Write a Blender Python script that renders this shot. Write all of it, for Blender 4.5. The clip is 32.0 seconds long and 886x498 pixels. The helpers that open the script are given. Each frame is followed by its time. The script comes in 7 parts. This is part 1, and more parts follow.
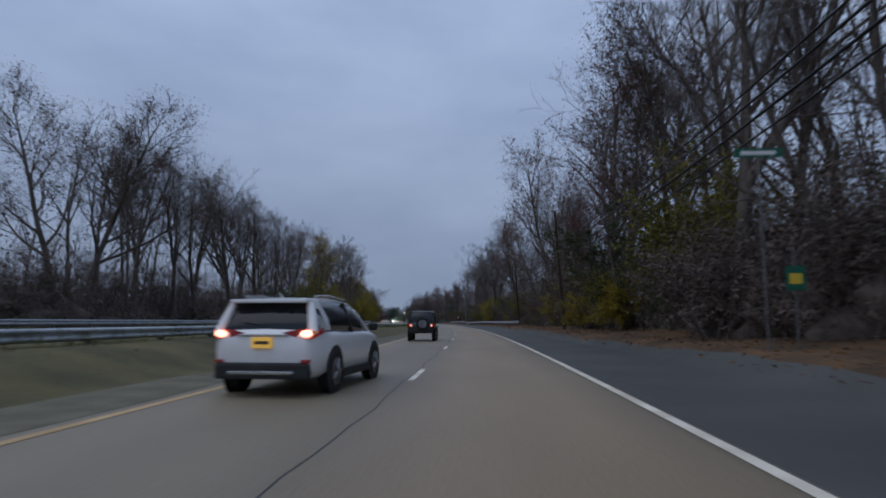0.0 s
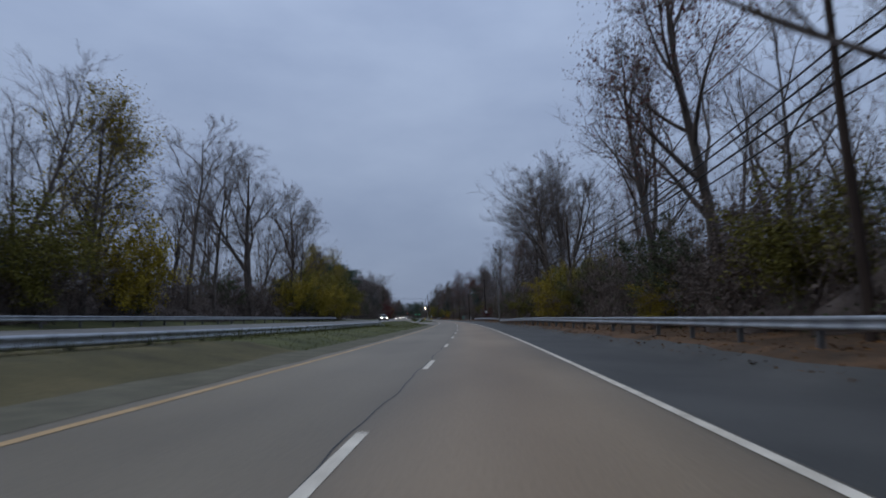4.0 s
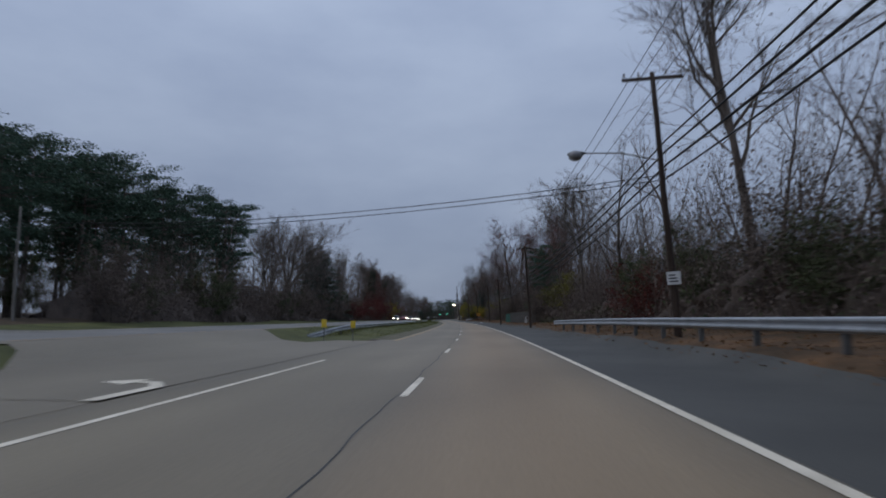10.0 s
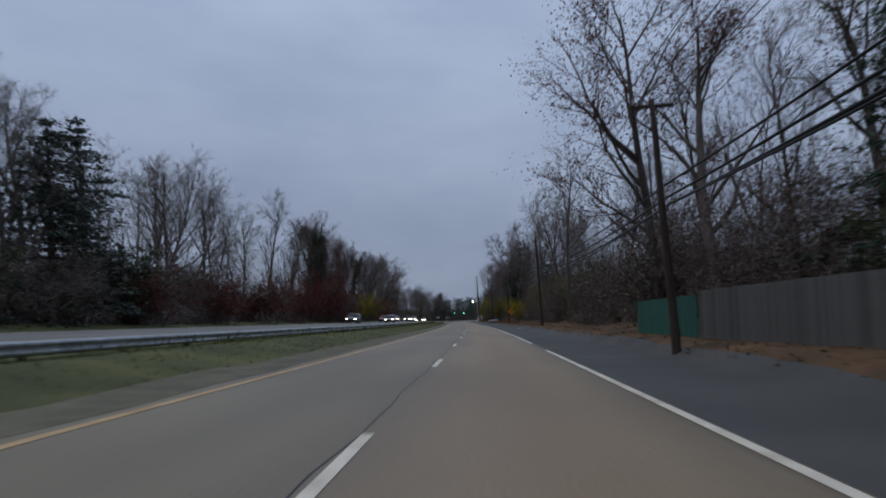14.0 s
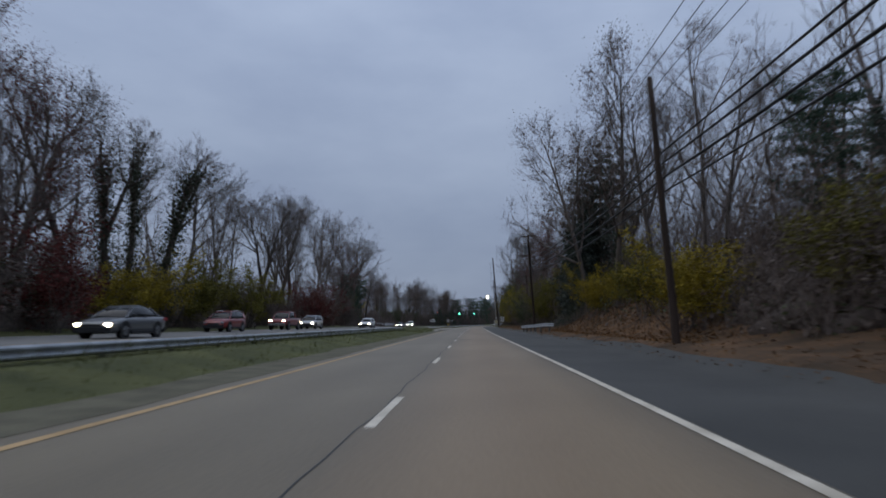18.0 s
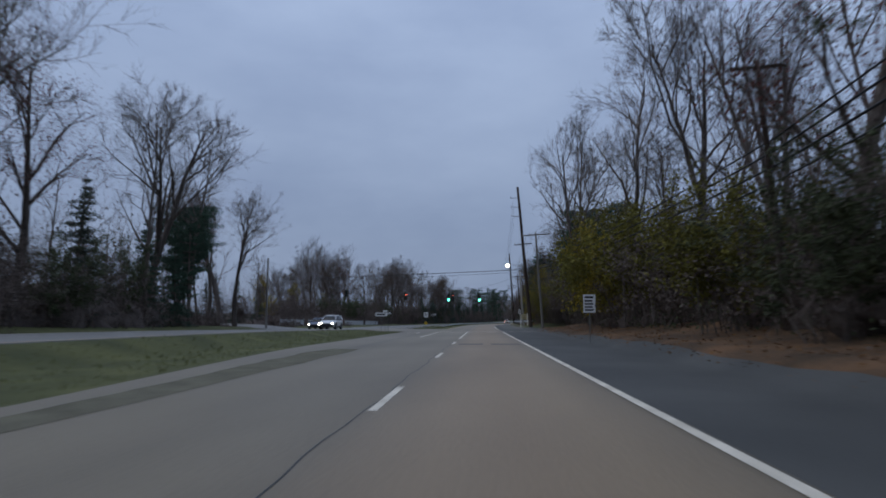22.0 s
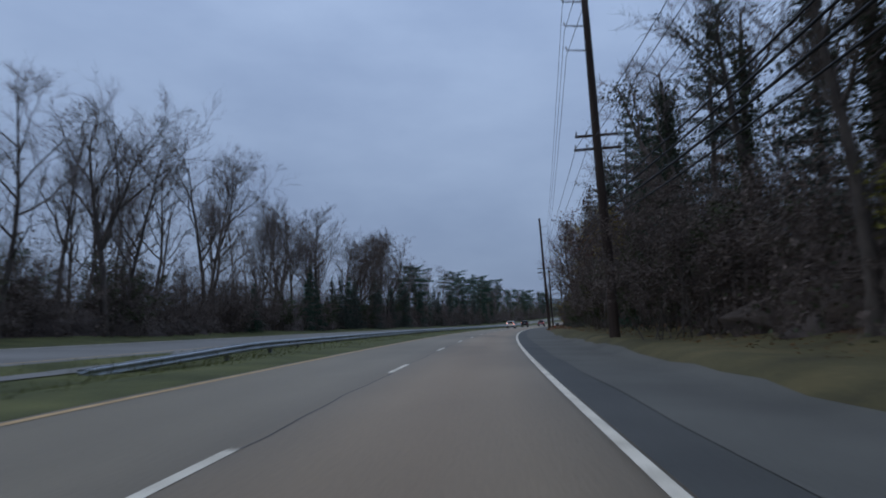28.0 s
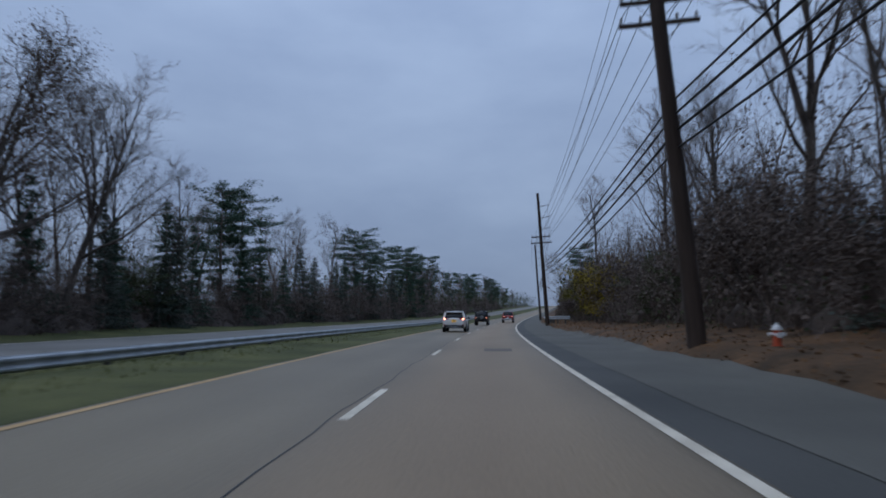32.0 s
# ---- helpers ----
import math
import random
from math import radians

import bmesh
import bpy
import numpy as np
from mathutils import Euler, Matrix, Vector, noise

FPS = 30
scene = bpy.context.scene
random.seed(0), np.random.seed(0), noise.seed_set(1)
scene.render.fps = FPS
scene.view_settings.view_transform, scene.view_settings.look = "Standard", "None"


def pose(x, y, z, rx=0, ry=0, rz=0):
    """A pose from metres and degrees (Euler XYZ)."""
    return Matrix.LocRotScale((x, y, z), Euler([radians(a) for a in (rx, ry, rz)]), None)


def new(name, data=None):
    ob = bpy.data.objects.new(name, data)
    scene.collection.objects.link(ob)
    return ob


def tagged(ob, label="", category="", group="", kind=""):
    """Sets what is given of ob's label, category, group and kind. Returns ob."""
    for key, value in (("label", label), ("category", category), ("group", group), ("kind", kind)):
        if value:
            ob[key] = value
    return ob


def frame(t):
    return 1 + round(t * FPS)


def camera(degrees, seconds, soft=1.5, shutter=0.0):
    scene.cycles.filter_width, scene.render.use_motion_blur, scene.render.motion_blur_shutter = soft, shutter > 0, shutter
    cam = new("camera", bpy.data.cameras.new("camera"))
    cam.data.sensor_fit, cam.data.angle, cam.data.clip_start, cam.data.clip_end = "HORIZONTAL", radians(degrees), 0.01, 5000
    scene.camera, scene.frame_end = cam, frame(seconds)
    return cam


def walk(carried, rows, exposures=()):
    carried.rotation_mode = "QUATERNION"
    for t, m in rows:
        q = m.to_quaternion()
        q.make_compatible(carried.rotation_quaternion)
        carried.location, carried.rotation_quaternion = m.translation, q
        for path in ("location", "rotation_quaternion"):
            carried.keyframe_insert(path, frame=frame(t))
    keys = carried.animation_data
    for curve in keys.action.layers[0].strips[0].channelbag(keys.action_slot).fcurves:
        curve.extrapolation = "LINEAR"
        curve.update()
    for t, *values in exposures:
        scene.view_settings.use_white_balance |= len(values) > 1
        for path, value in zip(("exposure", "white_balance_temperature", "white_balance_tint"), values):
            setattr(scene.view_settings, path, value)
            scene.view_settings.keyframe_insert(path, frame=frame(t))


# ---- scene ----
cam = camera(70, 32.0, soft=1.8, shutter=0.3)
walk(cam, [
    (0.0, pose(0.00, -0.00, 1.2, 96.54, 0, 3.07)),
    (0.5, pose(-0.00, 10.95, 1.2, 96.71, 0, 3.59)),
    (1.0, pose(-0.08, 21.93, 1.2, 96.80, 0, 3.91)),
    (1.5, pose(-0.24, 32.94, 1.2, 96.57, 0, 4.29)),
    (2.0, pose(-0.46, 43.97, 1.2, 96.43, 0, 4.63)),
    (2.5, pose(-0.74, 55.02, 1.2, 96.64, 0, 4.92)),
    (3.0, pose(-1.08, 66.17, 1.2, 96.30, 0, 5.22)),
    (3.5, pose(-1.50, 77.38, 1.2, 96.09, 0, 5.60)),
    (5.5, pose(-3.61, 122.62, 1.2, 96.89, 0, 6.21)),
    (6.0, pose(-4.21, 134.03, 1.2, 96.70, 0, 6.59)),
    (6.5, pose(-4.88, 145.49, 1.2, 96.57, 0, 7.04)),
    (7.0, pose(-5.68, 157.00, 1.2, 96.36, 0, 7.79)),
    (7.5, pose(-6.64, 168.56, 1.2, 96.26, 0, 8.34)),
    (8.0, pose(-7.64, 180.12, 1.2, 96.25, 0, 8.46)),
    (8.5, pose(-8.69, 191.71, 1.2, 96.08, 0, 8.65)),
    (9.0, pose(-9.80, 203.33, 1.2, 96.19, 0, 8.93)),
    (9.5, pose(-10.98, 214.99, 1.2, 96.12, 0, 9.33)),
    (10.0, pose(-12.22, 226.74, 1.2, 96.29, 0, 9.57)),
    (10.5, pose(-13.49, 238.40, 1.2, 96.30, 0, 9.93)),
    (11.0, pose(-14.82, 250.00, 1.2, 96.39, 0, 10.04)),
    (11.5, pose(-16.17, 261.57, 1.2, 96.55, 0, 10.21)),
    (12.0, pose(-17.64, 273.29, 1.2, 96.60, 0, 10.45)),
    (12.5, pose(-19.18, 285.13, 1.2, 96.61, 0, 10.70)),
    (13.0, pose(-20.77, 296.93, 1.2, 96.47, 0, 11.09)),
    (13.5, pose(-22.41, 308.66, 1.2, 96.34, 0, 11.43)),
    (14.0, pose(-24.10, 320.40, 1.2, 96.35, 0, 11.73)),
    (14.5, pose(-25.84, 332.16, 1.2, 96.51, 0, 12.01)),
    (16.5, pose(-33.13, 379.45, 1.2, 96.38, 0, 12.27)),
    (17.0, pose(-35.02, 391.35, 1.2, 96.45, 0, 12.54)),
    (17.5, pose(-36.97, 403.30, 1.2, 96.61, 0, 12.81)),
    (18.0, pose(-39.02, 415.32, 1.2, 96.73, 0, 13.10)),
    (18.5, pose(-41.15, 427.37, 1.2, 96.56, 0, 13.41)),
    (19.0, pose(-43.33, 439.42, 1.2, 96.76, 0, 13.63)),
    (19.5, pose(-45.52, 451.48, 1.2, 96.44, 0, 13.81)),
    (20.0, pose(-47.72, 463.51, 1.2, 96.39, 0, 13.92)),
    (20.5, pose(-49.93, 475.44, 1.2, 95.87, 0, 14.05)),
    (21.0, pose(-52.09, 487.23, 1.2, 97.29, 0, 13.89)),
    (21.5, pose(-54.24, 498.91, 1.2, 96.22, 0, 13.73)),
    (22.0, pose(-56.38, 510.65, 1.2, 96.47, 0, 13.58)),
    (22.5, pose(-58.50, 522.42, 1.2, 96.44, 0, 13.51)),
    (23.0, pose(-60.54, 534.16, 1.2, 96.56, 0, 13.43)),
    (23.5, pose(-62.58, 545.94, 1.2, 96.57, 0, 13.21)),
    (24.0, pose(-64.58, 557.73, 1.2, 96.45, 0, 12.98)),
    (24.5, pose(-66.53, 569.46, 1.2, 96.34, 0, 12.84)),
    (25.0, pose(-68.45, 581.10, 1.2, 96.30, 0, 12.75)),
    (25.5, pose(-70.39, 592.78, 1.2, 96.29, 0, 12.63)),
    (27.5, pose(-77.99, 639.73, 1.2, 96.82, 0, 12.50)),
    (28.0, pose(-79.87, 651.53, 1.2, 96.67, 0, 12.32)),
    (28.5, pose(-81.69, 663.37, 1.2, 96.64, 0, 11.84)),
    (29.0, pose(-83.39, 675.23, 1.2, 96.43, 0, 11.20)),
    (29.5, pose(-84.95, 687.02, 1.2, 96.44, 0, 10.54)),
    (30.0, pose(-86.36, 698.68, 1.2, 96.49, 0, 9.91)),
    (30.5, pose(-87.60, 710.21, 1.2, 96.36, 0, 9.10)),
    (31.0, pose(-88.69, 721.58, 1.2, 96.25, 0, 8.37)),
    (31.5, pose(-89.63, 732.85, 1.2, 96.44, 0, 7.74)),
    (32.0, pose(-90.41, 744.11, 1.2, 96.09, 0, 6.82)),
], exposures=[(0.0, 0.0, 6500, 10), (4.0, 0.0, 6650, 10), (7.0, 0.0, 6950, 10), (13.0, 0.0, 6950, 10), (17.0, 0.0, 7000, 10), (20.0, 0.0, 6600, 10), (24.0, 0.0, 6450, 9), (28.0, 0.0, 6250, 8), (32.0, 0.0, 6250, 8)])

# ---- sky and light: an overcast evening ----
SUN_UP, SUN_TURN = 14.0, 250.0
world = bpy.data.worlds.new("overcast_sky")
scene.world = world
world.use_nodes = True
wn, wl = world.node_tree.nodes, world.node_tree.links
back = wn["Background"]
sky = wn.new("ShaderNodeTexSky")
sky.sky_type, sky.sun_disc = "NISHITA", False
sky.sun_elevation, sky.sun_rotation = radians(SUN_UP), radians(SUN_TURN)
sky_dim = wn.new("ShaderNodeMixRGB")
sky_dim.blend_type, sky_dim.inputs[0].default_value = "MULTIPLY", 1.0
sky_dim.inputs[2].default_value = (0.05, 0.05, 0.05, 1)
wl.new(sky.outputs[0], sky_dim.inputs[1])
coord = wn.new("ShaderNodeTexCoord")
split = wn.new("ShaderNodeSeparateXYZ")
wl.new(coord.outputs["Generated"], split.inputs[0])
lift = wn.new("ShaderNodeMath")
lift.operation = "MAXIMUM"
lift.inputs[1].default_value = 0.0
wl.new(split.outputs[2], lift.inputs[0])
# cloud deck: stretched noise, low contrast, brighter towards the zenith
flat = wn.new("ShaderNodeMapping")
flat.inputs["Scale"].default_value = (1.3, 1.3, 3.2)
wl.new(coord.outputs["Generated"], flat.inputs[0])
puff = wn.new("ShaderNodeTexNoise")
puff.inputs["Scale"].default_value, puff.inputs["Detail"].default_value, puff.inputs["Roughness"].default_value = 2.6, 6.0, 0.52
wl.new(flat.outputs[0], puff.inputs[0])
deck = wn.new("ShaderNodeValToRGB")
deck.color_ramp.elements[0].position, deck.color_ramp.elements[0].color = 0.28, (0.205, 0.266, 0.404, 1)
deck.color_ramp.elements[1].position, deck.color_ramp.elements[1].color = 0.76, (0.278, 0.350, 0.498, 1)
wl.new(puff.outputs[0], deck.inputs[0])
dome = wn.new("ShaderNodeMath")
dome.operation = "MULTIPLY_ADD"
dome.inputs[1].default_value, dome.inputs[2].default_value = 1.35, 0.92
wl.new(lift.outputs[0], dome.inputs[0])
tall = wn.new("ShaderNodeVectorMath")
tall.operation = "SCALE"
wl.new(deck.outputs[0], tall.inputs[0])
wl.new(dome.outputs[0], tall.inputs["Scale"])
both = wn.new("ShaderNodeMixRGB")
both.inputs[0].default_value = 0.92
wl.new(sky_dim.outputs[0], both.inputs[1])
wl.new(tall.outputs[0], both.inputs[2])
wl.new(both.outputs[0], back.inputs[0])
back.inputs[1].default_value = 1.0
sun_data = bpy.data.lights.new("sun", "SUN")
sun_data.energy, sun_data.angle, sun_data.color = 0.5, radians(60), (1.0, 0.96, 0.9)
sun = new("sun", sun_data)
sun.matrix_world = pose(0, 0, 60, 90 - 55, 0, 180 - SUN_TURN)


# ---- materials ----
def mat(name, a, b, scale=3.0, rough=0.85, bump=0.0, fine=None, metal=0.0, spec=0.3, island=0.0, stretch=None, tone=None, obrand=0.0):
    """Two colours mixed by a coarse and a fine noise, with relief; island and obrand vary the brightness piece by piece."""
    m = bpy.data.materials.new(name)
    m.use_nodes = True
    n, l = m.node_tree.nodes, m.node_tree.links
    bs = n["Principled BSDF"]
    tc = n.new("ShaderNodeTexCoord")
    mp = n.new("ShaderNodeMapping")
    if stretch:
        mp.inputs["Scale"].default_value = stretch
    l.new(tc.outputs["Object"], mp.inputs[0])
    n1, n2 = n.new("ShaderNodeTexNoise"), n.new("ShaderNodeTexNoise")
    n1.inputs["Scale"].default_value, n1.inputs["Detail"].default_value = scale, 4.0
    n2.inputs["Scale"].default_value, n2.inputs["Detail"].default_value = fine or scale * 14, 3.0
    l.new(mp.outputs[0], n1.inputs[0])
    l.new(mp.outputs[0], n2.inputs[0])
    add = n.new("ShaderNodeMath")
    add.operation = "MULTIPLY_ADD"
    add.inputs[1].default_value = 0.45
    l.new(n2.outputs[0], add.inputs[0])
    l.new(n1.outputs[0], add.inputs[2])
    rp = n.new("ShaderNodeValToRGB")
    rp.color_ramp.elements[0].position, rp.color_ramp.elements[0].color = 0.5, (*a, 1)
    rp.color_ramp.elements[1].position, rp.color_ramp.elements[1].color = 0.95, (*b, 1)
    if tone:
        e = rp.color_ramp.elements.new(0.72)
        e.color = (*tone, 1)
    l.new(add.outputs[0], rp.inputs[0])
    out = rp.outputs[0]
    if island or obrand:
        hv = n.new("ShaderNodeHueSaturation")
        src = n.new("ShaderNodeNewGeometry").outputs["Random Per Island"] if island else n.new("ShaderNodeObjectInfo").outputs["Random"]
        mr = n.new("ShaderNodeMapRange")
        k = island or obrand
        mr.inputs["To Min"].default_value, mr.inputs["To Max"].default_value = 1 - k, 1 + k
        l.new(src, mr.inputs[0])
        l.new(mr.outputs[0], hv.inputs["Value"])
        l.new(out, hv.inputs["Color"])
        out = hv.outputs[0]
    l.new(out, bs.inputs["Base Color"])
    bs.inputs["Roughness"].default_value, bs.inputs["Metallic"].default_value = rough, metal
    bs.inputs["Specular IOR Level"].default_value = spec
    if bump:
        bp = n.new("ShaderNodeBump")
        bp.inputs["Strength"].default_value, bp.inputs["Distance"].default_value = bump, 0.02
        l.new(n2.outputs[0], bp.inputs["Height"])
        l.new(bp.outputs[0], bs.inputs["Normal"])
    return m


def glow(name, colour, strength):
    m = bpy.data.materials.new(name)
    m.use_nodes = True
    bs = m.node_tree.nodes["Principled BSDF"]
    bs.inputs["Base Color"].default_value = (*colour, 1)
    bs.inputs["Emission Color"].default_value, bs.inputs["Emission Strength"].default_value = (*colour, 1), strength
    return m


ASPHALT = mat("worn_asphalt", (0.130, 0.106, 0.070), (0.205, 0.170, 0.116), 0.22, 0.6, 0.35, 22, spec=0.5, stretch=(1, 0.35, 1))
SHOULDER = mat("shoulder_asphalt", (0.046, 0.045, 0.040), (0.084, 0.081, 0.072), 0.25, 0.75, 0.4, 18, spec=0.35)
OPPOSITE = mat("far_asphalt", (0.13, 0.122, 0.11), (0.20, 0.19, 0.175), 0.2, 0.7, 0.3, 18, spec=0.4)
LANES = mat("worn_headlit_lanes", (0.140, 0.108, 0.068), (0.222, 0.174, 0.114), 0.22, 0.6, 0.35, 22, spec=0.5, stretch=(1, 0.35, 1))


def lane_wear_and_glow(m):
    """Polished wheel tracks and darker oil bands along each lane, by the offset stored in the paving; headlight glow is
    painted into the right lane.
    """
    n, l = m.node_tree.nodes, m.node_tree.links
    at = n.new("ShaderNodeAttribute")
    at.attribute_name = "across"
    wear_glow = n.new("ShaderNodeValToRGB")
    ramp = wear_glow.color_ramp
    # stops past 0.55 are brighter and warmer: headlight glow painted on the right lane
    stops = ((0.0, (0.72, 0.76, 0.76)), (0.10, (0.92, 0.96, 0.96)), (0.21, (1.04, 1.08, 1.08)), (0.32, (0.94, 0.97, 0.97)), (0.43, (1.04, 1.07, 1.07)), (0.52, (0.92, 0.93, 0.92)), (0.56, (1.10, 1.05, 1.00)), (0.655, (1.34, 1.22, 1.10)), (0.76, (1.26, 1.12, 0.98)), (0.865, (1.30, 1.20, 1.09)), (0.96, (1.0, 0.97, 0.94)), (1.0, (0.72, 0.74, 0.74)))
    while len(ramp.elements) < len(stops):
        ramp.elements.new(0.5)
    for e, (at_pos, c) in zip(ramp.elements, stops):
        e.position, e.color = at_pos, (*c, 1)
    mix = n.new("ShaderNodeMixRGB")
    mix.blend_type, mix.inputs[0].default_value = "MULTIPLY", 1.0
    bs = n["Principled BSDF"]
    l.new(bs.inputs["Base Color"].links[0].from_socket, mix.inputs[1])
    l.new(at.outputs["Fac"], wear_glow.inputs[0])
    l.new(wear_glow.outputs[0], mix.inputs[2])
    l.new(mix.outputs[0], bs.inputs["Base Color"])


lane_wear_and_glow(LANES)
SEAM = mat("tar_seam", (0.02, 0.02, 0.02), (0.05, 0.048, 0.045), 2, 0.6)
PAINT = mat("white_road_paint", (0.50, 0.44, 0.34), (0.82, 0.74, 0.60), 1.4, 0.6, 0.2, 30)
YELLOW_PAINT = mat("yellow_road_paint", (0.36, 0.23, 0.10), (0.56, 0.37, 0.18), 1.2, 0.6, 0.2, 30)
LITTER = mat("fallen_leaves", (0.042, 0.027, 0.014), (0.165, 0.086, 0.040), 0.5, 0.95, 1.0, 7, tone=(0.090, 0.052, 0.026))
GRASS_SOIL = mat("turf", (0.044, 0.050, 0.016), (0.120, 0.118, 0.040), 0.35, 0.95, 0.9, 12, tone=(0.074, 0.078, 0.026))
VERGE = mat("brown_verge_turf", (0.052, 0.044, 0.020), (0.130, 0.102, 0.044), 0.5, 0.95, 0.9, 10, tone=(0.086, 0.074, 0.031))
SOIL = mat("forest_floor", (0.024, 0.018, 0.012), (0.075, 0.05, 0.03), 0.4, 0.95, 0.8, 6)
GRIT = mat("gravel_edge", (0.088, 0.080, 0.052), (0.160, 0.146, 0.098), 1.2, 0.95, 0.7, 25)
BARK = mat("grey_brown_bark", (0.054, 0.044, 0.038), (0.138, 0.115, 0.098), 3, 0.95, 0.9, 18, stretch=(1, 1, 0.15), obrand=0.25)
TWIG = mat("bare_twigs", (0.085, 0.070, 0.064), (0.165, 0.138, 0.126), 2, 0.95, obrand=0.25)
PALE_BARK = mat("pale_bark", (0.07, 0.065, 0.058), (0.16, 0.15, 0.135), 2, 0.95, 0.8, 15, stretch=(1, 1, 0.2))


def leaf_mat(name, a, b, island=0.3):
    m = mat(name, a, b, 1.0, 0.85, island=island, spec=0.1)
    m.node_tree.nodes["Principled BSDF"].inputs["Subsurface Weight"].default_value = 0.0
    return m


LEAF_BROWN = leaf_mat("dry_brown_leaves", (0.062, 0.042, 0.03), (0.125, 0.084, 0.058))
LEAF_RED = leaf_mat("russet_leaves", (0.090, 0.033, 0.029), (0.180, 0.066, 0.053))
LEAF_YELLOW = leaf_mat("yellowing_leaves", (0.17, 0.130, 0.018), (0.38, 0.285, 0.040))
LEAF_OLIVE = leaf_mat("olive_leaves", (0.090, 0.084, 0.020), (0.195, 0.172, 0.040))
LEAF_CRIMSON = leaf_mat("crimson_leaves", (0.070, 0.020, 0.018), (0.150, 0.045, 0.036))
NEEDLE = leaf_mat("pine_needles", (0.03, 0.055, 0.041), (0.072, 0.115, 0.077))
NEEDLE_DARK = leaf_mat("dark_needles", (0.044, 0.056, 0.048), (0.094, 0.11, 0.09))
IVY = leaf_mat("ivy_leaves", (0.034, 0.04, 0.028), (0.072, 0.08, 0.05))
BRUSH = leaf_mat("dull_brush", (0.086, 0.067, 0.059), (0.182, 0.144, 0.124))
BRUSH_GREEN = leaf_mat("dull_green_brush", (0.044, 0.054, 0.031), (0.098, 0.11, 0.057))
LEAF_FALLEN = leaf_mat("fallen_leaf", (0.090, 0.048, 0.022), (0.22, 0.115, 0.048))
GRASS_BLADE = leaf_mat("grass_blade", (0.056, 0.066, 0.018), (0.140, 0.140, 0.042))
STEEL = mat("galvanised_steel", (0.27, 0.29, 0.31), (0.46, 0.48, 0.50), 1.6, 0.5, 0.1, 20, metal=0.55)
POST_STEEL = mat("weathered_post", (0.10, 0.10, 0.10), (0.2, 0.2, 0.195), 2, 0.7, metal=0.3)
WOOD = mat("creosoted_wood", (0.024, 0.016, 0.012), (0.066, 0.046, 0.036), 1.2, 0.9, 0.6, 14, stretch=(1, 1, 0.08))
GREY_WOOD = mat("silvered_wood", (0.10, 0.092, 0.082), (0.22, 0.205, 0.185), 1.2, 0.9, 0.6, 14, stretch=(1, 1, 0.08))
CABLE = mat("black_cable", (0.008, 0.008, 0.009), (0.02, 0.02, 0.021), 4, 0.6)
CERAMIC = mat("grey_insulator", (0.12, 0.12, 0.125), (0.22, 0.22, 0.225), 4, 0.35, spec=0.6)
TANK = mat("transformer_grey", (0.13, 0.14, 0.145), (0.22, 0.23, 0.235), 2, 0.55)


# ---- helpers of shape ----
def part(name, bm, material, parent=None, label="", smooth=False):
    """Link a bmesh as one mesh object under a thing or a part."""
    me = bpy.data.meshes.new(name)
    bm.to_mesh(me)
    bm.free()
    return put(name, me, material, parent, label, smooth)


def put(name, me, material, parent=None, label="", smooth=False):
    if not me.materials:
        me.materials.append(material)
    if smooth:
        me.polygons.foreach_set("use_smooth", [True] * len(me.polygons))
    ob = new(name, me)
    if parent:
        ob.parent = parent
    if label:
        ob["label"] = label
    return ob


def tri_mesh(name, verts, tris):
    """A mesh from arrays of corners and triangles."""
    v, t = np.asarray(verts, np.float32).reshape(-1, 3), np.asarray(tris, np.int32).reshape(-1, 3)
    me = bpy.data.meshes.new(name)
    me.vertices.add(len(v))
    me.vertices.foreach_set("co", v.ravel())
    me.loops.add(t.size)
    me.loops.foreach_set("vertex_index", t.ravel())
    me.polygons.add(len(t))
    me.polygons.foreach_set("loop_start", np.arange(0, t.size, 3, dtype=np.int32))
    me.update(calc_edges=True)
    return me


def empty(name, m, label, category, group="", kind=""):
    ob = new(name)
    ob.matrix_basis = m
    return tagged(ob, label, category, group, kind)


def box(bm, x0, y0, z0, x1, y1, z1, bevel=0.0):
    made = bmesh.ops.create_cube(bm, size=1.0)["verts"]
    for v in made:
        v.co = Vector(((x0 + x1) / 2 + v.co.x * (x1 - x0), (y0 + y1) / 2 + v.co.y * (y1 - y0), (z0 + z1) / 2 + v.co.z * (z1 - z0)))
    if bevel:
        edges = list({e for v in made for e in v.link_edges})
        bmesh.ops.bevel(bm, geom=edges, offset=bevel, segments=2, affect="EDGES", profile=0.6)
    return bm


def rod(bm, p, q, r0, r1=None, n=10, caps=True):
    """A tapered round bar from p to q."""
    p, q = Vector(p), Vector(q)
    r1 = r0 if r1 is None else r1
    m = Matrix.Translation((p + q) / 2) @ (q - p).to_track_quat("Z", "Y").to_matrix().to_4x4()
    bmesh.ops.create_cone(bm, cap_ends=caps, segments=n, radius1=r0, radius2=r1, depth=(q - p).length, matrix=m)
    return bm


# ---- the line of the road: s runs along the white edge line, d to its right ----
HEADS = [-0.45, 1.01, 2.40, 3.52, 4.33, 5.05, 6.20, 7.52, 8.22, 8.65, 9.54, 10.54, 10.58, 10.20, 10.14, 10.08, 9.29, 7.42, 5.27, 3.19]
S0, S1 = -700, 2600
_s = np.arange(S0, S1 + 1, 2.0)
_h = np.radians(np.interp(_s, [S0, -160, *range(0, 761, 40), 840, 960, 1100, 1300], [HEADS[0] - 1, HEADS[0] - 1, *HEADS, HEADS[-1] - 4, HEADS[-1] - 7, HEADS[-1] - 8, HEADS[-1] - 8]))
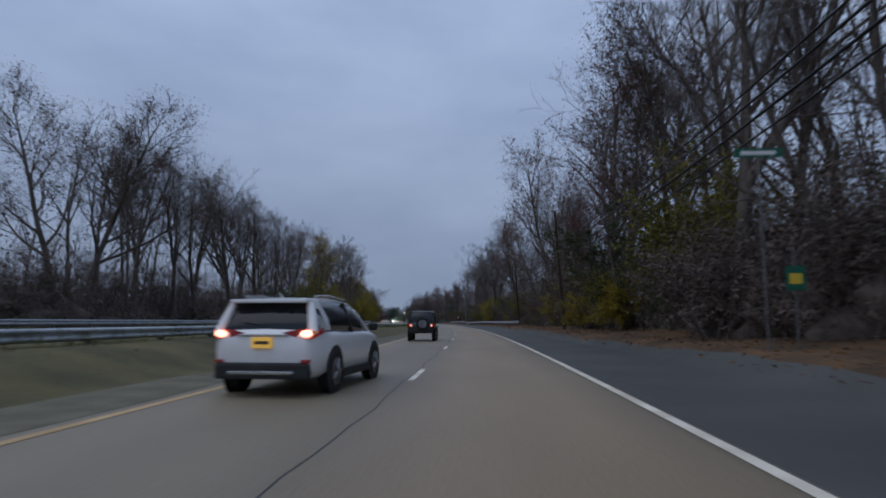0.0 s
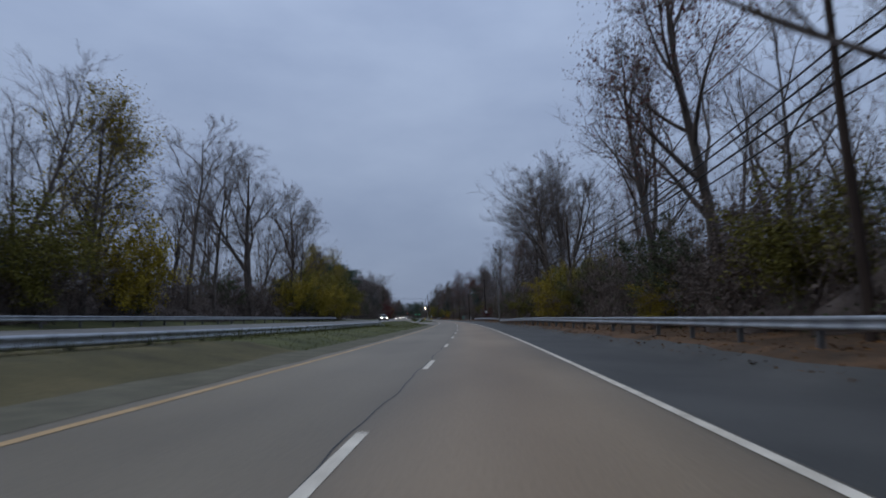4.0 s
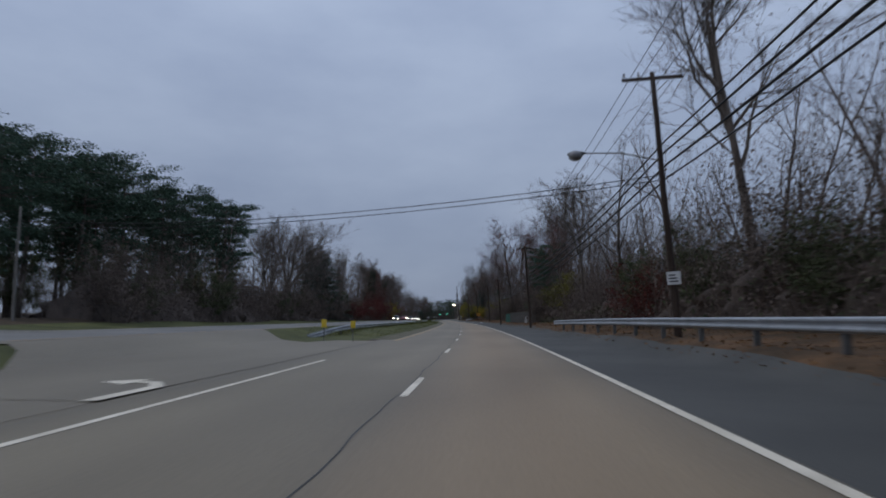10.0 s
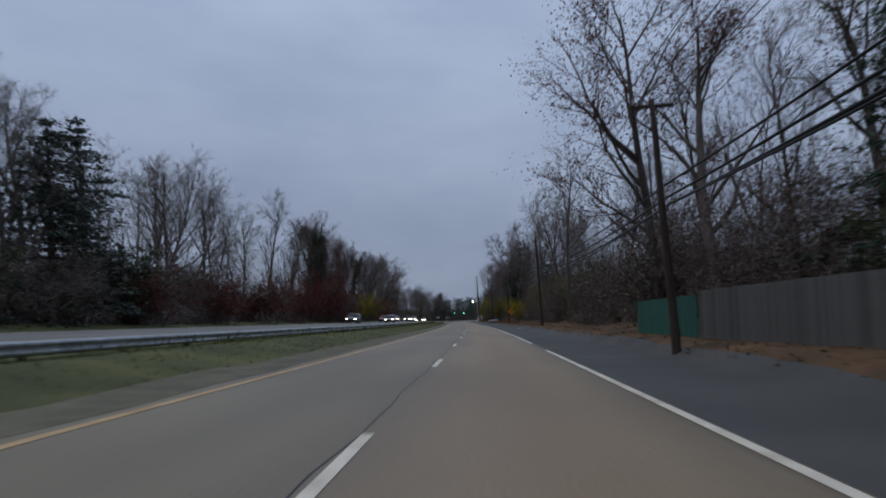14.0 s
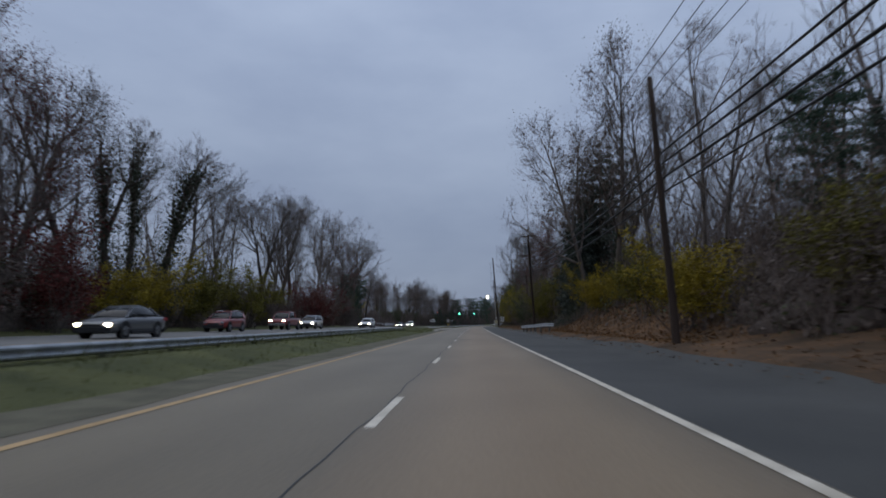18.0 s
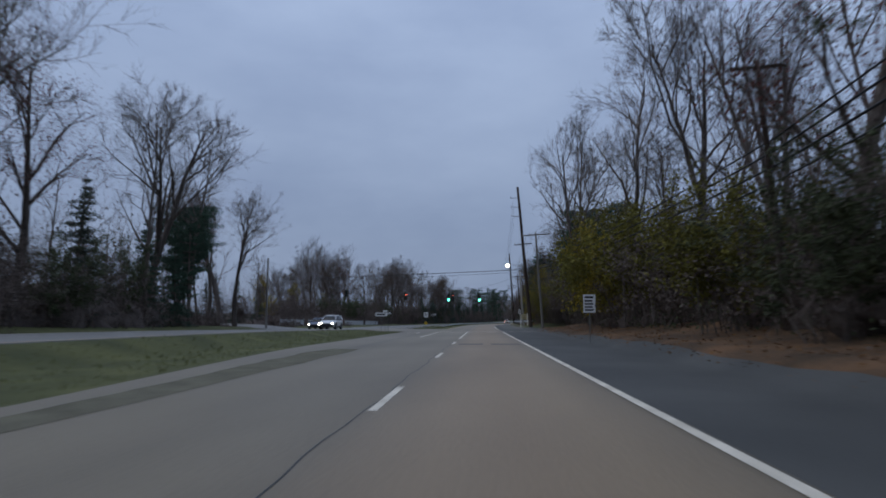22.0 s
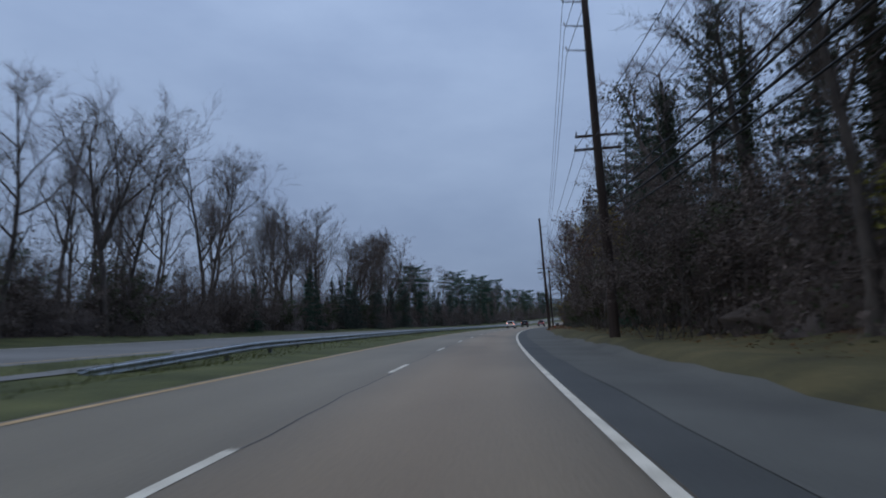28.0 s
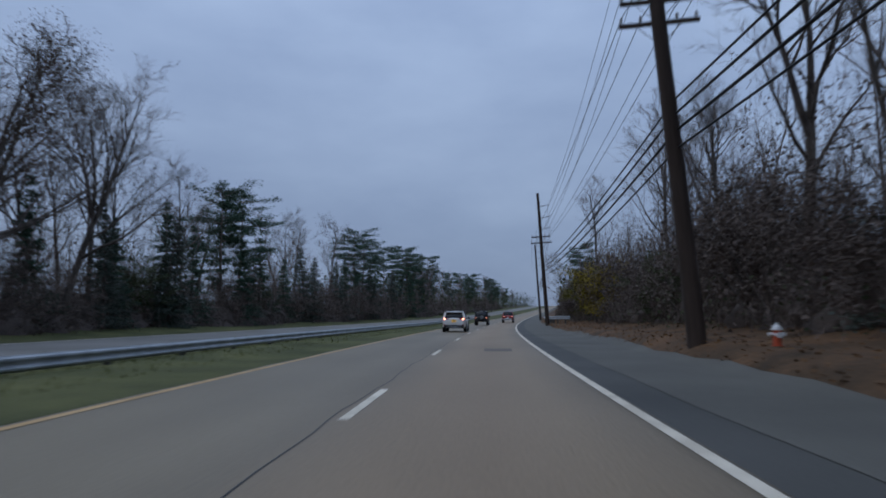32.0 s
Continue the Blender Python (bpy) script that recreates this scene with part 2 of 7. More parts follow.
_x = np.concatenate([[0], np.cumsum(-np.sin((_h[1:] + _h[:-1]) / 2) * 2.0)])
_y = np.concatenate([[0], np.cumsum(np.cos((_h[1:] + _h[:-1]) / 2) * 2.0)])
_i = int(np.argmin(abs(_s)))
_x, _y = _x - _x[_i] + 2.349, _y - _y[_i]


def climb(s):
    return np.where(s > 800, 0.00005 * (np.minimum(s, 1050) - 800) ** 2 + 0.025 * np.maximum(s - 1050, 0) * (s < 1400) + 0.025 * 350 * (s >= 1400), 0.0)


def smooth_step(a, b, x):
    k = np.clip((x - a) / (b - a), 0, 1)
    return k * k * (3 - 2 * k)


def pocket(s):
    """1 where the carriageway widens by a turning lane, 0 elsewhere."""
    s = np.asarray(s, float)
    return smooth_step(196, 222, s) * (1 - smooth_step(258, 268, s)) + smooth_step(512, 546, s) * (1 - smooth_step(602, 612, s))


def berm(s, d):
    """Low rise of the median turf that hides the foot of its rail."""
    run = 1 - smooth_step(150, 172, s) + smooth_step(268, 285, s) * (1 - smooth_step(495, 512, s)) + smooth_step(676, 692, s)
    return 0.33 * run * smooth_step(8.9, 11.2, -d) * (1 - smooth_step(13.0, 14.4, -d))


def land(s, d):
    """Height of the ground: a flat road, a bank on the wooded side, a raised far carriageway."""
    s, d = np.asarray(s, float), np.asarray(d, float)
    hill = 1.0 + 1.6 * np.exp(-((s - 460) / 110) ** 2) + 1.2 * np.exp(-((s - 700) / 90) ** 2)
    right = 0.5 * smooth_step(3.2, 4.4, d) + hill * (0.5 * smooth_step(5.0, 12, d) + 1.6 * smooth_step(11, 45, d))
    right = right + 1.5 * smooth_step(440, 458, s) * (1 - smooth_step(474, 486, s)) * smooth_step(4.6, 9.5, d)
    right = right * (1 - 0.9 * smooth_step(584, 590, s) * (1 - smooth_step(602, 608, s)))
    raised = 0.55 * (1 - smooth_step(540, 620, s)) - 0.12 * smooth_step(640, 720, s)
    swale = 0.3 * (1 - smooth_step(50, 130, s)) - 0.38 * smooth_step(620, 680, s)
    left = raised * smooth_step(13.0, 15.6, -d) + swale * smooth_step(9, 12, -d) * (1 - smooth_step(13.2, 15.4, -d)) + 0.7 * smooth_step(26, 36, -d) + 1.5 * smooth_step(45, 120, -d)
    rough = 0.045 * (np.sin(s * 0.41 + d * 0.9) + np.sin(s * 0.17 - d * 0.53)) * (smooth_step(5, 9, d) + smooth_step(27, 32, -d))
    return climb(s) + right + left + rough + berm(s, d)


def spot(s, d, z=0.0):
    """World place of a point of the road's frame; z is above the ground there."""
    h = np.interp(s, _s, _h)
    return Vector((float(np.interp(s, _s, _x) + d * np.cos(h)), float(np.interp(s, _s, _y) + d * np.sin(h)), float(land(s, d)) + z))


def spots(s, d, z):
    """The same for arrays, with z above the road's own level."""
    h = np.interp(s, _s, _h)
    return np.stack([np.interp(s, _s, _x) + d * np.cos(h), np.interp(s, _s, _y) + d * np.sin(h), z], -1)


def turn(s):
    return math.degrees(float(np.interp(s, _s, _h)))


def stand(s, d, z=0.0, rz=0.0, scale=1.0):
    p = spot(s, d, z)
    return pose(p.x, p.y, p.z, 0, 0, turn(s) + rz) @ Matrix.Scale(scale, 4)


def strip(name, s_list, left, right, z, material, parent=None, thick=0.0, label=""):
    """A ribbon along the road between two offsets (numbers or functions of s), with thickness if given."""
    s = np.asarray(s_list, float)
    a = left(s) if callable(left) else np.full(len(s), left)
    b = right(s) if callable(right) else np.full(len(s), right)
    za = z(s, a) if callable(z) else climb(s) + z
    zb = z(s, b) if callable(z) else climb(s) + z
    rows = [spots(s, a, za), spots(s, b, zb)]
    if thick:
        rows = [spots(s, a - thick * 0.6, za - thick)] + rows + [spots(s, b + thick * 0.6, zb - thick)]
    bm = bmesh.new()
    vs = [[bm.verts.new(p) for p in r] for r in rows]
    for r0, r1 in zip(vs, vs[1:]):
        for i in range(len(s) - 1):
            bm.faces.new((r0[i], r1[i], r1[i + 1], r0[i + 1]))
    return part(name, bm, material, parent, label)


def span(a, b, step=4.0):
    return np.linspace(a, b, max(2, int(abs(b - a) / step) + 1))


# ---- ground, one sheet to the horizon ----
def build_ground():
    s = np.concatenate([np.arange(S0, -60, 40), np.arange(-60, 900, 4), np.arange(900, S1, 40)]).astype(float)
    d = np.array([-900, -600, -400, -250, -160, -120, -90, -70, -58, -50, -44, -40, -37, -34, -31, -29, -27.5, -26, -24, -20, -16, -15.6, -15.2, -14.7, -14.2, -13.7, -13.2, -12.4, -11.6, -10.8, -10, -9.3, -8.7, -6, -2, 2, 3.2, 3.6, 4.0, 4.5, 5.2, 6, 7, 8, 9.5, 11, 13, 15, 18, 22, 28, 36, 48, 65, 90, 130, 200, 350, 600, 900], float)
    ss, dd = np.meshgrid(s, d, indexing="ij")
    z = land(ss, dd)
    under = (dd > -27) & (dd < 3.3)
    z = z - np.where(under & ((dd > -8.2) | (dd < -15.7)), 0.12, 0.0)
    co = spots(ss.ravel(), dd.ravel(), z.ravel())
    n, m = ss.shape
    k = (np.arange(n - 1)[:, None] * m + np.arange(m - 1)[None, :]).ravel()
    me = bpy.data.meshes.new("ground")
    me.from_pydata(co.tolist(), [], np.stack([k, k + 1, k + m + 1, k + m], -1).tolist())
    for mt in (SOIL, LITTER, GRASS_SOIL, VERGE):
        me.materials.append(mt)
    mid = (d[:-1] + d[1:]) / 2
    slot = np.zeros((n - 1, m - 1), np.int32)
    sm = (s[:-1] + s[1:]) / 2
    slot[:, (mid > 3.2) & (mid < 10)] = 1
    slot[np.ix_((sm > 440) & (sm < 484), (mid > 3.2) & (mid < 15))] = 1
    slot[:, (mid < -8) & (mid > -15.5)] = 2
    slot[:, (mid < -25) & (mid > -31)] = 2
    slot[np.ix_(sm < 112, (mid < -8) & (mid > -15.5))] = 3
    slot[np.ix_((sm > 598) & (sm < 625), (mid > 3.2) & (mid < 10))] = 2
    slot[np.ix_((sm > 620) & (sm < 738), (mid > 3.2) & (mid < 8.5))] = 3
    slot[np.ix_((sm > 660) & (sm < 900), (mid > 9) & (mid < 14))] = 0
    me.polygons.foreach_set("material_index", slot.ravel())
    me.polygons.foreach_set("use_smooth", [True] * len(me.polygons))
    ob = new("ground", me)
    return tagged(ob, "leaf-strewn verges, turf median and forest floor", "ground", kind="structure")


build_ground()


def median_edge(s):
    """Offset of the median's near edge, with the pockets of the two turning lanes."""
    return -8.15 - np.where(np.asarray(s) > 400, 2.3, 3.2) * pocket(s)


# two openings in the median
ROAD_S = span(-150, 1400, 4)


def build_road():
    """The carriageway, with each corner's place between its two edges stored for the lanes' tracks and painted
    headlight glow.
    """
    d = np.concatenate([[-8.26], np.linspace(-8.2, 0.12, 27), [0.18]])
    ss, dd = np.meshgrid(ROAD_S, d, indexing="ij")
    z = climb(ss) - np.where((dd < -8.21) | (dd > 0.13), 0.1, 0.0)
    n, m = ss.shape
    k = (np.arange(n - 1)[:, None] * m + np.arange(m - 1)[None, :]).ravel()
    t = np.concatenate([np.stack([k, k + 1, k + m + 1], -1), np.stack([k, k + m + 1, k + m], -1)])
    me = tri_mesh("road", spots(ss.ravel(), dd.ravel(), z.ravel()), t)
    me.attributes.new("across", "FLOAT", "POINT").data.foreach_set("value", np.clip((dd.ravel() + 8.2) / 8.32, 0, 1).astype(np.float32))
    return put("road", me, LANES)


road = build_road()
tagged(road, "worn grey-brown asphalt of a two-lane carriageway", "road", kind="structure")


def paving(name, s_list, columns, z_of, material):
    """A sheet along the road through several offsets, each a number or a function of s."""
    s = np.asarray(s_list, float)
    d = np.stack([c(s) if callable(c) else np.full(len(s), float(c)) for c in columns], 1)
    ss = np.repeat(s[:, None], d.shape[1], 1)
    n, m = d.shape
    k = (np.arange(n - 1)[:, None] * m + np.arange(m - 1)[None, :]).ravel()
    tris = np.concatenate([np.stack([k, k + 1, k + m + 1], -1), np.stack([k, k + m + 1, k + m], -1)])
    return put(name, tri_mesh(name, spots(ss.ravel(), d.ravel(), z_of(ss, d).ravel()), tris), material, smooth=True)


def verge_edge(s):
    """Where the paved shoulder gives way to leaves and turf."""
    return 3.9 - 0.25 * smooth_step(600, 640, s) + 0.10 * np.sin(s * 0.13) + 0.07 * np.sin(s * 0.47) + 0.05 * np.sin(s * 1.7)


on_shoulder = lambda s, d: np.maximum(land(s, d), climb(s)) + np.where(d > 3.1, 0.015, -0.004)
SHOULDER_PALE = mat("pale_shoulder_asphalt", (0.080, 0.076, 0.064), (0.130, 0.124, 0.104), 0.25, 0.8, 0.4, 18, spec=0.35)
shoulder = paving("shoulder", span(-150, 612, 2), (0.12, 1.0, 2.0, 3.0, 3.2, 3.4, 3.6, verge_edge), on_shoulder, SHOULDER)
tagged(shoulder, "darker bluish-grey asphalt shoulder", "shoulder", kind="structure")
tagged(paving("shoulder", span(606, 1400, 2), (0.12, 0.5, 1.03), lambda s, d: climb(s) - 0.006, SHOULDER), "dark asphalt strip beside the edge line", "shoulder", kind="structure")
tagged(paving("shoulder", span(606, 1400, 2), (lambda s: 0.95 + 0.03 * np.sin(s * 0.8) + 0.02 * np.sin(s * 2.9), 2.0, 3.0, 3.2, 3.4, verge_edge), lambda s, d: on_shoulder(s, d) + 0.006, SHOULDER_PALE), "paler grey asphalt shoulder past the junction", "shoulder", kind="structure")
far_road = strip("far_road", ROAD_S, -25.2, -15.6, lambda s, d: land(s, d) + 0.02, OPPOSITE, thick=0.12)
tagged(far_road, "pale grey asphalt of the opposite carriageway", "road", kind="structure")
for a, b in ((196, 262), (512, 606)):
    extra_lane = strip("turning_lane", span(a, b, 2), lambda s: median_edge(s) - 0.05, -8.12, lambda s, d: np.where(d < -8.5, land(s, d) + 0.03, 0.003), ASPHALT)
    tagged(extra_lane, "asphalt pocket of a left-turning lane", "road", kind="structure")


def sheet(name, near, far, d_list, z_of, material, label):
    """Paving across the road's direction, from s = near(d) to far(d) at each offset d."""
    bm = bmesh.new()
    rows = []
    for k in d_list:
        s = np.linspace(near(k), far(k), 10)
        kk = np.full(10, float(k))
        rows.append([bm.verts.new(p) for p in spots(s, kk, z_of(s, kk))])
    for a, b in zip(rows, rows[1:]):
        for i in range(9):
            bm.faces.new((a[i], b[i], b[i + 1], a[i + 1]))
    return tagged(part(name, bm, material), label, "road", kind="structure")


def opening(near, far):
    """Asphalt across the median; near and far give the two curved noses as functions of the offset."""
    return sheet("median_opening", near, far, np.linspace(-15.7, -8.12, 14), lambda s, d: np.where(d < -15.4, land(s, d) + 0.024, land(s, d) + 0.008 + 0.03 * np.clip((-d - 8.12) / 3.2, 0, 1)), ASPHALT, "asphalt crossing through the median")


opening(lambda d: 236.5 + 1.7 * max(0.0, -d - 10.5) + 2.2 * max(0.0, -d - 14.6) ** 2 * -1, lambda d: 254.5 + 1.45 * (-d - 8.0))
opening(lambda d: 585.5 - 2.2 * ((d + 12.6) / 2.2) ** 2, lambda d: 602.5 + 2.4 * ((d + 10.2) / 2.0) ** 2)
extra = strip("far_turning_lane", span(603, 900, 4), -15.7, lambda s: -12.7 - 1.1 * smooth_step(640, 665, s), lambda s, d: land(s, d) + 0.034, OPPOSITE)
tagged(extra, "pale asphalt lane beside the narrow median", "road", kind="structure")
flared = lambda c, w, d0: (lambda d: c - w - 5.0 * math.exp(-abs(d - d0) / 3.5), lambda d: c + w + 5.0 * math.exp(-abs(d - d0) / 3.5))
sheet("side_road", *flared(596, 5.5, 3), [3.1, 3.5, 4, 4.5, 5, 6, 7, 8.5, 10, 12, 15, 19, 25, 33, 45, 60, 80], lambda s, d: np.where(d < 3.2, 0.0, land(s, d) + 0.06), SHOULDER, "dark asphalt side road at the junction")
sheet("side_road", *flared(596, 6, -25), [-25, -26, -27, -28.5, -30, -33, -37, -42, -50, -60, -80], lambda s, d: land(s, d) + 0.03, OPPOSITE, "grey asphalt side road beyond the junction")
sheet("side_road", *flared(252, 5, -25), [-25, -26, -27, -28.5, -30, -33, -37, -42, -50, -60, -80], lambda s, d: land(s, d) + 0.03, OPPOSITE, "grey asphalt side street beside the pines")

# painted lines
def line(name, a, b, d, w, material, parent, z=0.006, step=4):
    if callable(d):
        return strip(name, span(a, b, step), lambda s: d(s) - w / 2, lambda s: d(s) + w / 2, z, material, parent)
    return strip(name, span(a, b, step), d - w / 2, d + w / 2, z, material, parent)


line("edge_line", -150, 347, 0, 0.15, PAINT, road)
line("edge_line", 354, 584.2, 0, 0.15, PAINT, road)
line("edge_line", 602, 1400, 0, 0.15, PAINT, road)
line("yellow_line", -150, 199, -7.08, 0.16, YELLOW_PAINT, road)
line("yellow_line", 262, 516, -7.08, 0.16, YELLOW_PAINT, road)
line("yellow_line", 604, 1400, -7.08, 0.16, YELLOW_PAINT, road)
line("turn_line", 215, 246, -7.1, 0.13, PAINT, road)
line("turn_line", 562, 582.3, -6.8, 0.13, PAINT, road)
line("lane_line", 558, 583.2, -3.75, 0.14, PAINT, road)
stop_bm = bmesh.new()
stop_d = np.linspace(-6.8, 2.7, 14)
stop_rows = [[stop_bm.verts.new(q) for q in spots(584.3 + 0.28 * stop_d + k, stop_d, 0.016 + 0 * stop_d)] for k in (0.0, 0.5)]
for k in range(13):
    stop_bm.faces.new((stop_rows[0][k], stop_rows[0][k + 1], stop_rows[1][k + 1], stop_rows[1][k]))
part("stop_line", stop_bm, PAINT, road)
strip("corner_line", span(583.8, 586.0, 0.4), lambda s: 1.25 + 0.95 * (s - 583.8), lambda s: 1.43 + 0.95 * (s - 583.8), lambda s, d: np.maximum(land(s, d), 0) + 0.03 + 0.035 * smooth_step(3.0, 3.4, d), PAINT, road)
strip("side_stop_line", span(596.6, 602.4, 0.6), 10.2, 10.8, lambda s, d: land(s, d) + 0.075, PAINT, road)
line("seam", 1, 556, lambda s: -3.86 + 0.03 * np.sin(s * 0.9) + 0.02 * np.sin(s * 2.3), 0.022, SEAM, road, 0.003, 0.8)
line("seam", 606, 860, lambda s: -3.72 + 0.03 * np.sin(s * 0.9) + 0.02 * np.sin(s * 2.3), 0.022, SEAM, road, 0.003, 0.8)
MARKS = [-11, 13.1, 28.0, 55.5, 81.0, 149.6, 173.8, 199.1, 211.0, 237.4, 262.8, 287.1, 313.0, 338.2, 387.7, 400.2, 425.6, 449.8, 474.8, 499.7, 523.6, 548.2, 610.2, 660.7, 673.2, 698.0, 710.1, 734.5, 758.3, 1130.3]
for a, b in zip(MARKS, MARKS[1:]):
    n = max(1, round((b - a) / 12.4))
    for i in range(n):
        s = a + (b - a) * i / n
        if not 553 < s < 604:
            line("lane_dash", s, s + 3.1, -3.76 + 0.2 * float(smooth_step(735, 762, s)), 0.13, PAINT, road, step=1.6)
# patches of darker repair
PATCH = mat("patched_asphalt", (0.115, 0.094, 0.076), (0.175, 0.146, 0.118), 0.8, 0.7, 0.4, 22)
for s0, s1, d0, d1 in ((547.0, 548.9, -3.45, -2.2), (547.0, 548.9, -1.8, -0.3), (716.0, 718.2, -3.1, -1.8), (713.6, 715.2, -4.6, -3.6), (300.5, 302, -4.9, -3.9), (773, 775, -2.0, -1.0), (466, 467, -3.5, -2.6), (600.4, 601.5, -4.2, -2.7)):
    strip("asphalt_patch", span(s0, s1, 1), d0, d1, 0.004, PATCH, road)


def turn_arrow(s, d):
    """A left-turn arrow of white paint."""
    bm = bmesh.new()
    for outline in ([(0.1, 0), (0.1, 1.5), (-0.25, 2.1), (-0.6, 2.2), (-0.6, 2.0), (-0.3, 1.85), (-0.1, 1.45), (-0.1, 0)], [(-0.6, 1.7), (-0.6, 2.5), (-1.15, 2.1)]):
        bm.faces.new([bm.verts.new((x, y, 0)) for x, y in outline])
    ob = part("turn_arrow", bm, PAINT, road)
    p = spot(s, d)
    ob.matrix_basis = pose(p.x, p.y, 0.030, 0, 0, turn(s)) @ Matrix.Diagonal((1.3, 1.3, 1, 1))


turn_arrow(236.4, -8.2)
turn_arrow(574.5, -8.3)
line("far_edge_line", -150, 1200, -15.9, 0.14, YELLOW_PAINT, far_road, lambda s, d: land(s, d) + 0.03)
line("far_edge_line", -150, 1200, -24.6, 0.14, PAINT, far_road, lambda s, d: land(s, d) + 0.03)
# gritty edge between paving and turf
on_edge = lambda s, d: np.where(d > -8.2, climb(s) + 0.004, land(s, d) + 0.014)
for a, b in ((-150, 197), (264, 542)):
    tagged(strip("gravel_margin", span(a, b, 3), lambda s: -8.85 + 0.16 * np.sin(s * 0.5) + 0.12 * np.sin(s * 1.3), lambda s: -7.42 + 0.07 * np.sin(s * 0.9) + 0.05 * np.sin(s * 2.1), on_edge, GRIT), "dull gritty margin between paving and median turf", "gravel", kind="structure")
tagged(strip("turf_margin", span(607, 1200, 3), lambda s: -8.9 + 0 * s, lambda s: -7.28 + 0.05 * np.sin(s * 0.9) + 0.04 * np.sin(s * 2.1), on_edge, GRASS_SOIL), "turf creeping over the paving's edge", "grass", kind="structure")




# ---- trees ----
class Limbs:
    """Collects tapered limbs as triangles: thick ones for the trunk mesh, thin ones for the crown."""

    def __init__(self):
        self.v, self.t = [[], []], [[], []]

    def chain(self, pts, radii, sides, slot):
        v, t = self.v[slot], self.t[slot]
        base, n = len(v), len(pts)
        for i, (p, r) in enumerate(zip(pts, radii)):
            ahead = (pts[min(i + 1, n - 1)] - pts[max(i - 1, 0)]).normalized()
            u = ahead.orthogonal().normalized()
            w = ahead.cross(u)
            for k in range(sides):
                a = 2 * math.pi * k / sides
                v.append(p + (u * math.cos(a) + w * math.sin(a)) * r)
        for i in range(n - 1):
            for k in range(sides):
                a, b = base + i * sides + k, base + i * sides + (k + 1) % sides
                t.append((a, b, b + sides))
                t.append((a, b + sides, a + sides))

    def spike(self, p, q, r, slot=1):
        """A twig that ends in a point."""
        v, t = self.v[slot], self.t[slot]
        base = len(v)
        ahead = (q - p).normalized()
        u = ahead.orthogonal().normalized()
        w = ahead.cross(u)
        for a in (0.0, 2.094, 4.189):
            v.append(p + (u * math.cos(a) + w * math.sin(a)) * r)
        v.append(q)
        t.extend(((base, base + 1, base + 3), (base + 1, base + 2, base + 3), (base + 2, base, base + 3)))

    def blade(self, p, q, r, rng, slot=1):
        """The last thin tip of a twig."""
        v, t = self.v[slot], self.t[slot]
        base = len(v)
        side = (q - p).cross(Vector((rng.gauss(0, 1), rng.gauss(0, 1), rng.gauss(0, 1)))).normalized() * r
        v.extend((p + side, p - side, q))
        t.append((base, base + 1, base + 2))

    def leaf(self, p, size, rng, slot=1, droop=0.0):
        v, t = self.v[slot], self.t[slot]
        base = len(v)
        a = Vector((rng.gauss(0, 1), rng.gauss(0, 1), rng.gauss(0, 0.7) - droop)).normalized()
        b = a.cross(Vector((rng.gauss(0, 1), rng.gauss(0, 1), rng.gauss(0, 1)))).normalized()
        a, b = a * size, b * size * rng.uniform(0.45, 0.8)
        n = a.cross(b).normalized() * size * 0.15
        v.extend((p - a * 0.5, p + b * 0.5 + n, p + a * 0.5, p - b * 0.5 + n))
        t.extend(((base, base + 1, base + 2), (base, base + 2, base + 3)))


def aim(rng, d, spread):
    """A direction turned away from d by about spread radians."""
    u = d.orthogonal().normalized()
    w = d.cross(u)
    a = rng.uniform(0, 2 * math.pi)
    k = spread * rng.uniform(0.7, 1.25)
    return (d * math.cos(k) + (u * math.cos(a) + w * math.sin(a)) * math.sin(k)).normalized()


def wander(rng, p, d, length, steps, wob, up):
    pts = [p.copy()]
    for _ in range(steps):
        d = (d + Vector((rng.gauss(0, wob), rng.gauss(0, wob), rng.gauss(0, wob * 0.6) + up))).normalized()
        p = p + d * (length / steps)
        pts.append(p.copy())
    return pts, d


def along(pts, k):
    x = k * (len(pts) - 1)
    i = min(int(x), len(pts) - 2)
    return pts[i].lerp(pts[i + 1], x - i), (pts[i + 1] - pts[i]).normalized()


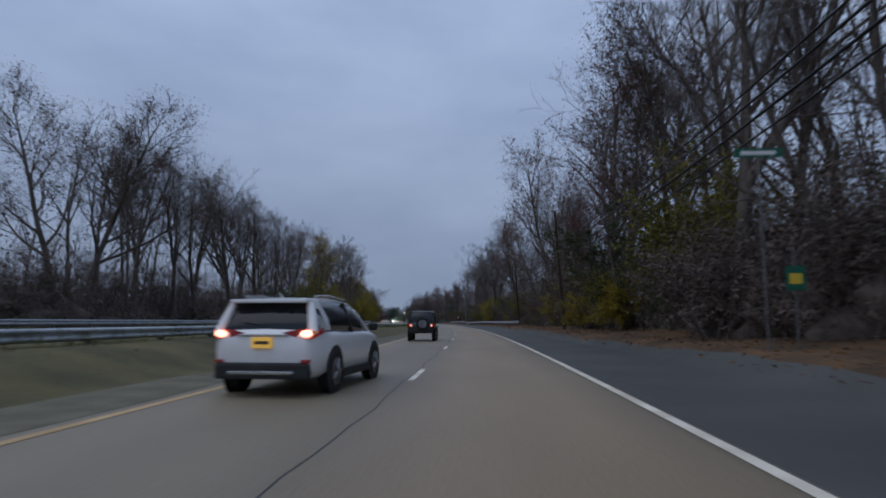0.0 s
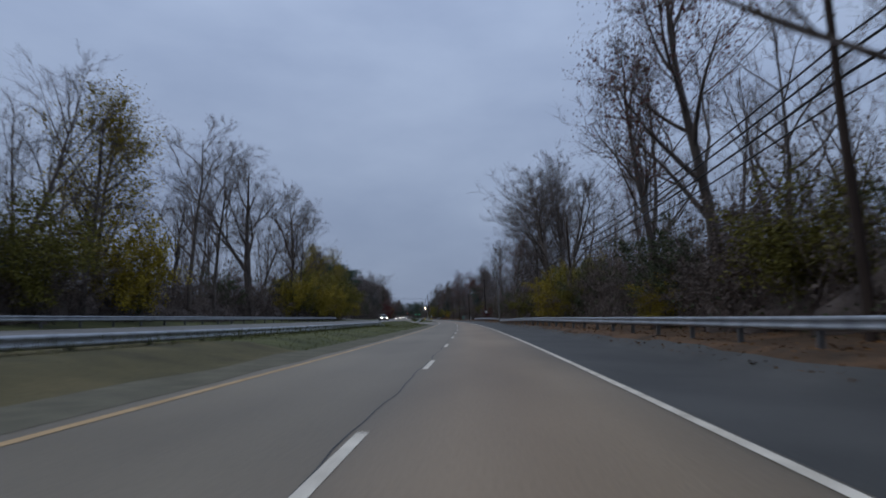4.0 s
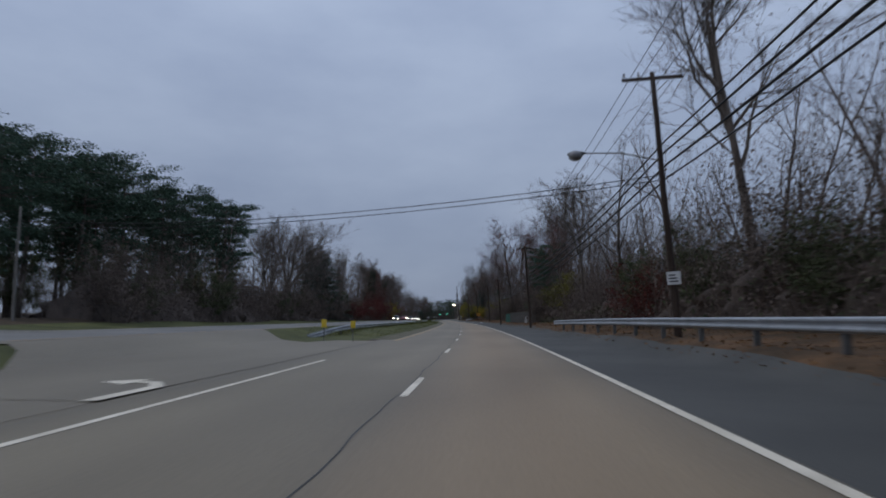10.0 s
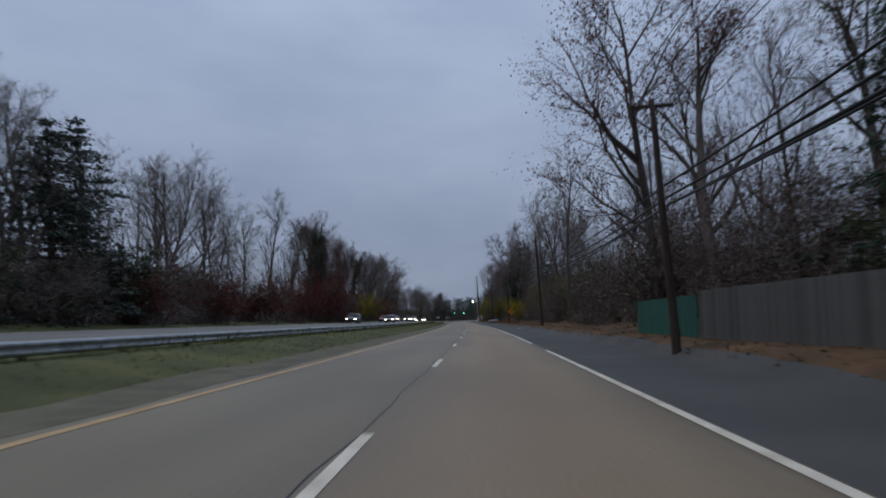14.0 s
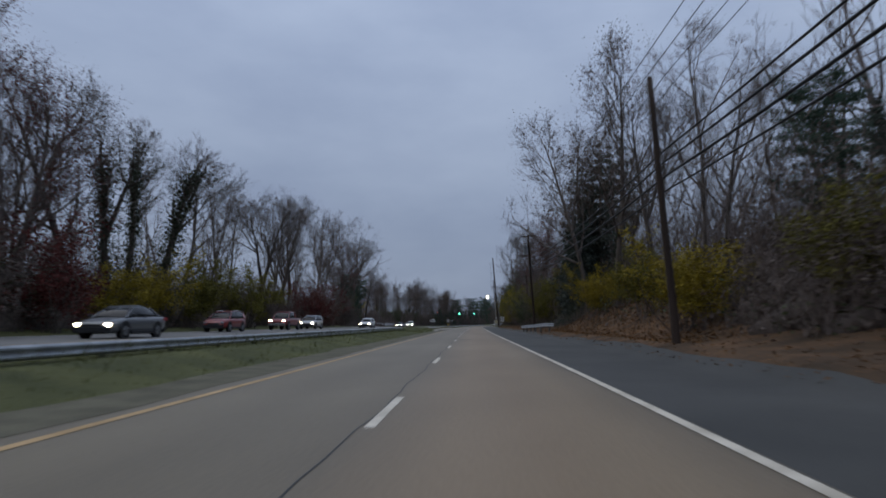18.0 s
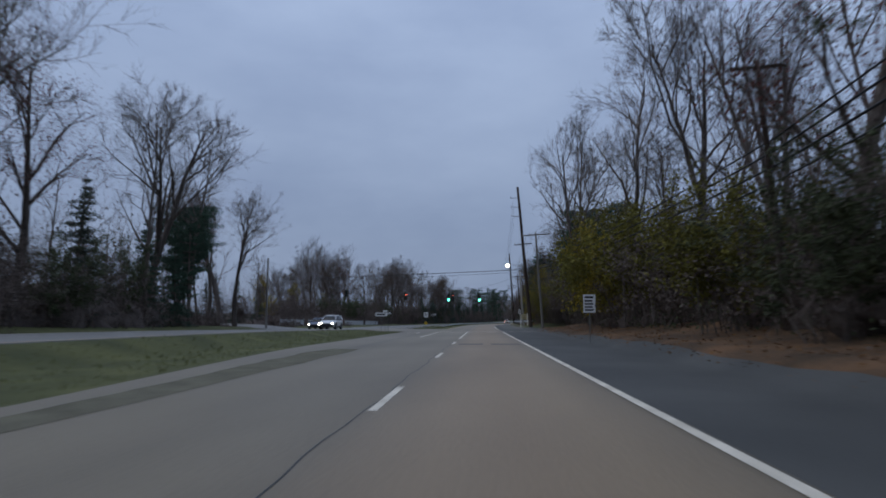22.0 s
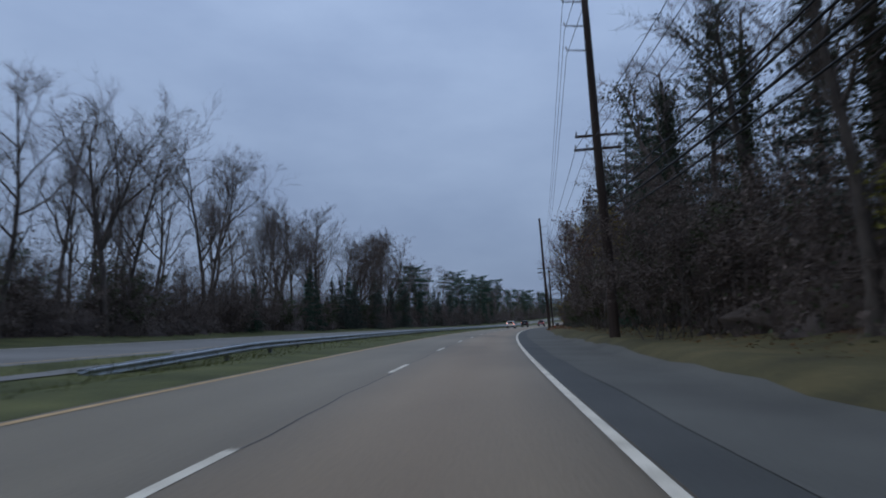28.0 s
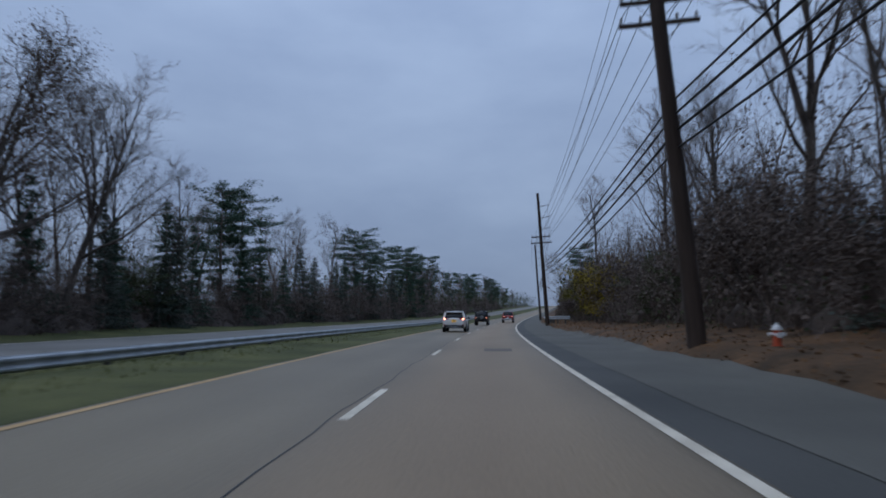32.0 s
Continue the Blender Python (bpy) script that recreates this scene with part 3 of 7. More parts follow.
def broadleaf(seed, h, limbs, subs, twigs, tips, clear=0.4, lean=0.06, reach=0.3, leaves=0, leaf_size=0.2, radius=0.02, fork=0.0):
    """A leafless or thinly leaved tree: bent trunk, rising limbs, branches, twigs and tips; leaves sit on the twigs."""
    rng = random.Random(seed)
    g, spots_at = Limbs(), []
    r = h * radius * rng.uniform(0.85, 1.15)
    pts, _ = wander(rng, Vector((0, 0, -0.3)), Vector((rng.gauss(0, lean), rng.gauss(0, lean), 1)).normalized(), h * 0.86, 9, 0.055, 0.03)
    g.chain(pts, [r * (1.35 if i == 0 else 1) * (1 - 0.84 * (i / 9) ** 1.1) for i in range(10)], 8, 0)
    boughs = [(pts, r)]
    if fork:
        p, d = along(pts, fork)
        ps, _ = wander(rng, p, aim(rng, d, 0.45), h * (0.9 - fork), 7, 0.07, 0.06)
        g.chain(ps, [r * 0.62 * (1 - 0.85 * i / 7) for i in range(8)], 7, 0)
        boughs.append((ps, r * 0.62))
    for pts_b, r_b in boughs:
        for i in range(limbs):
            k = clear + (1 - clear) * ((i + rng.random()) / limbs)
            p, d = along(pts_b, min(k, 0.985))
            out = aim(rng, d, 0.85 - 0.35 * k)
            out.z = max(out.z, 0.12)
            length = h * reach * (1.1 - 0.62 * (k - clear) / (1 - clear)) * rng.uniform(0.65, 1.15)
            rl = r_b * (1 - 0.8 * k) * rng.uniform(0.42, 0.62) + 0.012
            lp, _ = wander(rng, p, out, length, 5, 0.13, 0.07)
            g.chain(lp, [rl * (1 - 0.8 * j / 5) for j in range(6)], 5, 0)
            for j in range(subs):
                kb = 0.22 + 0.78 * (j + rng.random()) / subs
                pb, db = along(lp, min(kb, 0.99))
                lb = length * rng.uniform(0.3, 0.55) * (1.15 - 0.5 * kb)
                rb = max(rl * (1 - 0.75 * kb) * 0.6, 0.014)
                bp, _ = wander(rng, pb, aim(rng, db, 0.75), lb, 3, 0.16, 0.06)
                g.chain(bp, [rb, rb * 0.75, rb * 0.5, 0.01], 3, 1)
                for _ in range(twigs):
                    pt, dt = along(bp, rng.uniform(0.2, 1.0))
                    lt = lb * rng.uniform(0.35, 0.6)
                    q = pt + (aim(rng, dt, 0.6) + Vector((0, 0, 0.12))).normalized() * lt
                    g.spike(pt, q, 0.011)
                    spots_at.append((pt, q))
                    for _ in range(tips):
                        pe = pt.lerp(q, rng.uniform(0.15, 1.0))
                        g.blade(pe, pe + (aim(rng, (q - pt).normalized(), 0.65) + Vector((0, 0, 0.1))) * (0.25 + lt * rng.uniform(0.35, 0.75)), 0.0085, rng)
    for _ in range(leaves):
        pt, q = rng.choice(spots_at)
        p = pt.lerp(q, rng.uniform(0.2, 1.15)) + Vector((rng.gauss(0, 0.12), rng.gauss(0, 0.12), rng.gauss(0, 0.12)))
        g.leaf(p, leaf_size * rng.uniform(0.6, 1.3), rng, droop=0.5)
    return g


def with_leaves(seed, h, count, size, **kw):
    """A thinly leaved tree whose leaves are a mesh of their own."""
    g = broadleaf(seed, h, leaves=0, **kw)
    rng = random.Random(seed + 1000)
    lv = Limbs()
    tips_at = [g.v[1][i] for i in range(0, len(g.v[1]), 3) if g.v[1][i].z > 0.22 * h]
    blobs = [rng.choice(tips_at) for _ in range(max(6, count // 45))]
    for _ in range(count):
        c = rng.choice(blobs) if rng.random() < 0.6 else rng.choice(tips_at)
        p = rng.choice(tips_at) if rng.random() < 0.45 else c + Vector((rng.gauss(0, 0.55), rng.gauss(0, 0.55), rng.gauss(0, 0.45)))
        lv.leaf(p, size * rng.uniform(0.6, 1.35), rng, droop=0.4)
    return g, lv


def conifer(seed, h, kind):
    """Whorled evergreen: 'spruce' is a dense drooping cone, 'pine' open and layered with a bare lower trunk, 'cedar' a tight column."""
    rng = random.Random(seed)
    g, lv = Limbs(), Limbs()
    r = h * 0.016
    pts, _ = wander(rng, Vector((0, 0, -0.3)), Vector((rng.gauss(0, 0.02), rng.gauss(0, 0.02), 1)).normalized(), h, 8, 0.015, 0.02)
    g.chain(pts, [r * (1 - 0.93 * i / 8) for i in range(9)], 7, 0)
    start = {"spruce": 0.04, "pine": 0.24, "cedar": 0.02}[kind]
    whorls = {"spruce": 26, "pine": 17, "cedar": 30}[kind]
    for i in range(whorls):
        k = start + (0.985 - start) * (i + rng.random() * 0.6) / whorls
        p, _ = along(pts, min(k, 0.99))
        w = (1 - k) / (1 - start)
        if kind == "spruce":
            reach, count, dz, size = h * 0.225 * (w ** 0.8) * rng.uniform(0.75, 1.15) + 0.12, 7, -0.22 + 0.35 * k, 0.21
        elif kind == "cedar":
            reach, count, dz, size = h * 0.155 * (w ** 0.55) * (0.75 + 0.25 * min(1, k * 6)) + 0.1, 8, 0.55, 0.20
        else:
            reach, count, dz, size = h * 0.21 * (0.35 + math.sin(math.pi * min(1, 0.25 + w * 0.8)) * 0.75) * rng.uniform(0.7, 1.2), 5, 0.12, 0.24
        for _ in range(count):
            a = rng.uniform(0, 2 * math.pi)
            ln = reach * rng.uniform(0.6, 1.15)
            d = Vector((math.cos(a), math.sin(a), dz + rng.gauss(0, 0.1))).normalized()
            q = p + d * ln
            g.spike(p, q, 0.018 + 0.010 * ln, 0)
            n = int((20 if kind == "pine" else 15) * max(1.0, ln * 2.5))
            for _ in range(n):
                f = rng.uniform(0.12 if kind != "pine" else 0.4, 1.05)
                wide = 0.10 + 0.13 * ln * (1 - 0.4 * f)
                c = p.lerp(q, f) + Vector((rng.gauss(0, wide), rng.gauss(0, wide), rng.gauss(0.02, 0.1 if kind != "pine" else 0.16)))
                lv.leaf(c, size * rng.uniform(0.5, 1.2), rng, droop=0.3 if kind == "spruce" else -0.3)
    return g, lv


def ivy_tree(seed, h):
    """A half-dead tree wrapped in ivy up to its forks, with bare boughs above."""
    g = broadleaf(seed, h, limbs=8, subs=5, twigs=4, tips=6, clear=0.5, reach=0.26, fork=0.45)
    rng = random.Random(seed + 7)
    lv = Limbs()
    trunk = g.v[0][:80]
    for _ in range(5200):
        i = rng.randrange(0, 10 * 8)
        j = min(i + 8, 79)
        p = trunk[i].lerp(trunk[j], rng.random()) if j != i else trunk[i]
        if p.z > h * 0.74:
            continue
        wide = 0.45 * (1.1 - p.z / h) + 0.15
        lv.leaf(p + Vector((rng.gauss(0, wide), rng.gauss(0, wide), rng.gauss(0, 0.3))), rng.uniform(0.12, 0.26), rng)
    for _ in range(2200):
        p = rng.choice(g.v[0])
        if p.z < h * 0.8:
            lv.leaf(p + Vector((rng.gauss(0, 0.25), rng.gauss(0, 0.25), rng.gauss(0, 0.25))), rng.uniform(0.1, 0.22), rng)
    return g, lv


def bush(seed, h, w, count, size):
    """A many-stemmed shrub with an uneven crown of leaves."""
    rng = random.Random(seed)
    g, lv = Limbs(), Limbs()
    ends = []
    for _ in range(16):
        d = Vector((rng.gauss(0, 0.38), rng.gauss(0, 0.38), 1)).normalized()
        pts, _ = wander(rng, Vector((rng.gauss(0, 0.15 * w), rng.gauss(0, 0.15 * w), -0.1)), d, h * rng.uniform(0.6, 1.02), 5, 0.16, 0.02)
        g.chain(pts, [0.035 * (1 - 0.75 * i / 5) for i in range(6)], 4, 0)
        for _ in range(9):
            p, dd = along(pts, rng.uniform(0.25, 1))
            q = p + aim(rng, dd, 0.9) * w * rng.uniform(0.15, 0.42)
            g.spike(p, q, 0.012, 0)
            ends.append((p, q))
    for _ in range(count):
        p, q = rng.choice(ends)
        lv.leaf(p.lerp(q, rng.uniform(0.1, 1.1)) + Vector((rng.gauss(0, 0.16), rng.gauss(0, 0.16), rng.gauss(0, 0.16))), size * rng.uniform(0.5, 1.3), rng, droop=0.4)
    return g, lv


PROTOS = {}


def add_proto(kind, h, built, bark, leaf, name, label, category, leaf_label=""):
    g, lv = built if isinstance(built, tuple) else (built, None)
    meshes = [("trunk", tri_mesh("trunk", [tuple(p) for p in g.v[0]], g.t[0]), bark)]
    if g.v[1]:
        meshes.append(("crown", tri_mesh("crown", [tuple(p) for p in g.v[1]], g.t[1]), TWIG))
    if lv:
        meshes.append(("foliage", tri_mesh("foliage", [tuple(p) for p in lv.v[1]], lv.t[1]), leaf))
    for _, me, mt in meshes:
        me.materials.append(mt)
    PROTOS.setdefault(kind, []).append([h, meshes, name, label, category])


for i in range(5):
    add_proto("bare", 20, broadleaf(11 + i, 20, limbs=12, subs=7, twigs=5, tips=6, clear=0.40 - 0.03 * i, reach=0.30 + 0.025 * i, radius=0.0115, fork=(0, 0.5, 0, 0, 0)[i]), BARK, None, "bare_tree", "tall leafless grey-brown tree at the wood's edge", "tree")
for i in range(3):
    add_proto("bare_big", 20, broadleaf(31 + i, 20, limbs=10, subs=8, twigs=5, tips=6, clear=0.36, lean=0.1, reach=0.37, radius=0.018, fork=(0.42, 0.5, 0.35)[i]), BARK, None, "bare_tree", "large spreading leafless tree with a thick dark trunk", "tree")
for i in range(2):
    kw = dict(limbs=13, subs=6, twigs=4, tips=5, clear=0.26, reach=0.38, radius=0.015)
    add_proto("oak_brown", 18, with_leaves(51 + i, 18, 10500, 0.098, **kw), BARK, LEAF_BROWN, "oak_tree", "tree holding thin dry brown leaves", "tree")
    add_proto("oak_red", 18, with_leaves(61 + i, 18, 11500, 0.098, **kw), BARK, LEAF_RED, "oak_tree", "tree holding dark russet leaves", "tree")
    add_proto("oak_yellow", 16, with_leaves(71 + i, 16, 9000, 0.14, **kw), BARK, LEAF_YELLOW, "maple_tree", "tree with thinning yellow-green leaves", "tree")
    add_proto("pine", 18, conifer(81 + i, 18, "pine"), BARK, NEEDLE, "pine_tree", "white pine with layered dark green boughs", "tree")
    add_proto("spruce", 14, conifer(91 + i, 14, "spruce"), BARK, NEEDLE_DARK if i else NEEDLE, "spruce_tree", "dark green conical spruce", "tree")
    add_proto("ivy", 18, ivy_tree(101 + i, 18), BARK, IVY, "ivy_clad_tree", "tree wrapped in dark ivy with bare boughs", "tree")
add_proto("cedar", 11.5, conifer(111, 11.5, "cedar"), BARK, NEEDLE_DARK, "cedar_tree", "dense dark cedar shaped like a column", "tree")
add_proto("evergreen", 9, bush(121, 9, 5, 11000, 0.17), BARK, BRUSH_GREEN, "evergreen_shrub", "tall dull green shrub on the wooded bank", "shrub")
add_proto("yellow_bush", 5, bush(131, 5, 4.4, 13500, 0.125), BARK, LEAF_YELLOW, "yellow_shrub", "bushy shrub with yellow autumn leaves", "shrub")
add_proto("olive_bush", 5, bush(132, 5, 4.6, 13500, 0.125), BARK, LEAF_OLIVE, "olive_shrub", "broad shrub with olive-yellow leaves", "shrub")
add_proto("crimson_bush", 4, bush(133, 4, 4.2, 7500, 0.115), BARK, LEAF_CRIMSON, "crimson_shrub", "shrub with dark crimson leaves", "shrub")
add_proto("dark_bush", 4, bush(134, 4, 4.4, 7500, 0.115), BARK, BRUSH, "bramble_shrub", "dark brown leafy shrub at the wood's edge", "shrub")
add_proto("tall_brush", 9, bush(141, 9, 5.2, 15000, 0.125), BARK, BRUSH, "tall_bramble", "tall tangled brown brush at the wood's edge", "shrub")
add_proto("tall_spruce", 22, conifer(151, 22, "spruce"), BARK, NEEDLE_DARK, "spruce_tree", "very tall dark spruce behind the thicket", "tree")
_pick = random.Random(5)
TAKEN = []


def plant(kind, s, d, h, turned=None, fat=1.0):
    """Stand a tree or shrub of height h on the ground at (s, d)."""
    height, meshes, name, label, category = _pick.choice(PROTOS[kind])
    p = spot(s, d)
    k = max(0.3, (h - p.z + (0.5 if kind != "bare" else 0.3)) / height)
    wide = fat * (k * _pick.uniform(0.9, 1.15) if k < 1.2 else k * 0.9)
    ob = empty(name, pose(p.x, p.y, p.z, 0, 0, _pick.uniform(0, 360) if turned is None else turned) @ Matrix.Diagonal((wide, wide, k, 1)), label, category, "woodland trees" if category == "tree" else "roadside shrubs")
    for part_name, me, mt in meshes:
        put(part_name, me, mt, ob)
    TAKEN.append((s, d))
    return ob


# trees that stand out, along the road
plant("bare", 20, 9, 16.0)
plant("bare", 38, -32, 14.9)
plant("bare", 42, 12, 20.6)
plant("oak_brown", 44, -32, 20.0)
plant("evergreen", 45, 8, 9.5)
plant("bare_big", 59, -30, 16.2)
plant("bare", 61, -36, 17.3)
plant("bare", 66, 9, 14.6)
plant("bare_big", 75, -30, 17.4)
plant("oak_brown", 75, 9, 16.3)
plant("oak_red", 79, 9, 24.5)
plant("bare_big", 83, -32, 17.7)
plant("oak_red", 90, 9, 23.9)
plant("bare_big", 91, -32, 19.7)
plant("oak_brown", 102, 10, 18.5)
plant("bare", 107, -34, 20.1)
plant("bare", 116, -33, 18.9)
plant("bare", 122, -33, 19.0)
plant("oak_brown", 132, 10, 20.9)
plant("oak_yellow", 136, -32, 19.2)
plant("oak_yellow", 140, -33, 19.4)
plant("bare", 153, -31, 22.4)
plant("bare", 157, -30, 20.7)
plant("bare_big", 164, 10, 18.4)
plant("bare", 169, 10, 22.2)
plant("bare_big", 175, -32, 23.3)
plant("bare", 179, 12, 24.5)
plant("bare", 188, 9, 20.4)
plant("bare", 191, 12, 20.4)
plant("bare", 192, -31, 19.8)
plant("bare", 197, -32, 21.5)
plant("bare_big", 200, -33, 24.5)
plant("bare", 206, 11, 16.0)
plant("bare", 214, 12, 16.0)
plant("oak_yellow", 220, -32, 15.4)
plant("oak_yellow", 230, -36, 16.8)
plant("bare", 236, 9, 14.6)
plant("bare_big", 237, -36, 17.6)
plant("oak_yellow", 243, -33, 17.4)
plant("oak_brown", 244, -38, 18.2)
plant("pine", 279, -46, 18.0)
plant("bare", 281, 10, 15.1)
plant("pine", 285, -46, 18.6)
plant("pine", 292, -46, 18.6)
plant("bare", 293, 9, 16.0)
plant("pine", 296, -46, 19.1)
plant("bare", 305, 10, 18.0)
plant("pine", 320, 9, 11.9)
plant("pine", 321, -40, 19.9)
plant("bare_big", 335, -34, 19.6)
plant("bare_big", 344, -36, 20.3)
plant("bare", 349, 11, 15.1)
plant("spruce", 355, -34, 16.1, fat=1.6)
plant("bare", 361, -33, 18.4)
plant("bare", 362, 12, 19.4)
plant("spruce", 366, -33, 15.2, fat=1.6)
plant("spruce", 370, -33, 17.7, fat=1.6)
plant("bare", 385, -34, 18.9)
plant("bare", 394, -34, 20.2)
plant("bare", 405, 10, 16.0)
plant("bare_big", 411, 10, 18.8)
plant("bare", 414, -33, 21.5)
plant("bare", 422, 9, 22.9)
plant("oak_brown", 426, -33, 17.1)
plant("bare", 433, 9, 24.5)
plant("ivy", 433, -32, 21.1)
plant("ivy", 445, -31, 17.8)
plant("bare", 448, 12, 13.8)
plant("oak_red", 455, -31, 20.5)
plant("bare", 455, 12, 17.4)
plant("oak_brown", 459, -33, 20.1)
plant("bare_big", 463, 10, 18.0)
plant("oak_brown", 465, -33, 22.2)
plant("oak_brown", 469, 9, 23.4)
plant("ivy", 474, -31, 19.5)
plant("oak_brown", 476, 11, 17.5)
plant("bare", 479, -31, 20.6)
plant("bare", 493, -32, 17.9)
plant("bare", 496, -34, 21.3)
plant("bare_big", 504, -32, 19.1)
plant("bare_big", 508, -31, 19.4)
plant("evergreen", 509, 8, 5.7)
plant("oak_brown", 513, -32, 21.1)
plant("oak_brown", 519, -32, 20.9)
plant("bare", 525, -30, 19.7)
plant("oak_red", 530, 9, 18.0)
plant("oak_red", 537, 10, 21.6)
plant("bare", 538, -33, 22.5)
plant("bare", 542, 11, 16.9)
plant("bare", 544, -31, 22.2)
plant("bare", 549, -34, 24.5)
plant("oak_red", 553, -32, 19.9)
plant("bare_big", 553, 11, 21.0)
plant("spruce", 561, -33, 11.9)
plant("bare", 564, 9, 24.5)
plant("bare", 568, -31, 22.2)
plant("bare_big", 573, -34, 22.8)
plant("bare", 580, -33, 23.6)
plant("bare", 582, 9, 24.5)
plant("pine", 585, -36, 14.1)
plant("pine", 587, 12, 11.9)
plant("bare_big", 591, 9, 24.5)
plant("pine", 600, 11, 15.9)
plant("bare", 602, -42, 18.4)
plant("bare_big", 610, -42, 23.0)
plant("pine", 611, 12, 14.7)
plant("oak_yellow", 633, 9, 10.9)
plant("bare", 642, 12, 22.9)
plant("oak_yellow", 649, -50, 10.3)
plant("bare", 667, -55, 13.7)
plant("pine", 673, 12, 16.3)
plant("oak_brown", 680, -30, 13.8)
plant("bare", 683, -50, 24.5)
plant("spruce", 685, 12.5, 16.9)
plant("oak_brown", 687, -48, 19.6)
plant("bare", 688, -31, 17.0)
plant("ivy", 697, 10.2, 21)
plant("bare", 693, -31, 17.6)
plant("bare", 698, -46, 23.7)
plant("bare", 700, -33, 18.4)
plant("spruce", 703, 10.5, 17.1)
plant("bare_big", 703, -31, 18.3)
plant("spruce", 708, 10.5, 17.6)
plant("oak_brown", 714, -60, 22.9)
plant("bare", 718, -42, 21.2)
plant("bare", 724, -33, 15.1)
plant("spruce", 727, -30, 5.4)
plant("bare", 733, 10, 16.0)
plant("bare", 735, -40, 23.8)
plant("bare", 736, -33, 14.2)
plant("bare", 743, -33, 19.8)
plant("bare", 747, -62, 24.5)
plant("spruce", 748, -30, 6.4)
plant("bare", 755, -33, 14.2)
plant("spruce", 761, -30, 9.0)
plant("spruce", 768, -30, 7.8)
plant("bare", 769, 10, 16.5)
plant("bare", 770, -55, 24.5)
plant("oak_brown", 772, -32, 18.1)
plant("bare_big", 777, 11, 18.0)
plant("bare", 778, -50, 24.5)
plant("spruce", 780, -31, 10.3)
plant("bare", 786, 11, 14.8)
plant("oak_brown", 786, -33, 21.7)
plant("oak_red", 792, -33, 15.4)
plant("spruce", 796, -31, 9.9)
plant("bare_big", 798, -52, 24.5)
plant("bare", 799, 12, 17.6)
plant("bare", 800, -34, 17.0)
plant("bare", 806, 13, 17.2)
plant("spruce", 806, -32, 11.7)
plant("bare", 810, -34, 17.1)
plant("pine", 819, -33, 15.8)
plant("pine", 823, -33, 16.2)
plant("bare", 843, -34, 17.7)
plant("bare", 853, 13, 23.7)
plant("bare", 865, -36, 20.4)
plant("pine", 878, -33, 17.7)
plant("pine", 884, -36, 19.7)
plant("pine", 908, -36, 18.6)
plant("pine", 932, -36, 19.5)
plant("pine", 950, -38, 20.4)
plant("pine", 986, -40, 18.4)
plant("pine", 1033, -32, 17.8)
plant("pine", 1067, -26, 19.7)
plant("oak_red", 47, 8.5, 23)
plant("oak_red", 52, 11, 23)
plant("oak_red", 36, 9, 19)
plant("oak_brown", 41, 10, 21)
plant("oak_brown", 57, 11, 22)
plant("oak_brown", 46, -31, 19.5)
plant("oak_brown", 51, -33, 20)
plant("bare_big", 190, 9, 17.5)
plant("bare", 226, 10.5, 14)
plant("bare", 231, 12, 15)
plant("oak_yellow", 243, -31.5, 11.5)
plant("oak_yellow", 249, -35.5, 12)
plant("oak_yellow", 238, -31, 12)
plant("pine", 309, -42, 18)
plant("spruce", 341, 11, 14)
plant("ivy", 338, 9, 15)
plant("pine", 445, 13, 11.5)
plant("pine", 449, 14.5, 12)
plant("spruce", 441, 12.5, 9.5)
plant("oak_brown", 482, 9, 23)
plant("oak_brown", 488, 10, 22)
plant("ivy", 468, -31.5, 19)
plant("ivy", 472, -33, 19)
plant("oak_red", 457, -32.5, 19)
plant("spruce", 500, 10, 11)
plant("pine", 577, -31.5, 11.8)
plant("pine", 580, -34, 13)
plant("spruce", 573, -31, 9)
plant("pine", 584, -36, 13.5)
plant("bare_big", 589, -31.5, 16.5)
plant("bare_big", 594, -37, 18)
plant("spruce", 569, -32, 10)
plant("spruce", 654, 11.5, 15.5)
plant("spruce", 660, 12.5, 16.5)
plant("ivy", 664, 10.5, 16)
plant("ivy", 676, 10, 17)
plant("ivy", 712, 10, 18)
plant("ivy", 750, 10.5, 18)
plant("oak_brown", 672, -42, 16)
plant("oak_brown", 678, -46, 18)
plant("oak_brown", 773, -32, 17.8)
plant("oak_brown", 785, -32, 20.5)
plant("spruce", 745, -30.5, 7.2)
plant("spruce", 752, -32.6, 9.8)
plant("spruce", 760, -31.8, 8.8)
plant("spruce", 768, -31.7, 9.3)
plant("spruce", 775, -32.6, 10.0)
plant("spruce", 782, -30.7, 8.4)
plant("spruce", 790, -32.5, 10.5)
plant("spruce", 798, -32.0, 8.9)
plant("spruce", 805, -31.6, 10.3)
plant("spruce", 812, -32.7, 10.3)
plant("spruce", 820, -30.8, 9.5)
plant("spruce", 828, -32.5, 11.1)
plant("spruce", 835, -32.1, 8.9)
plant("spruce", 842, -31.4, 11.2)
plant("spruce", 850, -32.7, 10.5)
plant("spruce", 858, -31.0, 10.6)
plant("spruce", 865, -32.4, 11.5)
plant("spruce", 872, -32.2, 9.5)
plant("spruce", 880, -31.3, 11.9)
plant("spruce", 888, -32.7, 10.6)
plant("spruce", 895, -31.2, 11.6)
plant("spruce", 902, -32.3, 11.9)
plant("spruce", 910, -32.3, 10.7)
plant("spruce", 918, -31.1, 12.6)
plant("spruce", 925, -32.7, 10.6)
plant("spruce", 932, -31.3, 12.5)
plant("oak_red", 203, 7.5, 17)
plant("oak_red", 728, 8, 12)
plant("oak_red", 738, 8.5, 11.5)
plant("oak_red", 716, 8.5, 12)
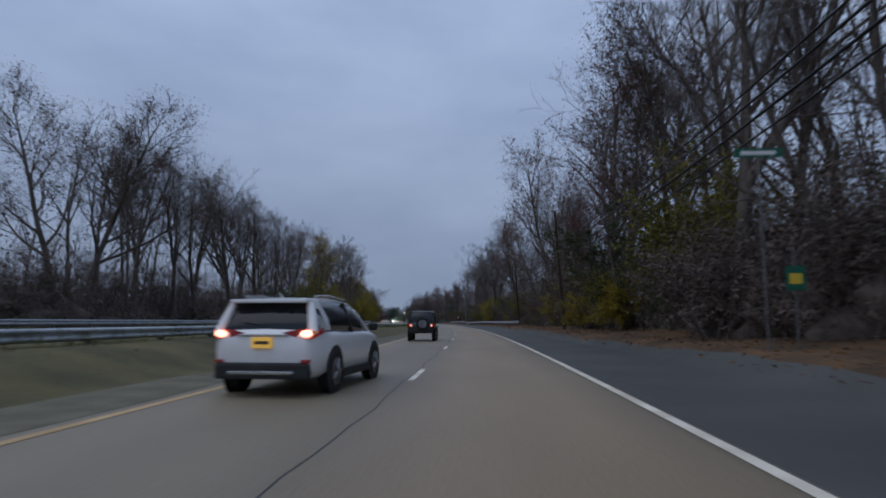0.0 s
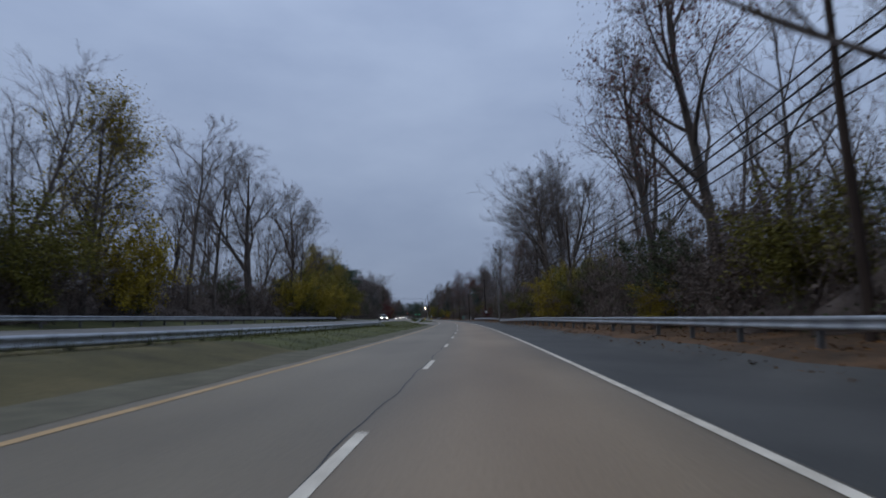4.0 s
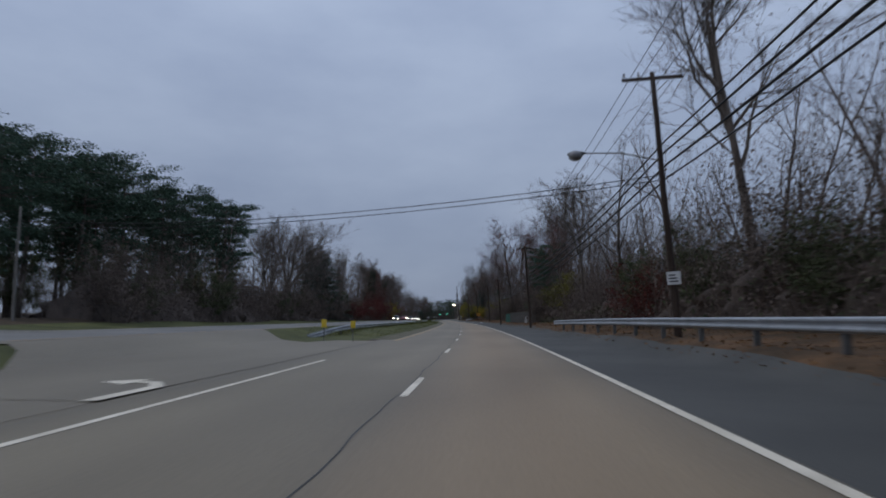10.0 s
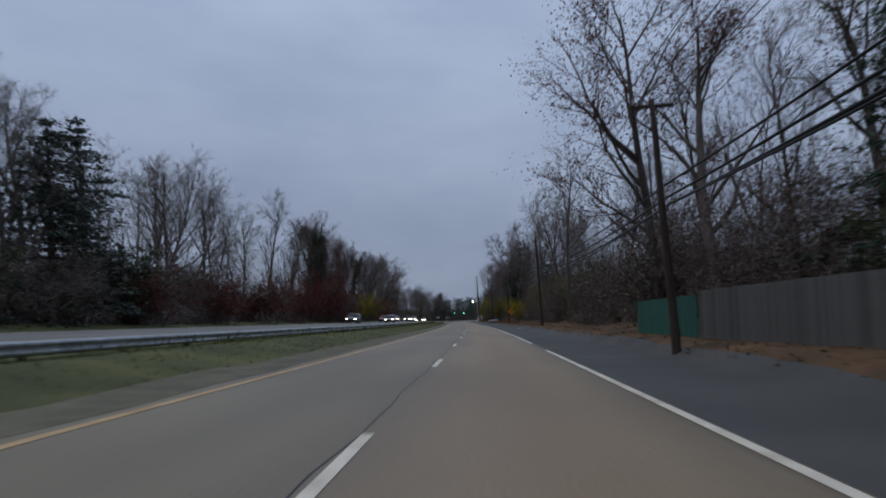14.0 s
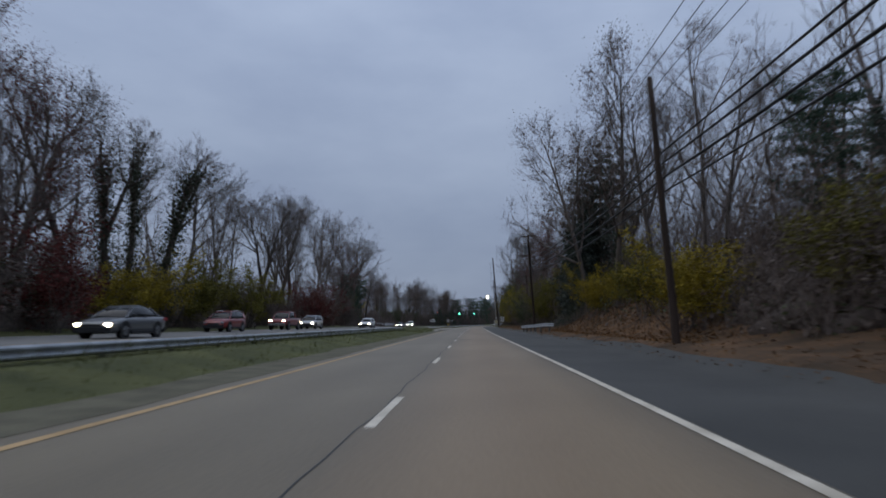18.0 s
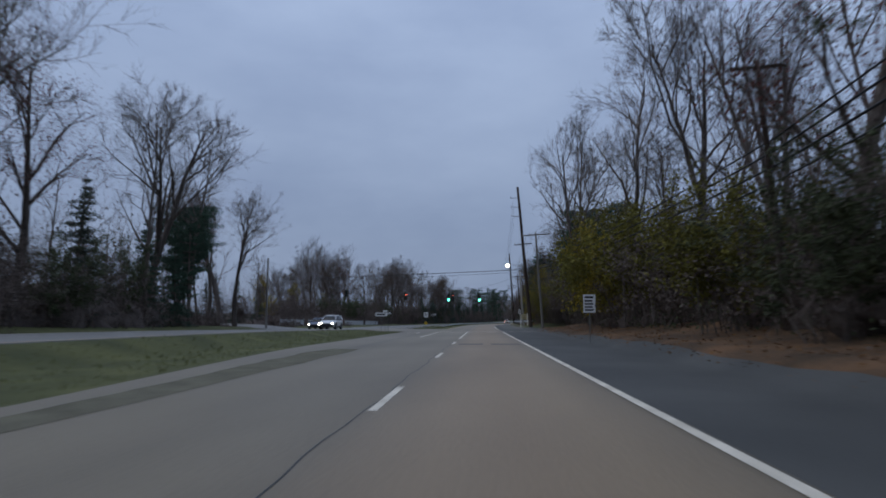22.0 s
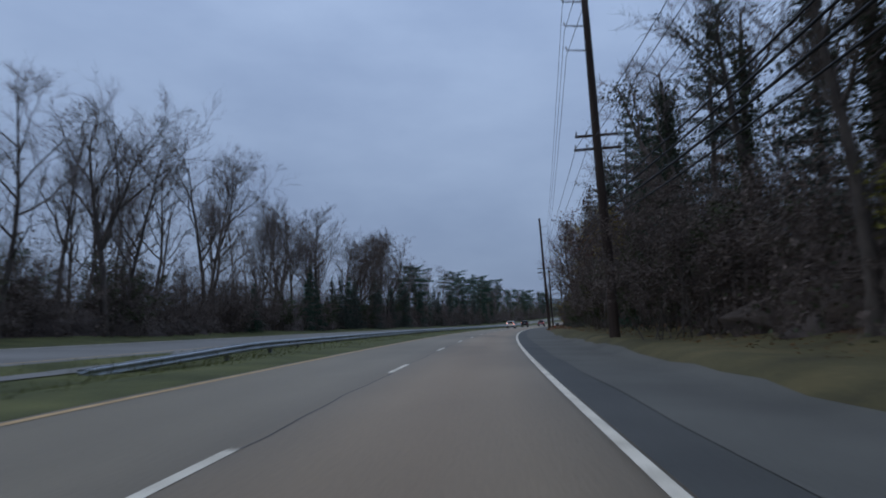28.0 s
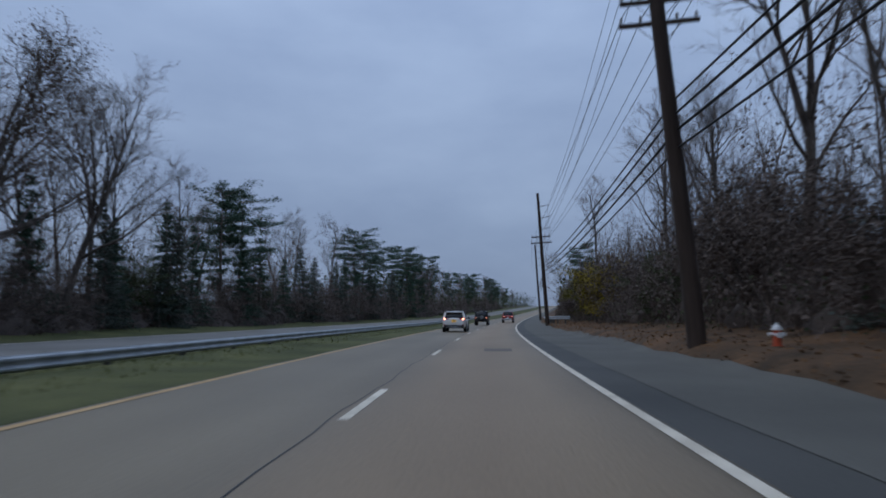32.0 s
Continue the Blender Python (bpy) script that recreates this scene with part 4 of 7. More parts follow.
plant("oak_brown", 656, -46, 10.5)
plant("spruce", 662, -48, 9)
plant("oak_yellow", 676, -44, 9)
plant("spruce", 690, -46, 11)
plant("bare_big", 658, -52, 13)
plant("oak_red", 664, -56, 13)
plant("oak_yellow", 650, -44, 8.5)
plant("bare", 670, -45, 14)
plant("oak_brown", 640, -42, 8)
plant("spruce", 636, -46, 8)
plant("oak_brown", 630, -44, 7.5)
plant("bare", 706, -31.5, 17.5)
plant("bare", 715, -35.2, 18.4)
plant("bare", 720, -32.0, 20.8)
plant("bare", 728, -35.8, 17.7)
plant("bare", 738, -34.5, 18.6)
plant("bare", 746, -33.1, 19.5)
plant("bare", 756, -31.9, 20.3)
plant("bare", 764, -35.5, 21.2)
plant("bare", 774, -34.2, 18.1)
plant("bare", 782, -33.0, 19.0)
plant("bare", 792, -31.7, 19.9)
plant("bare", 800, -35.3, 20.7)
plant("oak_red", 334, 8, 17)
plant("oak_red", 358, 7.5, 20.5)
plant("oak_red", 352, 9, 19)
plant("pine", 336, 10, 13)
plant("dark_bush", 615, 8, 5)
plant("evergreen", 583, 9, 7)
plant("dark_bush", 585, 12, 6)
plant("evergreen", 584, 17, 8)
plant("evergreen", 606, 20, 8)
plant("evergreen", 592, 33, 8)
plant("evergreen", 598, 34, 9)
plant("evergreen", 604, 31, 8)
plant("pine", 590, 37, 14)
plant("pine", 600, 38, 15)
plant("spruce", 595, 40, 12)
plant("spruce", 272, -50, 9)
plant("spruce", 276, -54, 10)
plant("spruce", 268, -47, 8)
plant("evergreen", 271, -41, 6.5)
plant("evergreen", 274, -43, 8)
plant("evergreen", 280, -47, 8)
plant("spruce", 640, -52, 10)
plant("spruce", 645, -58, 11)
plant("spruce", 634, -55, 9)
plant("bare_big", 166, 7.5, 19, fat=1.25)
plant("ivy", 436, -31.5, 21.5)
plant("oak_red", 440, -33, 20.5)
plant("bare_big", 174, 8, 18, fat=1.1)
plant("olive_bush", 608, 8.5, 5.5)
plant("olive_bush", 612, 9, 6)
plant("bare", 606, 12, 13)
plant("bare", 613, 13, 14)
plant("oak_brown", 616, 12, 10)
plant("oak_brown", 668, -50, 15)
plant("oak_brown", 684, -52, 17)
plant("bare_big", 676, -44, 21)
plant("oak_brown", 671, -41, 17)
plant("oak_red", 690, -44, 18)
plant("oak_brown", 700, -40, 18)
plant("oak_brown", 710, -38, 18)
plant("bare_big", 664, -44, 16)
plant("bare_big", 648, -46, 12)
plant("evergreen", 652, -37.0, 5.5)
plant("evergreen", 658, -38.7, 6.4)
plant("evergreen", 664, -40.4, 7.3)
plant("evergreen", 670, -38.1, 5.7)
plant("evergreen", 676, -39.8, 6.6)
plant("evergreen", 682, -37.5, 7.5)
plant("evergreen", 688, -39.2, 5.9)
plant("evergreen", 694, -40.9, 6.8)
plant("evergreen", 700, -38.6, 7.7)
plant("evergreen", 706, -40.3, 6.1)
plant("evergreen", 712, -38.0, 7.0)
plant("evergreen", 718, -39.7, 7.9)
plant("dark_bush", 622, -36.0, 4.0)
plant("dark_bush", 627, -37.7, 4.9)
plant("dark_bush", 632, -39.4, 5.8)
plant("dark_bush", 637, -36.1, 4.7)
plant("dark_bush", 642, -37.8, 5.6)
plant("dark_bush", 647, -39.5, 4.5)
plant("dark_bush", 652, -36.2, 5.4)
plant("dark_bush", 657, -37.9, 4.3)
plant("cedar", 490, 9, 12.6, fat=1.35)
plant("ivy", 479, 11, 14)
plant("spruce", 496, 11, 12)
plant("ivy", 686, 10, 18, fat=1)
plant("oak_brown", 674, 8, 14, fat=1)
plant("oak_red", 740, 7.6, 15)
plant("oak_yellow", 748.5, 8.8, 14.6)
plant("yellow_bush", 470, 7.5, 5.2)
plant("yellow_bush", 466, 8.5, 5)
plant("bare", 52, -31.0, 16.5)
plant("bare_big", 58, -33.3, 18.2)
plant("bare", 63, -35.6, 19.9)
plant("bare", 68, -31.9, 17.6)
plant("bare_big", 74, -34.2, 19.3)
plant("bare", 80, -36.5, 17.0)
plant("bare", 85, -32.8, 18.7)
plant("bare_big", 90, -35.1, 20.4)
plant("bare", 96, -31.4, 18.1)
plant("bare", 102, -33.7, 19.8)
plant("bare_big", 107, -36.0, 17.5)
plant("bare", 112, -32.3, 19.2)
plant("bare", 118, -34.6, 16.9)
plant("bare_big", 124, -36.9, 18.6)
plant("bare", 129, -33.2, 20.3)
plant("bare", 134, -35.5, 18.0)
plant("cedar", 486, 9.5, 12.5, fat=1.35)
plant("cedar", 483.5, 8.5, 11.5, fat=1.3)
plant("oak_red", 306, 9, 13)
for k in range(15):
    plant("bare", 326 + 5.6 * k, -33 - 4 * abs(math.sin(k * 1.9)), 15.5 + 3 * abs(math.sin(k * 2.7)))
for k in range(9):
    plant("dark_bush" if k % 2 else "evergreen", 325 + 8 * k, -31.5 - 1.5 * abs(math.sin(k * 2.2)), 5 + 2 * abs(math.sin(k * 1.3)))
plant("oak_yellow", 712, 8.4, 10.5)

for s, d, h in ((15, 8.5, 22), (21, 12, 23), (26, 8, 22), (31, 13, 23), (36, 12, 22)):
    plant("bare_big" if h == 22 else "oak_brown", s, d, h)

for s, d, h in ((684, 5.8, 8), (690, 7.0, 9.5), (697, 9.0, 10), (703, 7.4, 9), (710, 6.8, 8), (718, 6.8, 7.5), (726, 7.2, 7)):
    plant("tall_brush", s, d + 0.6, h)
for s, d, h in ((694, 11, 20), (716, 11.5, 20.5), (732.7, 12.8, 25.9), (760.7, 12.5, 26.8), (755.5, 13.5, 24.5), (765, 11.6, 24)):
    plant("tall_spruce", s, d, h)
for s, d, h in ((496.5, 12, 17), (492.5, 12.4, 20), (488, 12.2, 21), (484, 12.6, 21), (494.5, 11, 17), (490, 10.8, 20), (486, 11, 21)):
    plant("tall_spruce", s, d, h)
for s, d, h in ((503, 9.5, 8), (507, 9, 7), (511, 9, 6.5)):
    plant("olive_bush", s, d, h)
for s, d, h in ((43, 7.6, 12), (50, 8.2, 11), (58, 8.4, 11.5), (66, 9, 10)):
    plant("oak_red", s, d, h)
for s, d, h in ((603, 14.5, 17), (608, 16.5, 18), (613.5, 14.5, 17)):
    plant("pine", s, d, h)
for s, d, h in ((431, -29.5, 10), (436, -30, 11.5), (443, -29.5, 11), (448, -30.5, 12), (459.5, -29, 8)):
    plant("oak_red", s, d, h)
# low growth all along the foot of both woods
_low = random.Random(41)
for k in range(150):
    s = 8 + 5.6 * k + _low.uniform(-1.5, 1.5)
    if 578 < s < 604 or 440 < s < 486:
        continue
    plant(_low.choices(("tall_brush", "dark_bush", "evergreen", "olive_bush"), (8, 5, 5, 1))[0], s, _low.uniform(9.0, 10.8), _low.uniform(4.4, 7.2), fat=1.15)
for k in range(95):
    s = 20 + 9.5 * k + _low.uniform(-3, 3)
    if 232 < s < 272 or 570 < s < 650:
        continue
    plant(_low.choices(("tall_brush", "evergreen", "olive_bush"), (10, 5, 1))[0], s, -_low.uniform(31, 33), _low.uniform(4.5, 7.5), fat=1.2)

# shrubs
for s, d, h, kind in ((605.5, 9.5, 5, "dark_bush"), (607, 12.5, 6, "evergreen"), (606, 15.5, 6, "dark_bush"), (609, 10, 5.5, "evergreen"), (611, 13, 7, "evergreen"), (614.5, 10, 6, "evergreen"), (606.5, 18.5, 6, "evergreen"), (585, 9.5, 5, "dark_bush"), (584, 14, 6, "evergreen")):
    plant(kind, s, d, h)
for s, d, h, kind in ((43, 7.5, 4.5, "yellow_bush"), (52, 7, 3.4, "yellow_bush"), (72, 8.4, 4.4, "yellow_bush"), (74.5, 9.5, 5, "yellow_bush"), (88, 8.2, 3.2, "yellow_bush"), (30, 9.5, 9, "olive_bush"), (84, 8.5, 5, "dark_bush"), (124, 7.5, 3, "yellow_bush"), (172, 8, 6.4, "yellow_bush"), (165, 9, 6.8, "olive_bush"), (158, 8.5, 7, "yellow_bush"), (150, 9, 6.5, "olive_bush"), (182, 7.5, 5, "olive_bush"), (144, 9, 6, "evergreen"), (24, 7, 4.6, "dark_bush"), (33, 8, 5, "evergreen")):
    plant(kind, s, d, h)
for s, d, h, kind in ((265, 8, 4, "crimson_bush"), (318, 7, 4.4, "dark_bush"), (402, 7.5, 4, "dark_bush"), (446, 7, 4.6, "yellow_bush"), (455, 7.5, 5.2, "olive_bush"), (500, 7.5, 6, "olive_bush"), (516, 7.5, 6, "evergreen"), (524, 8, 7, "evergreen"), (532, 7, 6, "evergreen"), (540, 7.5, 6.5, "olive_bush")):
    plant(kind, s, d, h)
for s, d, h, kind in ((550, 8.4, 6.5, "dark_bush"), (554, 8.4, 8, "olive_bush"), (558.5, 8.8, 8.8, "olive_bush"), (563.5, 8.4, 9, "yellow_bush"), (568, 8.8, 9.8, "olive_bush"), (573, 9, 8.6, "olive_bush"), (578, 9, 8, "evergreen"), (620, 7.5, 7, "olive_bush"), (626, 8, 7, "yellow_bush"), (640, 7, 5, "evergreen"), (648, 7.5, 6, "evergreen"), (668, 9.5, 6, "olive_bush"), (682, 8, 6, "dark_bush"), (692, 7.5, 6, "evergreen"), (712, 7, 5, "evergreen"), (735, 7, 3.6, "evergreen"), (748, 7.5, 4, "evergreen")):
    plant(kind, s, d, h)
for s, d, h, kind in ((760, 8, 5, "evergreen"), (810, 8, 6, "yellow_bush"), (820, 9, 6, "olive_bush"), (790, 9, 5, "evergreen"), (832, 8, 5, "dark_bush"), (128, -31, 9, "olive_bush"), (140, -32, 10, "yellow_bush"), (112, -31, 7, "olive_bush"), (190, -30, 8, "yellow_bush"), (196, -31, 9, "olive_bush"), (203, -30, 8, "yellow_bush"), (210, -31, 9, "olive_bush"), (217, -30, 8.5, "yellow_bush"), (224, -31, 10, "olive_bush"), (231, -31, 10, "olive_bush"), (238, -30, 9, "yellow_bush")):
    plant(kind, s, d, h)
for s, d, h, kind in ((362, -29, 5, "dark_bush"), (372, -29, 4.5, "crimson_bush"), (386, -28.5, 5, "crimson_bush"), (400, -28.5, 6, "crimson_bush"), (415, -28, 6, "crimson_bush"), (430, -29, 8, "crimson_bush"), (440, -29, 8.5, "crimson_bush"), (448, -28.5, 7, "dark_bush"), (456, -28.5, 7, "crimson_bush"), (466, -28, 6, "yellow_bush"), (478, -29, 7, "olive_bush"), (490, -29, 7.5, "olive_bush"), (502, -29, 6, "dark_bush"), (515, -28.5, 7, "crimson_bush"), (524, -28.5, 7, "crimson_bush"), (534, -29, 7, "dark_bush")):
    plant(kind, s, d, h)
for s, d, h, kind in ((545, -29, 6, "dark_bush"), (556, -30, 7, "evergreen"), (566, -32, 8, "evergreen"), (640, -46, 6, "yellow_bush"), (655, -48, 5, "olive_bush"), (620, -44, 5, "dark_bush"), (690, -31, 5, "dark_bush"), (706, -31, 5, "dark_bush"), (722, -31, 5, "dark_bush"), (738, -31, 5, "evergreen"), (752, -30, 5, "evergreen"), (775, -31, 6, "evergreen")):
    plant(kind, s, d, h)


for k in range(16):
    plant("pine", 271 + 3.5 * k + 1.3 * math.sin(k * 2.1), -37.5 - 6 * abs(math.sin(k * 1.7)), 14.5 + 2.6 * math.sin(k * 1.13) ** 2 + 0.12 * k)
for s, d, h in ((277, -39, 7), (284, -37, 8), (292, -38, 8), (300, -37, 8), (309, -37, 8), (318, -37, 7)):
    plant("evergreen", s, d, h)


for k in range(34):
    plant("pine" if k % 3 else "oak_brown", 930 + 11 * k, (-33 - 9 * abs(math.sin(k * 2.3))) if k % 2 else (11 + 14 * abs(math.sin(k * 1.7))), 19 + 5 * abs(math.sin(k * 0.9)))


# ---- woods behind, and undergrowth ----
def woods(name, seed, count, s_range, d_of, h_range, label, thin):
    """Many leafless trees in one mesh, farther in than those that stand apart."""
    rng = random.Random(seed)
    packs = []
    for i in range(3):
        g = broadleaf(seed + 300 + i, 20, limbs=9, subs=4, twigs=thin, tips=4, clear=0.34, reach=0.34, radius=0.0115, fork=0)
        v = np.array([tuple(p) for p in g.v[0]] + [tuple(p) for p in g.v[1]], np.float32)
        t = np.array(g.t[0] + [tuple(k + len(g.v[0]) for k in f) for f in g.t[1]], np.int32)
        packs.append((v, t))
    vs, ts, base = [], [], 0
    for _ in range(count):
        s = rng.uniform(*s_range)
        d = d_of(rng)
        if (586 < s < 606 and d < 32) or (238 < s < 262 and d < 0):
            continue
        v, t = packs[rng.randrange(3)]
        k = rng.uniform(*h_range) / 20
        a = rng.uniform(0, 6.283)
        p = spot(s, d)
        c, n = math.cos(a) * k, math.sin(a) * k
        vs.append(np.stack([v[:, 0] * c - v[:, 1] * n + p.x, v[:, 0] * n + v[:, 1] * c + p.y, v[:, 2] * k + p.z], -1))
        ts.append(t + base)
        base += len(v)
    ob = put(name, tri_mesh(name, np.concatenate(vs), np.concatenate(ts)), TWIG)
    return tagged(ob, label, "woods", kind="stuff")


# trees of the wood's edge between those that stand out
_edge = random.Random(77)
for k in range(120):
    s = 12 + 7.0 * k + _edge.uniform(-2, 2)
    d = _edge.uniform(8.5, 15)
    if 580 < s < 612 or 692 < s < 765 or any(abs(s - a) < 2.2 and abs(d - b) < 3 for a, b in TAKEN):
        continue
    tall = _edge.uniform(17, 23)
    kind = _edge.choices(("bare", "bare_big", "oak_brown", "oak_red"), (6, 1, 2, 1))[0]
    plant("bare" if 670 < s < 692 else kind, s, d, tall)
for k in range(70):
    s = 30 + 12 * k + _edge.uniform(-4, 4)
    d = _edge.uniform(-40, -32)
    if 570 < s < 660 or 236 < s < 300 or any(abs(s - a) < 3 and abs(d - b) < 3 for a, b in TAKEN):
        continue
    plant(_edge.choices(("bare", "bare_big", "oak_brown"), (6, 1, 2))[0], s, d, _edge.uniform(14, 20))
woods("woods_behind", 3, 250, (5, 900), lambda r: 15 + 24 * r.random() ** 1.2, (16, 23), "dense leafless woods rising behind the verge", 3)
woods("woods_across", 4, 250, (5, 1100), lambda r: -(36 + 30 * r.random() ** 1.2), (14, 20), "leafless woods across the far carriageway", 3)


def saplings(name, seed, count, s_range, d_of, h_range, label):
    """Thin young stems with side twigs, close together, in one mesh."""
    r = np.random.RandomState(seed)
    s = r.uniform(*s_range, count)
    d = d_of(r.uniform(0, 1, count))
    ok = ~(((s > 584) & (s < 606) & (d < 34)) | ((s > 236) & (s < 268) & (d < 0)) | ((s > 600) & (s < 680) & (d < 0) & (d > -46)))
    s, d = s[ok], d[ok]
    n = len(s)
    foot = spots(s, d, land(s, d) - 0.2)
    h = r.uniform(*h_range, n) * (0.75 + 0.25 * np.sin(s * 0.11) + 0.12 * np.sin(s * 0.43))
    top = foot + np.stack([r.normal(0, 0.09, n) * h, r.normal(0, 0.09, n) * h, h], -1)
    p, q, w = [foot], [top], [0.010 + 0.0030 * h]
    for _ in range(16):
        k = r.uniform(0.3, 0.99, n)[:, None]
        a = foot + (top - foot) * k
        ln = (0.9 + 1.6 * (1 - k)) * r.uniform(0.5, 1.2, (n, 1))
        out = r.normal(0, 1, (n, 3)) * np.array([0.55, 0.55, 0.25]) + np.array([0, 0, 0.75])
        p.append(a)
        q.append(a + out * ln)
        w.append(np.full(n, 0.013))
    p, q, w = np.concatenate(p), np.concatenate(q), np.concatenate(w)[:, None]
    ring = [p + np.array([math.cos(a), math.sin(a), 0.0]) * w for a in (0.3, 2.394, 4.489)]
    v = np.stack([*ring, q], 1).reshape(-1, 3)
    i = np.arange(len(p))[:, None] * 4
    t = np.concatenate([np.concatenate([i, i + 1, i + 3], 1), np.concatenate([i + 1, i + 2, i + 3], 1), np.concatenate([i + 2, i, i + 3], 1)])
    return tagged(put(name, tri_mesh(name, v, t), TWIG), label, "woods", kind="stuff")


saplings("saplings", 8, 9000, (-5, 900), lambda u: 11.5 + 20 * u ** 1.2, (6, 12), "crowded thin leafless saplings behind the thicket")
saplings("far_saplings", 9, 9000, (10, 1150), lambda u: -(33 + 24 * u ** 1.2), (5, 12), "crowded thin leafless saplings across the far carriageway")


def undergrowth(name, seed, count, s_range, d_of, top_of, size, material, label, stems=0.0, skip=None, lying=1.0):
    """A thicket of small leaves and stems in one mesh."""
    r = np.random.RandomState(seed)
    s = r.uniform(*s_range, count)
    d = d_of(r, count)
    keep = ~skip(s, d) if skip else np.ones(count, bool)
    s, d = s[keep], d[keep]
    n = len(s)
    top = top_of(s, d)
    z = land(s, d) + top * r.uniform(0, 1, n) ** 1.15
    c = spots(s, d, z)
    a = r.normal(size=(n, 3)) * np.array([1, 1, lying])
    a /= np.linalg.norm(a, axis=1)[:, None]
    b = np.cross(a, r.normal(size=(n, 3)) * np.array([lying, lying, 1]))
    b /= np.linalg.norm(b, axis=1)[:, None]
    k = (size * r.uniform(0.5, 1.35, n))[:, None]
    thin = r.uniform(size=n) < stems
    a[thin] = a[thin] * 0.35 + np.array([0, 0, 1.0])
    la, lb = np.where(thin[:, None], k * 3.2, k), np.where(thin[:, None], 0.03, k * 0.62)
    v = np.stack([c - a * la * 0.5, c + b * lb * 0.5, c + a * la * 0.5, c - b * lb * 0.5], 1).reshape(-1, 3)
    i = np.arange(n)[:, None] * 4
    t = np.concatenate([np.concatenate([i, i + 1, i + 2], 1), np.concatenate([i, i + 2, i + 3], 1)])
    ob = put(name, tri_mesh(name, v, t), material)
    return tagged(ob, label, "undergrowth", kind="stuff")


def wavy(lo, hi, f):
    return lambda s, d: lo + (hi - lo) * (0.5 + 0.25 * np.sin(s * f) + 0.25 * np.sin(s * f * 2.7 + 1.3))


no_junction = lambda s, d: ((s > 587) & (s < 604.5)) | ((s > 234) & (s < 276) & (d < 0))
def brush_bank(name, s0, s1, d_of, top_of, depth, count, size, material, backing_label, label, core=0.3):
    """A thicket: a lumpy added shell whose dark colour stands for inner shade, and over it a coat of small leaves and
    stems that breaks up its skin and crest.
    """
    def skin(s, u, r):
        a = u * math.pi
        d = d_of(s) - depth * np.cos(a) * (1 + 0.25 * np.sin(s * 1.7 + u * 9))
        top = top_of(s, d) * np.sin(a) ** 0.7 * (1 + 0.12 * np.sin(s * 2.3) + 0.1 * np.sin(s * 0.71 + 2))
        return d, top, np.sin(a)

    r = np.random.RandomState(len(name))
    s, u = np.arange(s0, s1, 0.6), np.linspace(0, 1, 15)
    ss, uu = np.meshgrid(s, u, indexing="ij")
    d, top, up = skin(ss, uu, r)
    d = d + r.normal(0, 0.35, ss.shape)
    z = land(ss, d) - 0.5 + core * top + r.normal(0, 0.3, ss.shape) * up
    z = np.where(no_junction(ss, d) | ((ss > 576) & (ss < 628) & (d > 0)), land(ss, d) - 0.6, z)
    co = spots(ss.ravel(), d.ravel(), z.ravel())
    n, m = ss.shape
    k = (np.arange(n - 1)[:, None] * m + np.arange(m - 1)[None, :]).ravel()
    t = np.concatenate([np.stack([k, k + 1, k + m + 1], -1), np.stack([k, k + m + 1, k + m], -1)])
    tagged(put(name + "_heart", tri_mesh(name + "_heart", co, t), SHADE_BACKING), backing_label, "undergrowth", kind="stuff")
    s = r.uniform(s0, s1, count)
    u = r.uniform(0.0, 0.62, count)
    u = 1 - u if d_of(0.0) < 0 else u
    d, top, up = skin(s, u, r)
    d = d + r.normal(0, 0.5, count)
    z = land(s, d) - 0.3 + top * (core * r.uniform(0, 1, count) + (1 - core) * np.abs(r.normal(0, 0.75, count))) * 1.05 + np.abs(r.normal(0, 0.25, count))
    ok = ~no_junction(s, d)
    s, d, z = s[ok], d[ok], z[ok]
    n = len(s)
    c = spots(s, d, z)
    a = r.normal(size=(n, 3))
    a /= np.linalg.norm(a, axis=1)[:, None]
    b = np.cross(a, r.normal(size=(n, 3)))
    b /= np.linalg.norm(b, axis=1)[:, None]
    k = (size * r.uniform(0.5, 1.4, n))[:, None]
    thin = r.uniform(size=n) < 0.55
    a[thin] = a[thin] * 0.75 + np.array([0, 0, 0.8])
    la, lb = np.where(thin[:, None], k * 8.0, k * 1.3), np.where(thin[:, None], 0.034, k * 0.9)
    v = np.stack([c - a * la * 0.45 - b * lb * 0.5, c - a * la * 0.45 + b * lb * 0.5, c + a * la * 0.55], 1).reshape(-1, 3)
    t = np.arange(3 * n).reshape(-1, 3)
    return tagged(put(name, tri_mesh(name, v, t), material), label, "undergrowth", kind="stuff")


no_junction = lambda s, d: ((s > 587) & (s < 604.5)) | ((s > 234) & (s < 276) & (d < 0))
# backing brown, darker than the brush: the thicket's inner shade as colour
SHADE_BACKING = mat("brush_heart", (0.056, 0.044, 0.039), (0.130, 0.104, 0.090), 1.1, 0.95, 1.0, 9)
low_right, low_left = wavy(4.6, 7.6, 0.083), wavy(4.2, 7.0, 0.07)
brush_bank("thicket", -20, 900, lambda s: 11.5 + 0.9 * np.sin(s * 0.21) + 3.2 * smooth_step(440, 455, s) * (1 - smooth_step(474, 488, s)), lambda s, d: low_right(s, d) * (1 + 0.2 * smooth_step(228, 255, s) * (1 - smooth_step(305, 325, s)) + 0.4 * smooth_step(685, 700, s) * (1 - smooth_step(755, 770, s))), 2.8, 620000, 0.115, BRUSH, "added backing shell, dark with painted shade, inside the roadside thicket", "dark brown thicket along the wooded bank", core=0.34)
